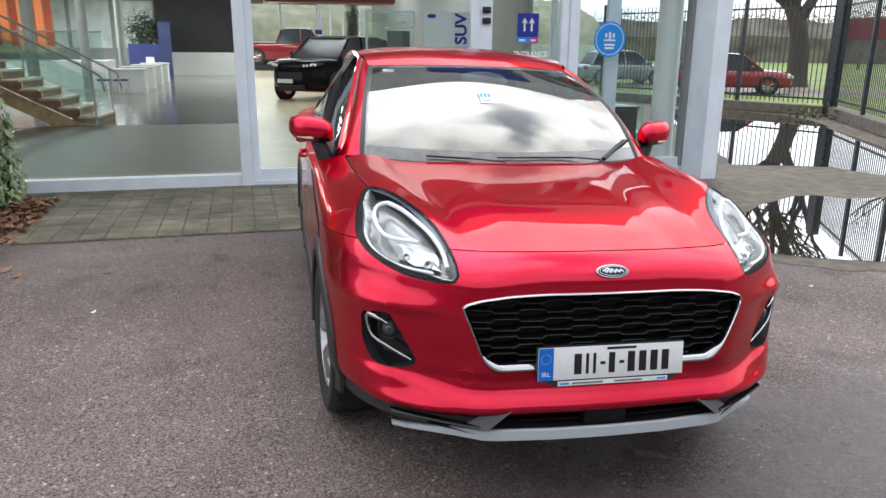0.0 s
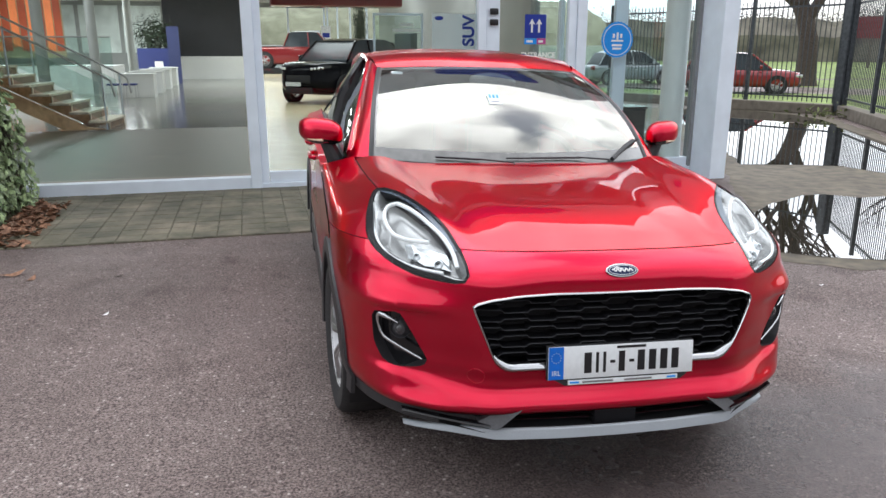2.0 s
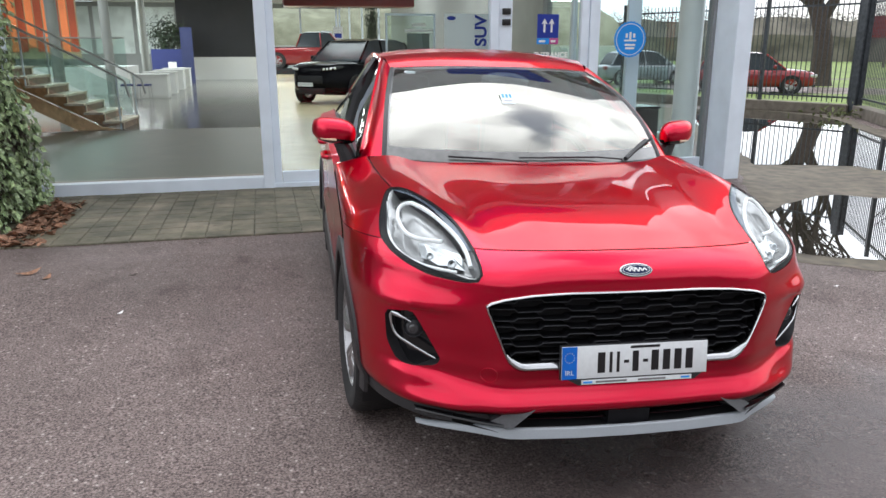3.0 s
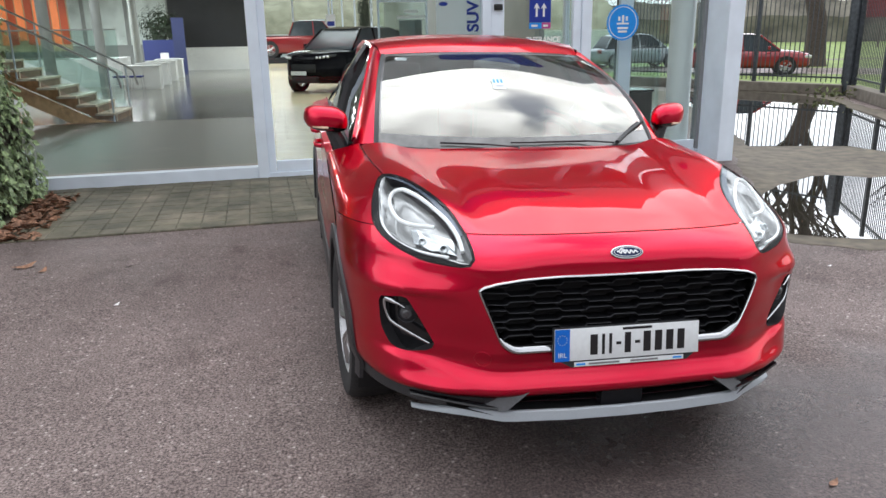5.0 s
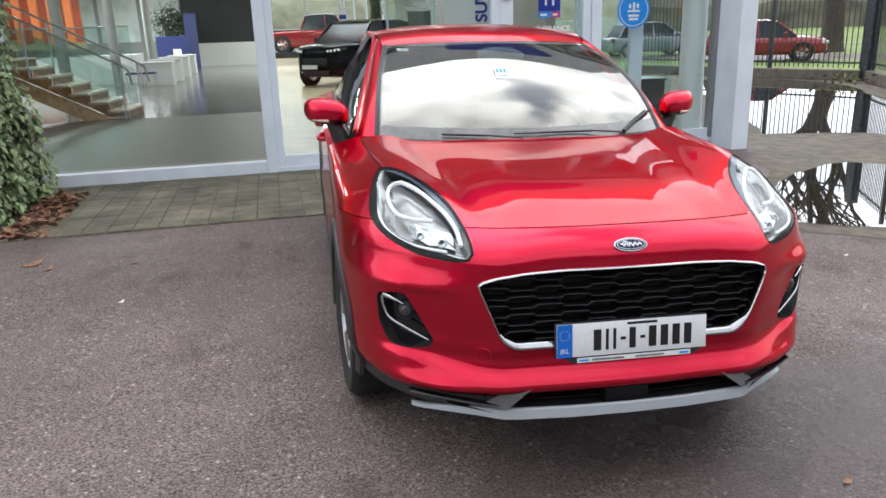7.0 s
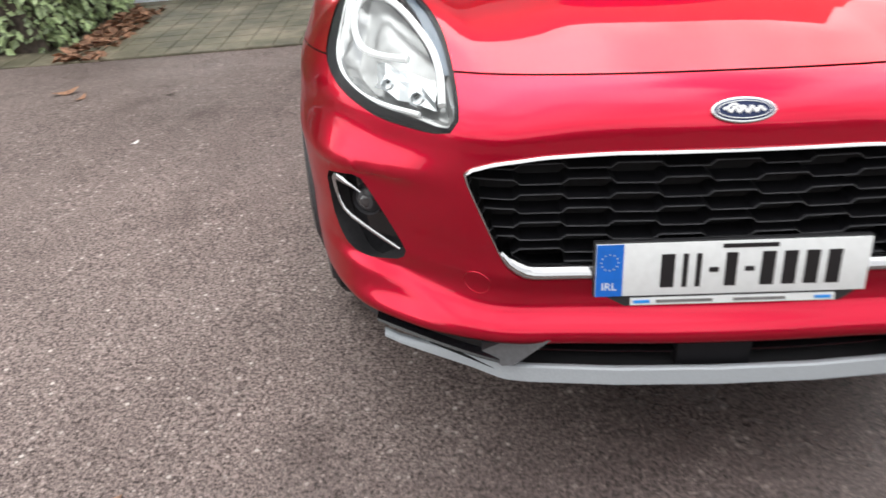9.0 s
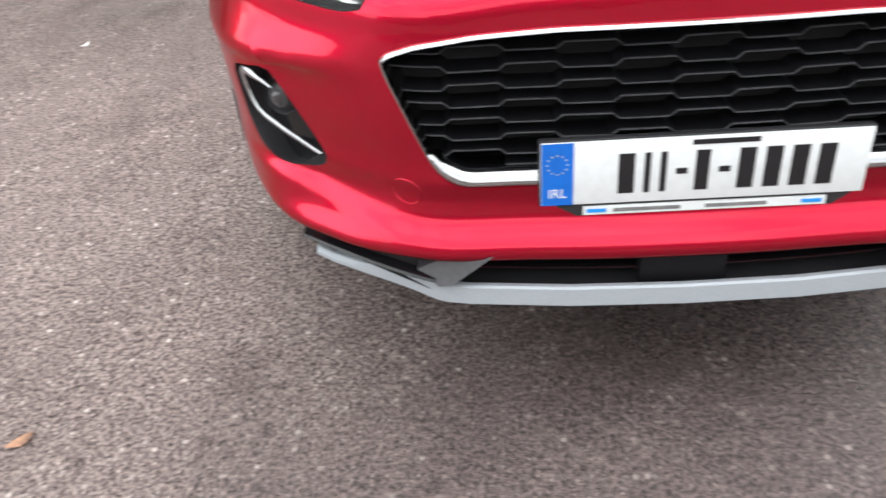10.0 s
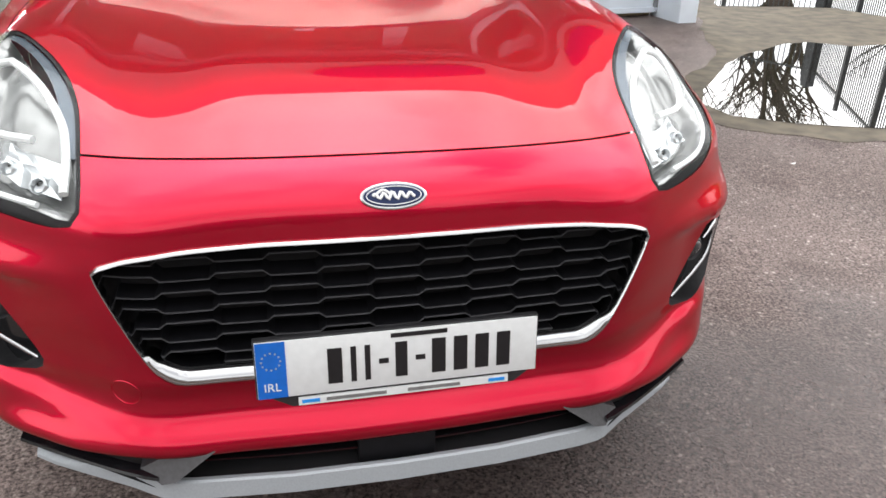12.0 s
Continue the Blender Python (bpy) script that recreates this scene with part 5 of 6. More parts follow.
for x, y, s, mt, lab, tn in ((0.736, -0.172, 0.055, "dead_leaf", "small orange-brown dry leaf on the tarmac", 30), (-3.03, 2.98, 0.16, "dead_leaf", "curled brown dry leaf on the tarmac", 20),
                             (-2.86, 2.83, 0.10, "dead_leaf", "brown dry leaf on the tarmac", 80), (-2.21, 2.07, 0.05, "white", "small pale scrap of litter on the tarmac", 60),
                             (-2.32, 2.83, 0.06, "bark", "small dark scrap of litter on the tarmac", 10), (2.432, 2.18, 0.035, "white", "tiny white scrap on the tarmac", 0),
                             (-1.335, -0.15, 0.06, "dead_leaf", "small reddish dry leaf on the tarmac", 35)):
    build_leaf(x, y, s, mt, lab, tn)


# ---- the red car ----
Z_ROWS = [r[2] for r in NOSE]
V_ROWS = [r[0] for r in NOSE]


def on_front(x, z):
    """A place of the front, given across and up, as (a, v)."""
    v = float(np.interp(z, Z_ROWS, V_ROWS))
    return (x / float(nose_row(v)[2]), v)


def mapped(flat, out=0.0):
    for w in flat.verts:
        w.co = skin(w.co.x, w.co.y, out) if not callable(out) else skin(w.co.x, w.co.y, out(w.co.x, w.co.y))
    return flat


def edge_gap(poly, x, y):
    best = 9.0
    for i in range(len(poly)):
        (x0, y0), (x1, y1) = poly[i - 1], poly[i]
        dx, dy = x1 - x0, y1 - y0
        t = max(0, min(1, ((x - x0) * dx + (y - y0) * dy) / (dx * dx + dy * dy + 1e-12)))
        best = min(best, math.hypot(x - x0 - t * dx, y - y0 - t * dy))
    return best


def side_x(y, z):
    """The half width of the car where the bumper wraps into the flank."""
    v = float(np.interp(z, Z_ROWS, V_ROWS))
    yc, _, w, dy, _ = nose_row(v)
    f = max(0.0, min(1.0, (y - yc) / dy))
    ms = np.linspace(0, 1, 200)
    return float(w) * float(np.interp(f, [fall_back(m, v) for m in ms], ms))


ARCHES = ((0.84, 0.335), (3.43, 0.335))
ARCH_R = 0.368


def cut_arch(bm):
    for cy, cz in ARCHES:
        n = 26
        for i in range(n):
            a = 2 * math.pi * (i + 0.5) / n
            d = Vector((0, math.cos(a), math.sin(a)))
            fs = [f for f in bm.faces if abs((c := f.calc_center_bounds()).x) > 0.55 and abs(c.y - cy) < 0.5 and abs(c.z - cz) < 0.5]
            if fs:
                bmesh.ops.bisect_plane(bm, geom=list({g for f in fs for g in (f, *f.edges, *f.verts)}), plane_co=Vector((0, cy, cz)) + d * ARCH_R, plane_no=d, dist=1e-6)
        bmesh.ops.delete(bm, geom=[f for f in bm.faces if abs((c := f.calc_center_median()).x) > 0.55 and math.hypot(c.y - cy, c.z - cz) < ARCH_R], context="FACES")
    return bm


def build_car(root):
    # outlines in (across, along the nose)
    lamp = [(0.815, 0.985), (0.756, 0.945), (0.677, 0.874), (0.629, 0.800), (0.600, 0.720), (0.578, 0.607), (0.566, 0.520), (0.572, 0.488), (0.600, 0.472),
            (0.657, 0.472), (0.752, 0.481), (0.839, 0.518), (0.888, 0.561), (0.906, 0.620), (0.895, 0.726), (0.865, 0.880), (0.842, 0.965)]
    lamp = resample(round_poly([(a * 0.971, v) for a, v in lamp], 0.03, 3), 40)
    fog = [(0.906, 0.328), (0.811, 0.345), (0.768, 0.277), (0.708, 0.178), (0.735, 0.152), (0.811, 0.140), (0.870, 0.150), (0.902, 0.215)]
    fog = resample(round_poly([(a * 0.971, v) for a, v in fog], 0.02, 3), 28)
    grille_xz = [(-0.22, 0.763), (0.22, 0.763), (0.360, 0.7575), (0.445, 0.746), (0.507, 0.722), (0.425, 0.520), (0.385, 0.493), (-0.385, 0.493), (-0.425, 0.520), (-0.507, 0.722), (-0.445, 0.746), (-0.360, 0.7575)]
    grille_xz = resample(round_poly(grille_xz, 0.018, 4), 110)
    grille = [on_front(x, z) for x, z in grille_xz]

    # one sheet for the whole nose, cut along its shut lines
    ts = np.linspace(0, 1, 40)
    half = [float(1 - (1 - t) ** 1.8) * 0.999 for t in ts]
    across = [-a for a in half[:0:-1]] + half
    along = sorted(list(np.linspace(0.016, 0.19, 20)) + list(np.linspace(0.205, 0.598, 22)) + list(np.linspace(0.604, 1.62, 37)) + [1.65, 1.68])
    flat = bmesh.new()
    sweep(flat, [[(a, v, 0) for v in along] for a in across], closed_ring=False)
    shut = [(0.804, 0.985), (0.823, 1.15), (0.835, 1.375), (0.843, 1.70)]
    gaps = []
    for s in (1, -1):
        for (a0, v0), (a1, v1) in zip(shut, shut[1:]):
            gaps.append([(s * a0 - 0.0028, v0), (s * a0 + 0.0028, v0), (s * a1 + 0.0028, v1), (s * a1 - 0.0028, v1)])
    lamps = [[(s * a, v) for a, v in lamp] for s in (-1, 1)]
    fogs = [[(s * a, v) for a, v in fog] for s in (-1, 1)]
    for poly in (*lamps, *fogs, grille):
        cut_poly(flat, poly)
    for poly in gaps:
        cut_poly(flat, poly, 0.02)

    def panel(a, v):
        if any(inside(p, a, v) for p in (*lamps, *fogs, grille, *gaps)) or 0.598 < v < 0.604:
            return ""
        if v < 0.6:
            return "bumper"
        line = float(np.interp(v, [s[1] for s in shut], [s[0] for s in shut]))
        return "wing" if abs(a) >= line else "bonnet" if v < 1.62 else ""

    for name, test in (("bumper", lambda a, v: panel(a, v) == "bumper"), ("bonnet", lambda a, v: panel(a, v) == "bonnet"),
                       ("wing", lambda a, v: panel(a, v) == "wing" and a < 0), ("wing", lambda a, v: panel(a, v) == "wing" and a > 0)):
        bm = mapped(only(flat, test))
        part(name, cut_arch(bm), "paint", root, sharp=50)
    # near-black sheet under the nose paints the dark of its shut gaps
    under = only(flat, lambda a, v: 0.56 < v < 1.62 and abs(a) < 0.97 and not any(inside(p, a, v) for p in lamps))
    part("inner_panel", mapped(under, -0.012), "void", root)

    # grille: chrome surround, honeycomb, pocket
    g = thing_part("grille", root)
    n = len(grille_xz)
    rings = []
    for i in range(n):
        x, z = grille_xz[i]
        ix, iz = shrunk(grille_xz, 0.012 if z > 0.56 else 0.012 + 0.018 * smooth01((0.56 - z) / 0.05))[i]
        p, q = skin(*on_front(x, z), 0.002), skin(*on_front(ix, iz), 0.0)
        mid = p.lerp(q, 0.45)
        mid.y -= 0.009
        rings.append([p + Vector((0, 0.02, 0)), p, p.lerp(mid, 0.6) + Vector((0, -0.003, 0)), mid, q + Vector((0, 0.004, 0)), q + Vector((0, 0.082, 0))])
    bm = bmesh.new()
    sweep(bm, rings, closed_path=True, closed_ring=False)
    bmesh.ops.recalc_face_normals(bm, faces=bm.faces)
    part("surround", bm, "chrome", g, "chrome grille surround", sharp=60)
    # near-black sheet paints the depth behind the honeycomb
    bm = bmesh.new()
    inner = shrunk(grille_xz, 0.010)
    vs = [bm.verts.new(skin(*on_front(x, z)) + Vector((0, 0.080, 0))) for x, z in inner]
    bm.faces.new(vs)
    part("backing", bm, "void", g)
    pitch, rise, flat_w, slant = 0.181, 0.0595, 0.078, 0.0125
    rim = shrunk(grille_xz, 0.004)
    bm, lip = bmesh.new(), bmesh.new()
    for row in range(-1, 10):
        z0 = 0.4855 + rise / 2 * row
        line = []
        for c in range(-5, 5):
            x0 = c * pitch + 0.058 + (pitch / 2 if row % 2 else 0.0)
            line += [(x0, z0), (x0 + flat_w, z0), (x0 + flat_w + slant, z0 + 0.0095), (x0 + 2 * flat_w + slant, z0 + 0.0095)]
        for (xa, za), (xb, zb) in zip(line, line[1:]):
            steps = max(2, int(abs(xb - xa) / 0.012) + 1)
            pts = [(xa + (xb - xa) * j / steps, za + (zb - za) * j / steps) for j in range(steps + 1)]
            for (x0, za0), (x1, za1) in zip(pts, pts[1:]):
                if not (inside(rim, x0, za0) and inside(rim, x1, za1)):
                    continue
                quad, front = [], []
                for x, z in ((x0, za0), (x1, za1)):
                    f = skin(*on_front(x, z))
                    quad.append([f + Vector((0, 0.022, 0.0012)), f + Vector((0, 0.022, -0.0016)), f + Vector((0, 0.075, -0.005)), f + Vector((0, 0.075, -0.001))])
                    front.append([f + Vector((0, 0.0215, 0.0003)), f + Vector((0, 0.0185, -0.0010)), f + Vector((0, 0.0215, -0.0016))])
                sweep(bm, quad)
                sweep(lip, front)
    bmesh.ops.remove_doubles(lip, verts=lip.verts, dist=0.0004)
    bmesh.ops.recalc_face_normals(lip, faces=lip.faces)
    bmesh.ops.remove_doubles(bm, verts=bm.verts, dist=0.0004)
    bmesh.ops.recalc_face_normals(bm, faces=bm.faces)
    part("mesh", bm, "mesh_black", g, "black honeycomb mesh", sharp=25)
    # sky glint on the bars is painted by these paler strips
    part("mesh_edge", lip, "mesh_lip_glint", g, "honeycomb front edges, paled to paint their glint", sharp=25)

    # lamps
    for s, poly in zip((-1, 1), lamps):
        h = thing_part("headlamp", root)
        thin, thick = shrunk(poly, 0.011), shrunk(poly, 0.027)
        core = []
        for (a0, v0), (a1, v1), (a2, v2) in zip(poly, thin, thick):
            k = float(smooth01((abs(a0) - 0.56 - 0.50 * (v0 - 0.47)) / 0.12)) * (1 - float(smooth01((v0 - 0.70) / 0.2)))
            core.append((a1 * (1 - k) + a2 * k, v1 * (1 - k) + v2 * k))
        deep = shrunk(core, 0.030)
        part("lens", mapped(only(flat, lambda a, v: inside(poly, a, v)), 0.002), "clear", h, "clear headlamp lens")
        fl = only(flat, lambda a, v: inside(poly, a, v))
        cut_poly(fl, core)
        cut_poly(fl, deep)

        def upper_edge(a, v):
            return inside(core, a, v) and not inside(deep, a, v) and abs(a) < 0.60 + 0.43 * (v - 0.50) and v > 0.60
        part("bezel", mapped(only(fl, lambda a, v: not inside(core, a, v)), -0.003), "mesh_black", h, "black lamp bezel")
        part("upper_trim", mapped(only(fl, upper_edge), -0.008), "lamp_blue", h, "blue-grey inner trim")
        bowl = only(fl, lambda a, v: inside(core, a, v) and not upper_edge(a, v))
        part("reflector", mapped(bowl, lambda a, v: -0.009 - 0.047 * float(smooth01(edge_gap(core, a, v) / 0.035))), "lamp_bowl", h)
        fl.free()
        guides = ([(0.862, 0.83), (0.876, 0.72), (0.878, 0.63), (0.855, 0.56), (0.80, 0.527), (0.745, 0.514), (0.66, 0.508)],
                  [(0.768, 0.815), (0.815, 0.785), (0.838, 0.724), (0.825, 0.655), (0.784, 0.626), (0.685, 0.629)],
                  [(0.768, 0.815), (0.693, 0.772), (0.630, 0.68), (0.608, 0.60), (0.608, 0.535)])
        for pts, r in zip(guides, (0.0056, 0.0075, 0.0078)):
            for _ in range(3):
                pts = [pts[0]] + [(p[0] * (1 - k) + q[0] * k, p[1] * (1 - k) + q[1] * k) for p, q in zip(pts, pts[1:]) for k in (0.25, 0.75)] + [pts[-1]]
            px, pv = [p[0] for p in pts], [p[1] for p in pts]
            t = np.linspace(0, len(pts) - 1, 30)
            line = [skin(s * 0.971 * float(np.interp(u, range(len(pts)), px)), float(np.interp(u, range(len(pts)), pv)), -0.010) for u in t]
            part("light_guide", tubed(line, r, 8), "lamp_white", h, "frosted white light guide")
        for a, v, wide in ((0.652, 0.556, 0.030), (0.724, 0.578, 0.026)):
            at = Matrix.Translation(skin(s * a, v, -0.034)) @ pose(0, 0, 0, -24, 0, s * 16)
            bm = bmesh.new()
            lathe(bm, [(wide * 0.30, -0.003), (wide * 0.42, -0.012), (wide * 0.56, -0.010), (wide * 0.60, 0.02)], 8, "y")
            bmesh.ops.transform(bm, matrix=at, verts=bm.verts)
            part("lamp_module", bm, "lamp_silver", h, "bright faceted lamp module", smooth=False)
            bm = bmesh.new()
            bmesh.ops.create_uvsphere(bm, u_segments=12, v_segments=8, radius=wide * 0.29, matrix=at @ Matrix.Diagonal((1, 0.5, 1, 1)))
            part("module_lens", bm, "lamp_dark", h, "dark glossy lens")
        rng = random.Random(3)
        bm = bmesh.new()
        sweep(bm, [[skin(s * (0.615 + 0.028 * i + rng.uniform(-0.006, 0.006)), 0.535 + 0.022 * j + 0.006 * i + rng.uniform(-0.005, 0.005), -0.044 + rng.uniform(0.0, 0.018)) for j in range(4)] for i in range(6)], closed_ring=False)
        part("facet_panel", bm, "lamp_silver", h, "bright faceted inner panel", smooth=False)

    for s, poly in zip((-1, 1), fogs):
        h = thing_part("fog_lamp", root)
        bm = bmesh.new()
        sweep(bm, [[skin(a, v), skin(a, v, -0.045)] for a, v in poly], closed_path=True, closed_ring=False)
        bmesh.ops.recalc_face_normals(bm, faces=bm.faces)
        part("rim", bm, "black_plastic", h)
        part("pocket", mapped(only(flat, lambda a, v: inside(poly, a, v)), -0.045), "gloss_black", h, "gloss black fog lamp pocket")
        blade = [(0.817, 0.300, 0.001), (0.836, 0.307, 0.0045), (0.866, 0.315, 0.0085), (0.886, 0.319, 0.0095), (0.893, 0.309, 0.0075), (0.8905, 0.285, 0.0055), (0.883, 0.258, 0.0055),
                 (0.872, 0.241, 0.006), (0.854, 0.230, 0.0065), (0.810, 0.211, 0.006), (0.770, 0.194, 0.0055), (0.733, 0.179, 0.0035)]
        mid = [skin(s * 0.971 * a, v, -0.007) for a, v, w in blade]
        rings = []
        for k, (a, v, w) in enumerate(blade):
            out = (skin(s * 0.971 * a, v, 0.01) - skin(s * 0.971 * a, v)).normalized()
            side = (mid[min(k + 1, len(mid) - 1)] - mid[max(k - 1, 0)]).cross(out).normalized()
            rings.append([mid[k] + side * (w * math.cos(q)) + out * (0.0045 * math.sin(q)) for q in np.linspace(0, 2 * math.pi, 9)[:-1]])
        bm = bmesh.new()
        sweep(bm, rings, cap=True)
        bmesh.ops.recalc_face_normals(bm, faces=bm.faces)
        part("chrome_trim", bm, "chrome", h, "chrome fog lamp trim", sharp=60)
        c = skin(s * 0.793, 0.272, -0.024)
        bm = bmesh.new()
        lathe(bm, [(0.001, -0.012), (0.018, -0.010), (0.026, -0.002), (0.031, 0.004), (0.034, -0.006), (0.036, 0.02)], 22, "y")
        bmesh.ops.transform(bm, matrix=Matrix.Translation(c) @ pose(0, 0, 0, 0, 0, s * 22), verts=bm.verts)
        part("lamp_unit", bm, "satin_grey", h)
        bm = bmesh.new()
        bmesh.ops.create_uvsphere(bm, u_segments=14, v_segments=8, radius=0.017, matrix=Matrix.Translation(c + Vector((0, -0.006, 0))) @ Matrix.Diagonal((1, 0.5, 1, 1)))
        part("lens", bm, "lamp_dark", h, "dark fog lamp lens")

    # round cover of the towing eye
    c = skin(-0.530, 0.155, 0.0)
    bm = bmesh.new()
    rings = []
    for j in range(28):
        t = 2 * math.pi * j / 28
        rings.append([skin(-0.530 + r * math.cos(t), 0.155 + r * 0.9 * math.sin(t), o) for r, o in ((0.0280, 0.0), (0.0288, 0.0011), (0.0297, 0.0011), (0.0304, 0.0))])
    sweep(bm, rings, closed_path=True, closed_ring=False)
    part("tow_cover", bm, "paint", root)

    # lower bumper, lower grille, lip
    bm = bmesh.new()
    rings = []
    for a in across:
        m = min(abs(a), 0.999)
        f = 1 - (1 - m ** 2.7) ** (1 / 2.7)
        ring = []
        for z, dy, w in ((0.352, 0.030, 0.893), (0.335, 0.026, 0.889), (0.300, 0.020, 0.884), (0.280, 0.014, 0.880), (0.255, 0.055, 0.872), (0.215, 0.12, 0.845)):
            x = w * m
            ring.append((math.copysign(x, a), dy - 0.03 + 0.81 * f + 0.09 * (1 - float(smooth01((x - 0.36) / 0.10))), z))
        rings.append(ring)
    sweep(bm, rings, closed_ring=False)
    bmesh.ops.recalc_face_normals(bm, faces=bm.faces)
    part("lower_bumper", cut_arch(bm), "black_plastic", root, "unpainted black plastic lower bumper")
    # near-black lining stands in for the dark depth of the intake
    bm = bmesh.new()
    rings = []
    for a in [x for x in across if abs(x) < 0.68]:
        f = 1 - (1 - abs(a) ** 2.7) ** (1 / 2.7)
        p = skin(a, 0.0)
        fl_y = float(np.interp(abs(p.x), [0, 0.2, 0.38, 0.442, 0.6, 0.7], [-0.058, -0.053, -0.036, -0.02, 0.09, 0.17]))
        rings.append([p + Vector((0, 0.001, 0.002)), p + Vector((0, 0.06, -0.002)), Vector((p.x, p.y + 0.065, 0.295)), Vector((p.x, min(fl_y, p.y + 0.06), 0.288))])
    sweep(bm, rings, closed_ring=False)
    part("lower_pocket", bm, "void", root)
    lg = thing_part("lower_grille", root)
    for z, y in ((0.346, -0.012), (0.322, -0.016)):
        bm = bmesh.new()
        rings = []
        for x in np.linspace(-0.37, 0.37, 15):
            yy = y + 0.16 * x * x
            rings.append([(x, yy, z - 0.002), (x, yy - 0.002, z), (x, yy, z + 0.0015), (x, yy + 0.03, z - 0.002), (x, yy + 0.03, z - 0.005)])
        sweep(bm, rings, cap=True)
        bmesh.ops.recalc_face_normals(bm, faces=bm.faces)
        part("bar", bm, "gloss_black", lg)
    part("sensor_cover", boxed(-0.075, 0.075, -0.028, 0.02, 0.294, 0.368, bevel=0.002), "mesh_black", lg, "flat gloss black sensor cover")
    for s in (-1, 1):
        bm = bmesh.new()
        pts = [(0.335, -0.034, 0.372), (0.405, -0.010, 0.366), (0.475, 0.005, 0.322), (0.435, -0.036, 0.312), (0.410, -0.040, 0.316)]
        a = [bm.verts.new((s * x, y, z)) for x, y, z in pts]
        b = [bm.verts.new((s * x, y + 0.07, z)) for x, y, z in pts]
        bm.faces.new(a)
        bm.faces.new(b[::-1])
        for i in range(5):
            bm.faces.new((a[i], a[i - 1], b[i - 1], b[i]))
        bmesh.ops.recalc_face_normals(bm, faces=bm.faces)
        part("corner_blade", bm, "satin_grey", root, "black corner blade")
        bm = bmesh.new()
        rings = []
        for t in np.linspace(0, 1, 12):
            x = 0.44 + 0.27 * t
            y = -0.030 + 0.165 * t ** 1.15
            rings.append([(s * x, y + 0.004, 0.312), (s * x, y, 0.316), (s * x, y + 0.003, 0.321), (s * x, y + 0.03, 0.322)])
        sweep(bm, rings, closed_ring=False)
        part("corner_edge", bm, "gloss_black", root)
    bm = bmesh.new()
    path = [(0.0, -0.064), (0.20, -0.059), (0.38, -0.042), (0.425, -0.033), (0.442, -0.025), (0.50, 0.020), (0.60, 0.088), (0.66, 0.130), (0.70, 0.164)]
    path = [(-x, y) for x, y in path[:0:-1]] + path
    rings = []
    for x, y in path:
        t = 1 - 0.85 * float(smooth01((abs(x) - 0.40) / 0.30))
        d = -0.014 - 0.024 * max(0.0, (abs(x) - 0.442) / 0.258)
        rings.append([(x, y + 0.020, 0.282 + d), (x, y, 0.287 + d), (x, y + 0.002, 0.293 + d), (x, y + 0.010, 0.294 + 0.022 * t + d), (x, y + 0.015, 0.295 + 0.024 * t + d), (x, y + 0.024, 0.294 + 0.024 * t + d), (x, y + 0.03, 0.285 + d)])
    sweep(bm, rings, cap=True)
    bmesh.ops.recalc_face_normals(bm, faces=bm.faces)
    part("skid_lip", bm, "silver", root, "matt silver skid plate lip", sharp=18)

    # arch cladding
    for cy, cz in ARCHES:
        for s in (-1, 1):
            bm = bmesh.new()
            rings = []
            for t in np.linspace(-12, 192, 42):
                c, q = math.cos(radians(t)), math.sin(radians(t))
                ring = []
                for r, o in ((ARCH_R - 0.012, -0.07), (ARCH_R - 0.012, 0.010), (ARCH_R + 0.010, 0.016), (ARCH_R + 0.048, 0.010), (ARCH_R + 0.052, -0.004)):
                    y, z = cy - r * c, max(0.22, cz + r * q)
                    x = side_x(y, z) if y < 0.84 else 0.916
                    ring.append((s * (x + o), y, z))
                rings.append(ring)
            sweep(bm, rings, closed_ring=False)
            bmesh.ops.recalc_face_normals(bm, faces=bm.faces)
            part("arch_cladding", bm, "black_plastic", root, "black plastic wheel arch cladding")
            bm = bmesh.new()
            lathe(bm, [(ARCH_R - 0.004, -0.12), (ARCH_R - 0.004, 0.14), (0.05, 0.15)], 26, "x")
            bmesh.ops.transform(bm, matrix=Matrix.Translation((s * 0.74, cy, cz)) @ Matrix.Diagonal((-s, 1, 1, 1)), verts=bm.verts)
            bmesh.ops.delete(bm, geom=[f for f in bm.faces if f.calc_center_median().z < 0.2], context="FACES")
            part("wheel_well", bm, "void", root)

    # flanks
    edge = [(float(r[1] + r[4]), float(r[2] + r[5])) for r in NOSE if r[0] > 0.3] + [(1.8, 0.965), (2.6, 0.985), (3.4, 1.01), (4.05, 1.02)]
    ey, ez = [p[0] for p in edge], [p[1] for p in edge]

    def flank(y, t):
        zt = float(np.interp(y, ey, ez))
        z = 0.30 + (zt - 0.30) * t
        x = 0.916 + 0.006 * math.sin(math.pi * min(1, max(0, (z - 0.42) / (zt - 0.42 + 1e-6)))) - 0.03 * float(smooth01((0.46 - z) / 0.16))
        x += 0.012 * math.exp(-((z - 0.55) / 0.05) ** 2) * float(smooth01((y - 1.3) / 0.2)) * float(smooth01((3.0 - y) / 0.2))
        x -= 0.10 * float(smooth01((y - 3.6) / 0.6)) ** 2
        return Vector((x, y, z))
    stations = [0.756 + (4.10 - 0.756) * i / 110 for i in range(111)]
    names = (("wing", 0.7, 1.46), ("front_door", 1.46, 2.50), ("rear_door", 2.50, 3.22), ("rear_quarter", 3.22, 4.2))
    for s in (-1, 1):
        for name, y0, y1 in names:
            ys = sorted([y for y in stations if y0 + 0.004 < y < y1 - 0.004] + ([y0 + 0.003] if y0 > 1 else []) + ([y1 - 0.003] if y1 < 4 else []))
            bm = bmesh.new()
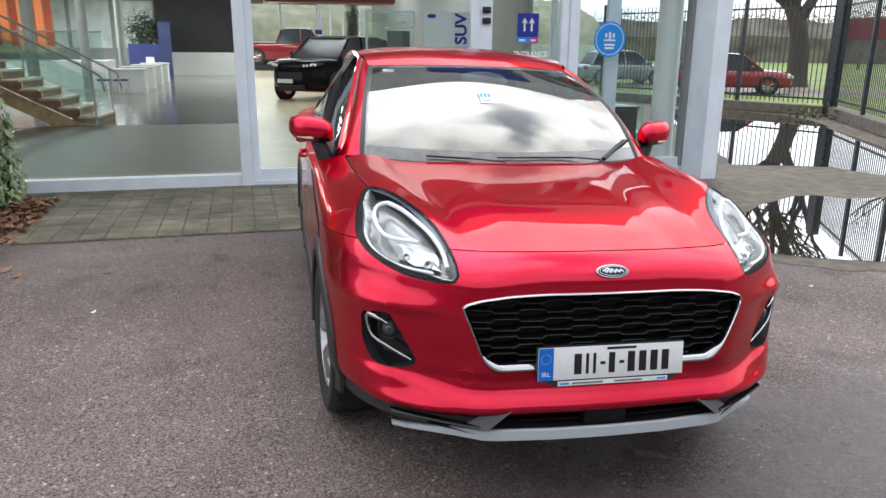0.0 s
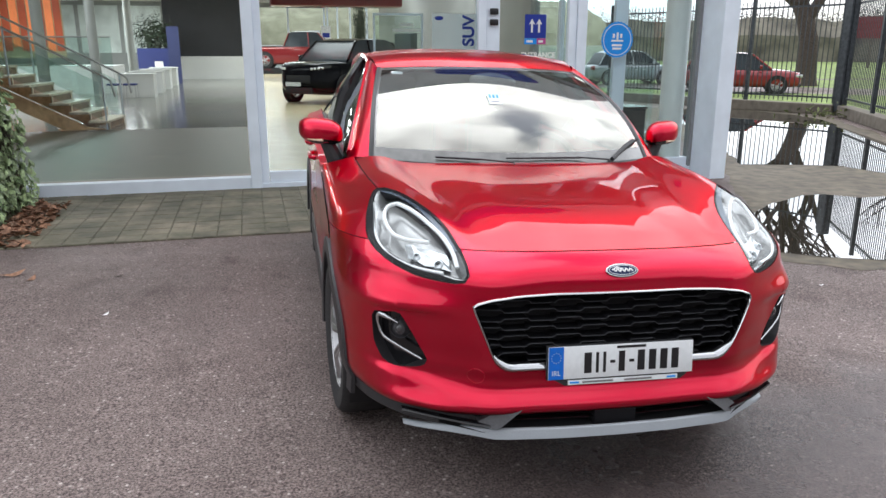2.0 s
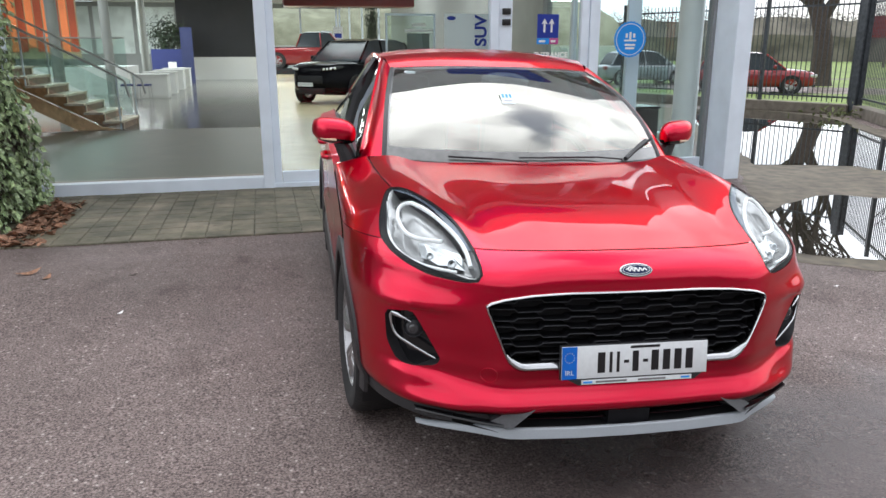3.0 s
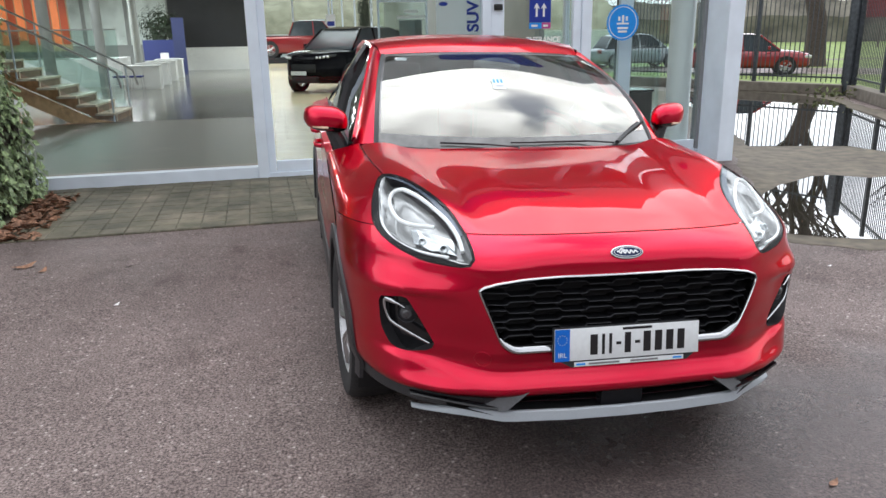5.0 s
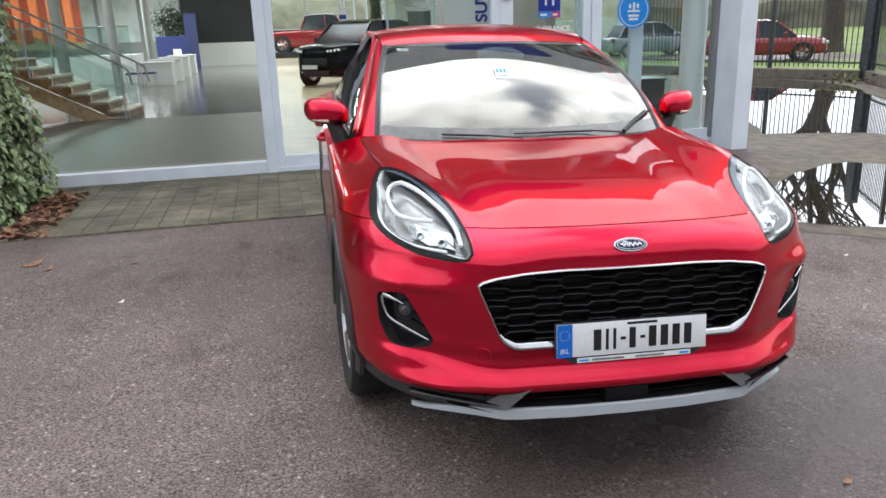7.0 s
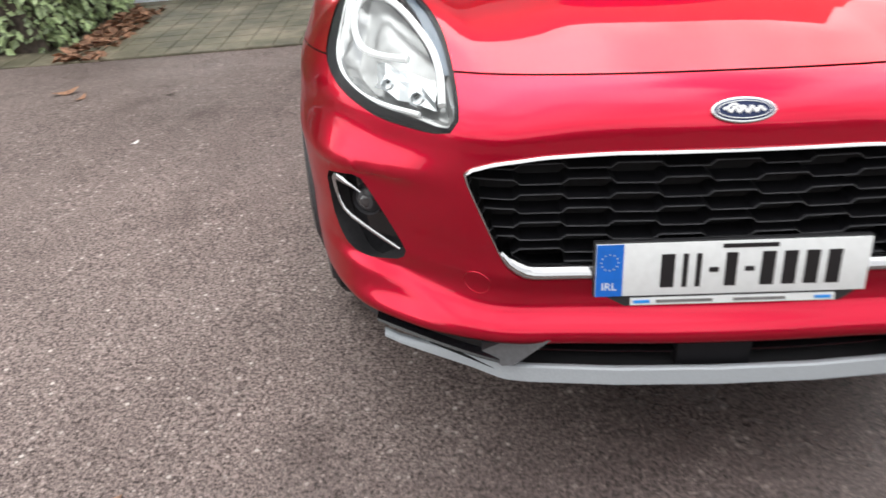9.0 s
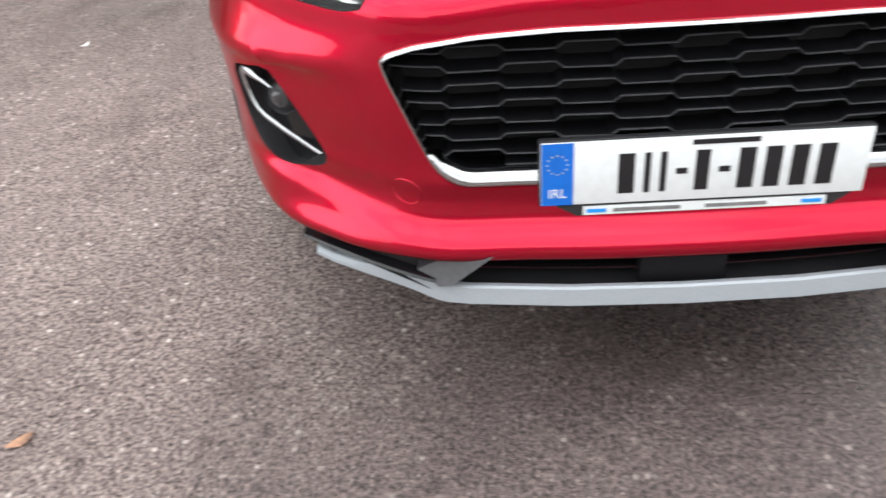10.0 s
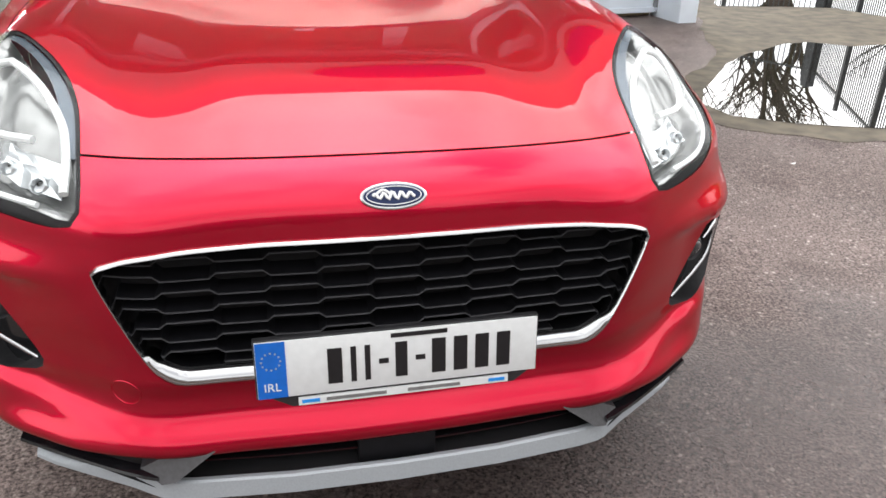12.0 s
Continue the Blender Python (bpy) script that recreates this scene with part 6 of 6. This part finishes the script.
            sweep(bm, [[Vector((s * (p := flank(y, t)).x, p.y, p.z)) for t in np.linspace(0, 1, 16)]
                       + [(s * (0.916 - 0.112 * float(smooth01((y - 1.45) / 0.25)) - 0.004 * k), y, float(np.interp(y, ey, ez)) + 0.012 * k) for k in (1, 2)] * (y > 1.46)
                       for y in ys], closed_ring=False)
            bmesh.ops.recalc_face_normals(bm, faces=bm.faces)
            ob = part(name if "wing" not in name else "wing_flank", cut_arch(bm), "paint", root, sharp=50)
            if "door" in name:
                h = bmesh.new()
                yh = y1 - 0.22
                tube(h, [(s * 0.915, yh - 0.10, 0.90), (s * 0.945, yh - 0.07, 0.902), (s * 0.948, yh, 0.904), (s * 0.945, yh + 0.07, 0.905), (s * 0.915, yh + 0.10, 0.905)], 0.013, 8)
                part("door_handle", h, "paint", ob)
        bm = bmesh.new()
        sweep(bm, [[(s * 0.885, y, 0.42), (s * 0.920, y, 0.40), (s * 0.924, y, 0.30), (s * 0.86, y, 0.24), (s * 0.70, y, 0.23)] for y in np.linspace(1.21, 3.06, 12)], closed_ring=False)
        bmesh.ops.recalc_face_normals(bm, faces=bm.faces)
        part("sill_cladding", bm, "black_plastic", root, "black plastic sill cladding")
    part("underbody", boxed(-0.70, 0.70, 0.45, 3.95, 0.21, 0.34), "void", root)
    for name, z0, z1, mt, lab in (("rear_bumper", 0.26, 0.60, "black_plastic", "black plastic rear bumper"), ("tailgate", 0.604, 0.99, "paint", ""), ("rear_window", 0.994, 1.42, "gloss_black", "dark rear window")):
        bm = bmesh.new()
        sweep(bm, [[(x * (1 - 0.36 * float(smooth01((z - 0.95) / 0.47))), 4.10 + 0.07 * (1 - (x / 0.8) ** 2) - 0.35 * float(smooth01((z - 1.0) / 0.42)), z) for z in np.linspace(z0, z1, 7)] for x in np.linspace(-0.80, 0.80, 13)], closed_ring=False)
        part(name, bm, mt, root, lab)

    # windscreen, pillars, roof, side windows
    def base(q):
        return Vector((0.705 * q, 1.120 + 0.17 * q * q, 1.012 + 0.012 * q * q))

    def head(q):
        return Vector((0.575 * q, 1.86 + 0.20 * q * q, 1.440 - 0.022 * q * q))

    def screen(q, t):
        p = base(q).lerp(head(q), t)
        b = 4 * t * (1 - t) * (1 + 0.35 * (1 - 2 * t)) * 0.068
        return p + Vector((0.02 * q * 4 * t * (1 - t) * 0.5, -0.5 * b, 0.85 * b))
    fl = bmesh.new()
    qs = sorted(list(np.linspace(-1, 1, 33)) + [-0.955, 0.955])
    tl = sorted(list(np.linspace(0, 1, 19)) + [0.075, 0.955])
    sweep(fl, [[(q, t, 0) for t in tl] for q in qs], closed_ring=False)

    def clear_part(q, t):
        return abs(q) < 0.955 and 0.075 < t < 0.955
    for name, ok, mt, lab in (("windscreen", True, "windscreen", "reflective laminated windscreen"), ("windscreen_border", False, "frit", "black printed glass border")):
        bm = only(fl, lambda q, t: clear_part(q, t) == ok)
        for w in bm.verts:
            w.co = screen(w.co.x, w.co.y)
        ob = part(name, bm, mt, root, lab)
        if ok:
            ob.visible_shadow = False
    fl.free()
    roof_y, roof_z, roof_w = [1.86, 1.95, 2.1, 2.4, 2.8, 3.3, 3.7, 3.95], [1.440, 1.482, 1.515, 1.533, 1.535, 1.510, 1.460, 1.40], [0.575, 0.585, 0.60, 0.612, 0.61, 0.59, 0.55, 0.52]

    def roof(q, r):
        y0 = 1.86 + 0.20 * q * q
        yc = 1.86 + (3.95 - 1.86) * r
        y = y0 + (3.95 - y0) * r
        return Vector((float(np.interp(yc, roof_y, roof_w)) * q, y, float(np.interp(yc, roof_y, roof_z)) - (0.022 + 0.03 * min(1, 4 * r)) * abs(q) ** 2.6))
    bm = bmesh.new()
    sweep(bm, [[roof(q, r) for r in np.linspace(0, 1, 44)] for q in np.linspace(-1, 1, 25)], closed_ring=False)
    bmesh.ops.recalc_face_normals(bm, faces=bm.faces)
    part("roof", bm, "paint", root, sharp=60)
    for s in (-1, 1):
        bm = bmesh.new()
        rings = []
        for t in np.linspace(0, 1, 16):
            p = screen(s, t)
            q = Vector((s * (0.800 - 0.205 * t), 1.40 + 0.84 * t, 0.985 + 0.475 * t + 0.04 * 4 * t * (1 - t) * 0.5))
            m = p.lerp(q, 0.45) + Vector((s * 0.012, -0.005, 0.016))
            rings.append([p + Vector((0, 0.002, -0.002)), p.lerp(m, 0.5) + Vector((s * .002, 0, .004)), m, q, q + Vector((-s * 0.03, 0.0, -0.02))])
        sweep(bm, rings, closed_ring=False)
        part("pillar", bm, "paint", root, sharp=60)
        bm = bmesh.new()
        sweep(bm, [[screen(s, t) + Vector((0, -0.004, 0.004)), screen(s * 0.985, t) + Vector((0, -0.004, 0.006)), screen(s * 0.97, t) + Vector((0, -.002, 0.003))] for t in np.linspace(0, 1, 16)], closed_ring=False)
        part("seal", bm, "black_plastic", root)
        # window glass down the side, with its roof rail
        bm = bmesh.new()
        rail = []
        rings = []
        for t in np.linspace(0, 1, 22):
            y = 1.46 + 2.2 * t
            top_z = float(np.interp(y, [1.46, 2.26, 2.8, 3.3, 3.66], [1.02, 1.455, 1.475, 1.44, 1.30]))
            top_x = float(np.interp(y, [1.46, 2.26, 2.8, 3.66], [0.775, 0.592, 0.592, 0.58]))
            bot = Vector((s * 0.800, y, float(np.interp(y, ey, ez)) + 0.022))
            top = Vector((s * top_x, y, max(top_z, bot.z + 0.005)))
            mid = bot.lerp(top, 0.5) + Vector((s * 0.025, 0, 0.01))
            rings.append([bot, mid, top])
            rail.append(top)
        sweep(bm, rings, closed_ring=False)
        part("side_window", bm, "side_glass", root, "dark tinted side window")
        part("roof_rail", tubed([p + Vector((0, 0, 0.004)) for p in rail], 0.020, 8), "paint", root)
        part("window_seal", tubed([r[0] for r in rings], 0.010, 6), "black_plastic", root)
        part("door_post", tubed([(s * 0.803, 2.47, 0.99), (s * 0.735, 2.50, 1.25), (s * 0.598, 2.56, 1.46)], 0.030, 6), "gloss_black", root)
        # door mirror
        mr = thing_part("door_mirror", root)
        bm = bmesh.new()
        bmesh.ops.create_uvsphere(bm, u_segments=28, v_segments=18, radius=1)
        for w in bm.verts:
            x, y, z = w.co
            w.co = (s * 0.912 + 0.106 * math.copysign(abs(x) ** 0.75, x), 1.56 + (0.085 if y < 0 else 0.03) * math.copysign(abs(y) ** 0.9, y) + 0.040 * s * x, 1.115 + (0.070 if z > 0 else 0.058) * math.copysign(abs(z) ** 0.72, z) + 0.012 * x * s)
        low = bm.copy()
        bmesh.ops.delete(bm, geom=[f for f in bm.faces if f.calc_center_median().z < 1.083], context="FACES")
        bmesh.ops.delete(low, geom=[f for f in low.faces if f.calc_center_median().z >= 1.083], context="FACES")
        part("housing", bm, "paint", mr)
        part("lower_shell", low, "gloss_black", mr, "gloss black lower mirror shell")
        part("indicator", tubed([(s * 0.905, 1.474, 1.083), (s * 0.945, 1.496, 1.084), (s * 0.975, 1.524, 1.086)], 0.006, 8), "lamp_amber", mr, "pale indicator strip")
        bm = bmesh.new()
        tube(bm, [(s * 0.885, 1.55, 1.07), (s * 0.86, 1.545, 1.02), (s * 0.835, 1.545, 0.955)], 0.032, 10, 0.045)
        part("arm", bm, "black_plastic", mr, "black plastic mirror arm")
        bm = bmesh.new()
        bmesh.ops.create_circle(bm, cap_ends=True, segments=24, radius=1, matrix=Matrix.Translation((s * 0.912, 1.592, 1.115)) @ pose(0, 0, 0, 0, 0, s * 21) @ pose(0, 0, 0, -90, 0, 0) @ Matrix.Diagonal((0.085, 0.05, 1, 1)))
        part("mirror_glass", bm, "mirror", mr)

    # scuttle and wipers
    bm = bmesh.new()
    sweep(bm, [[base(q) + Vector((0, -0.075, -0.035)), base(q) + Vector((0, -0.03, -0.018)), base(q) + Vector((0, 0.012, 0.004))] for q in np.linspace(-1.04, 1.04, 21)], closed_ring=False)
    part("scuttle", bm, "black_plastic", root, "black plastic scuttle panel")
    for pts in ([(0.62, 0.004), (0.42, 0.024), (0.05, 0.030), (-0.12, 0.030)], [(-0.08, 0.004), (-0.30, 0.018), (-0.58, 0.022)]):
        w = thing_part("wiper", root)
        line = [screen(q, t) + Vector((0, -0.010, 0.010)) for q, t in pts]
        part("blade", tubed(line[1:], 0.0038, 6), "rubber", w)
        part("wiper_arm", tubed([line[0] + Vector((0, -0.03, -0.004)), line[0] + Vector((0, -0.02, 0.004)), line[1] + Vector((0, -0.003, 0.003)), line[2] + Vector((0, -0.002, 0.002))], 0.0042, 6), "black_plastic", w)
    w = thing_part("wiper", root)
    part("blade", tubed([screen(0.70, 0.02) + Vector((0, -0.01, 0.012)), screen(0.96, 0.115) + Vector((0, -0.01, 0.014))], 0.007, 6), "rubber", w)
    part("wiper_arm", tubed([screen(0.66, 0.005) + Vector((0, -0.02, 0.012)), screen(0.80, 0.06) + Vector((0, -0.012, 0.020)), screen(0.90, 0.10) + Vector((0, -0.01, 0.018))], 0.011, 6), "black_plastic", w)

    # badge
    bc, n0 = skin(0, 0.520), (skin(0.01, 0.520) - skin(-0.01, 0.520)).cross(skin(0, 0.53) - skin(0, 0.51)).normalized()
    up = (skin(0, 0.53) - skin(0, 0.51)).normalized()
    fm = Matrix.Translation(bc) @ Matrix((Vector((1, 0, 0)), up, n0)).transposed().to_4x4()
    bd = thing_part("badge", root)
    for name, rx, ry, h0, h1, mt in (("badge_rim", 0.0575, 0.0245, 0.0, 0.006, "chrome"), ("badge_face", 0.0530, 0.0205, 0.004, 0.0072, "badge_blue")):
        bm = bmesh.new()
        rings = []
        for j in range(48):
            c, q = math.cos(2 * math.pi * j / 48), math.sin(2 * math.pi * j / 48)
            rings.append([(rx * c, ry * q, h0), (rx * c, ry * q, h1 - 0.0015), ((rx - 0.002) * c, (ry - 0.002) * q, h1), (0, 0, h1 + 0.0006)])
        sweep(bm, rings, closed_path=True, closed_ring=False)
        bmesh.ops.remove_doubles(bm, verts=bm.verts, dist=1e-5)
        bmesh.ops.recalc_face_normals(bm, faces=bm.faces)
        bmesh.ops.transform(bm, matrix=fm, verts=bm.verts)
        part(name, bm, mt, bd)
    mark = [(-0.036 + 0.0030 * k, 0.0075 * math.sin(k * 1.25) * (1 - abs(k - 12) / 22)) for k in range(25)]
    part("badge_mark", tubed([fm @ Vector((x, y, 0.0082)) for x, y in mark], 0.0028, 6), "lamp_white", bd)
    part("badge_mark", tubed([fm @ Vector((x, 0.0105 - 60 * (x + 0.018) ** 2, 0.0082)) for x in np.linspace(-0.030, -0.006, 8)], 0.0022, 6), "lamp_white", bd)
    part("badge_line", tubed([fm @ Vector((0.0470 * math.cos(a), 0.0162 * math.sin(a), 0.0080)) for a in np.linspace(0, 2 * math.pi, 49)], 0.0008, 5), "lamp_white", bd)

    # plate and its holder
    pl = thing_part("number_plate", root)
    pm = pose(0.008, -0.024, 0.5275, -7, 0, 0)
    bm = boxed(-0.263, 0.263, 0.004, 0.020, -0.0585, 0.0585, bevel=0.003, m=pm)
    prism_m = bmesh.new()
    prism(prism_m, [(-0.235, -0.0590), (0.245, -0.0590), (0.218, -0.0785), (-0.200, -0.0785)], "y", 0.0045, 0.016)
    bmesh.ops.transform(prism_m, matrix=pm, verts=prism_m.verts)
    part("flange", prism_m, "black_plastic", pl, smooth=False)
    part("holder", bm, "black_plastic", pl, "black plastic plate holder")
    part("sheet", boxed(-0.26, 0.26, 0.0, 0.004, -0.0555, 0.0555, bevel=0.0015, m=pm), "plate_white", pl)
    part("blue_band", boxed(-0.2592, -0.2075, -0.001, 0.001, -0.0547, 0.0547, m=pm), "plate_blue", pl, "blue country band")
    x = -0.135
    for w in (0.026, 0.010, 0.010, -0.018, 0.022, -0.018, 0.026, 0.026, 0.026, 0.026):
        if w > 0:
            part("bar", boxed(x, x + w, -0.001, 0.001, -0.038, 0.032, m=pm), "ink", pl)
            x += w + 0.0155
        else:
            part("bar", boxed(x, x - w, -0.001, 0.001, -0.008, 0.002, m=pm), "ink", pl)
            x += -w + 0.0125
    part("bar", boxed(-0.02, 0.085, -0.001, 0.001, 0.0415, 0.0500, m=pm), "ink", pl)
    words("country_letters", "IRL", 0.023, "plate_white", pl, pm @ pose(-0.2335, -0.0012, -0.034, 90, 0, 0), 0.0004)
    for j in range(12):
        t = 2 * math.pi * j / 12
        part("star", boxed(-0.2335 + 0.0165 * math.cos(t) - 0.0016, -0.2335 + 0.0165 * math.cos(t) + 0.0016, -0.0014, 0, 0.018 + 0.0165 * math.sin(t) - 0.0016, 0.018 + 0.0165 * math.sin(t) + 0.0016, m=pm), "lamp_silver", pl)
    part("strip", boxed(-0.190, 0.205, 0.0, 0.004, -0.0755, -0.0605, m=pm), "plate_white", pl, "white strip below the plate")
    for x0, x1, mt in ((-0.184, -0.152, "sign_cyan"), (0.166, 0.198, "sign_cyan"), (-0.14, -0.03, "lamp_grey"), (0.01, 0.11, "lamp_grey")):
        part("strip_bar", boxed(x0, x1, -0.001, 0.001, -0.0712, -0.0648, m=pm), mt, pl)

    # cabin
    bm = boxed(-0.70, 0.70, 1.42, 1.80, 0.78, 0.985, bevel=0.05)
    part("dashboard", bm, "cabin", root)
    for s in (-1, 1):
        st = thing_part("seat", root)
        part("cushion", boxed(s * 0.37 - 0.26, s * 0.37 + 0.26, 2.05, 2.55, 0.50, 0.66, bevel=0.05), "cabin", st)
        part("backrest", boxed(s * 0.37 - 0.25, s * 0.37 + 0.25, 2.55, 2.70, 0.60, 1.18, bevel=0.05, m=Matrix.Translation((0, 0.1, 0))), "cabin", st)
        part("headrest", boxed(s * 0.37 - 0.13, s * 0.37 + 0.13, 2.68, 2.78, 1.20, 1.36, bevel=0.04), "cabin", st)
    bm = bmesh.new()
    bmesh.ops.create_cone(bm, segments=28, radius1=0.185, radius2=0.185, depth=0.03, cap_ends=False, matrix=pose(0.37, 1.86, 0.92, 65, 0, 0))
    bmesh.ops.solidify(bm, geom=bm.faces, thickness=0.028)
    part("steering_wheel", bm, "cabin", root)
    bm = bmesh.new()
    sweep(bm, [[roof(q, r) + Vector((0, 0.03, -0.03)) for r in np.linspace(0, 0.95, 8)] for q in np.linspace(-0.95, 0.95, 7)], closed_ring=False)
    part("headliner", bm, "headliner", root)
    part("cabin_floor", boxed(-0.78, 0.78, 1.30, 3.9, 0.40, 0.46), "cabin", root)
    bm = boxed(-0.125, 0.125, -0.014, 0.014, -0.036, 0.036, bevel=0.012, m=pose(0.02, 1.80, 1.335, -12, 0, 0))
    part("rear_view_mirror", bm, "gloss_black", root)
    bm = bmesh.new()
    bmesh.ops.create_uvsphere(bm, u_segments=18, v_segments=10, radius=1, matrix=Matrix.Translation((0.01, 1.765, 1.372)) @ pose(0, 0, 0, 32, 0, 0) @ Matrix.Diagonal((0.13, 0.08, 0.02, 1)))
    part("camera_pod", bm, "gloss_black", root)
    p = screen(-0.09, 0.52)
    tag_m = Matrix.Translation(p + Vector((0, -0.0016, 0.0028))) @ pose(0, 0, 0, -60, 0, 0)
    tag = part("windscreen_tag", boxed(-0.033, 0.033, -0.0006, 0.0, -0.050, 0.050, m=tag_m), "tag_blue", root, "small pale blue and white tag on the glass")
    for x in (-0.019, 0.0, 0.019):
        part("tag_bar", boxed(x - 0.006, x + 0.006, -0.0012, -0.0007, 0.002, 0.034, m=tag_m), "sign_cyan", tag)
    part("tag_bar", boxed(-0.022, 0.022, -0.0012, -0.0007, -0.030, -0.022, m=tag_m), "lamp_grey", tag)
    p = screen(-0.82, 0.91)
    part("sticker", boxed(-0.03, 0.03, -0.002, 0.0, -0.012, 0.012, m=Matrix.Translation(p + Vector((0, 0.006, -0.006))) @ pose(0, 0, 0, -56, 0, 0)), "plate_white", root)

    # wheels
    for cy, cz in ARCHES:
        for s in (-1, 1):
            build_wheel(root, pose(s * 0.797, cy, 0.334, 0, 0, 3.5 if cy < 1 else 0) @ Matrix.Diagonal((s, 1, 1, 1)), 0.334, 0.215)


car = thing("car", "glossy metallic red small crossover car parked on asphalt", "car", pose(-0.020, 0, 0, 0, 1.58, 1.91))
build_car(car)


# ---- block paving along the glass front ----
paving = thing("pavement", "weathered grey-brown block paving with mossy joints", "paving", FACADE, kind="structure")
part("bed", boxed(-9.0, 3.4, -2.24, -0.05, -0.05, 0.008), "joint", paving, smooth=False)
bm = bmesh.new()
box(bm, -0.0962, 0.0962, -0.0985, 0.0985, -0.02, 0.0165)
bmesh.ops.bevel(bm, geom=[e for e in bm.edges if e.calc_length() > 0.1 and all(v.co.z > 0 for v in e.verts)], offset=0.006, segments=1, affect="EDGES")
brick_mesh = bpy.data.meshes.new("paver")
bm.to_mesh(brick_mesh)
bm.free()
brick_mesh.materials.append(M["paver"])
rng = random.Random(21)
rest, made = [], 0
for row in range(11):
    for col in range(72):
        u = -9.0 + 0.1 + 0.2 * col
        n = -0.16 - 0.2 * row
        m = Matrix.Translation((u, n, rng.uniform(-0.0025, 0.001))) @ Euler((rng.gauss(0, 0.008), rng.gauss(0, 0.008), rng.gauss(0, 0.012))).to_matrix().to_4x4()
        if -2.35 < u < 2.6 and made < 300:
            o = new("paver", brick_mesh)
            o.parent, o.matrix_basis = paving, m
            made += 1
        elif u < 3.3:
            rest.append(m)
verts, faces = [], []
for m in rest:
    k = len(verts)
    verts += [tuple(m @ v.co) for v in brick_mesh.vertices]
    faces += [tuple(k + i for i in p.vertices) for p in brick_mesh.polygons]
me = bpy.data.meshes.new("paver_field")
me.from_pydata(verts, [], faces)
me.materials.append(M["paver"])
ob = new("paver_field", me)
ob.parent = paving
ob["kind"] = "stuff"
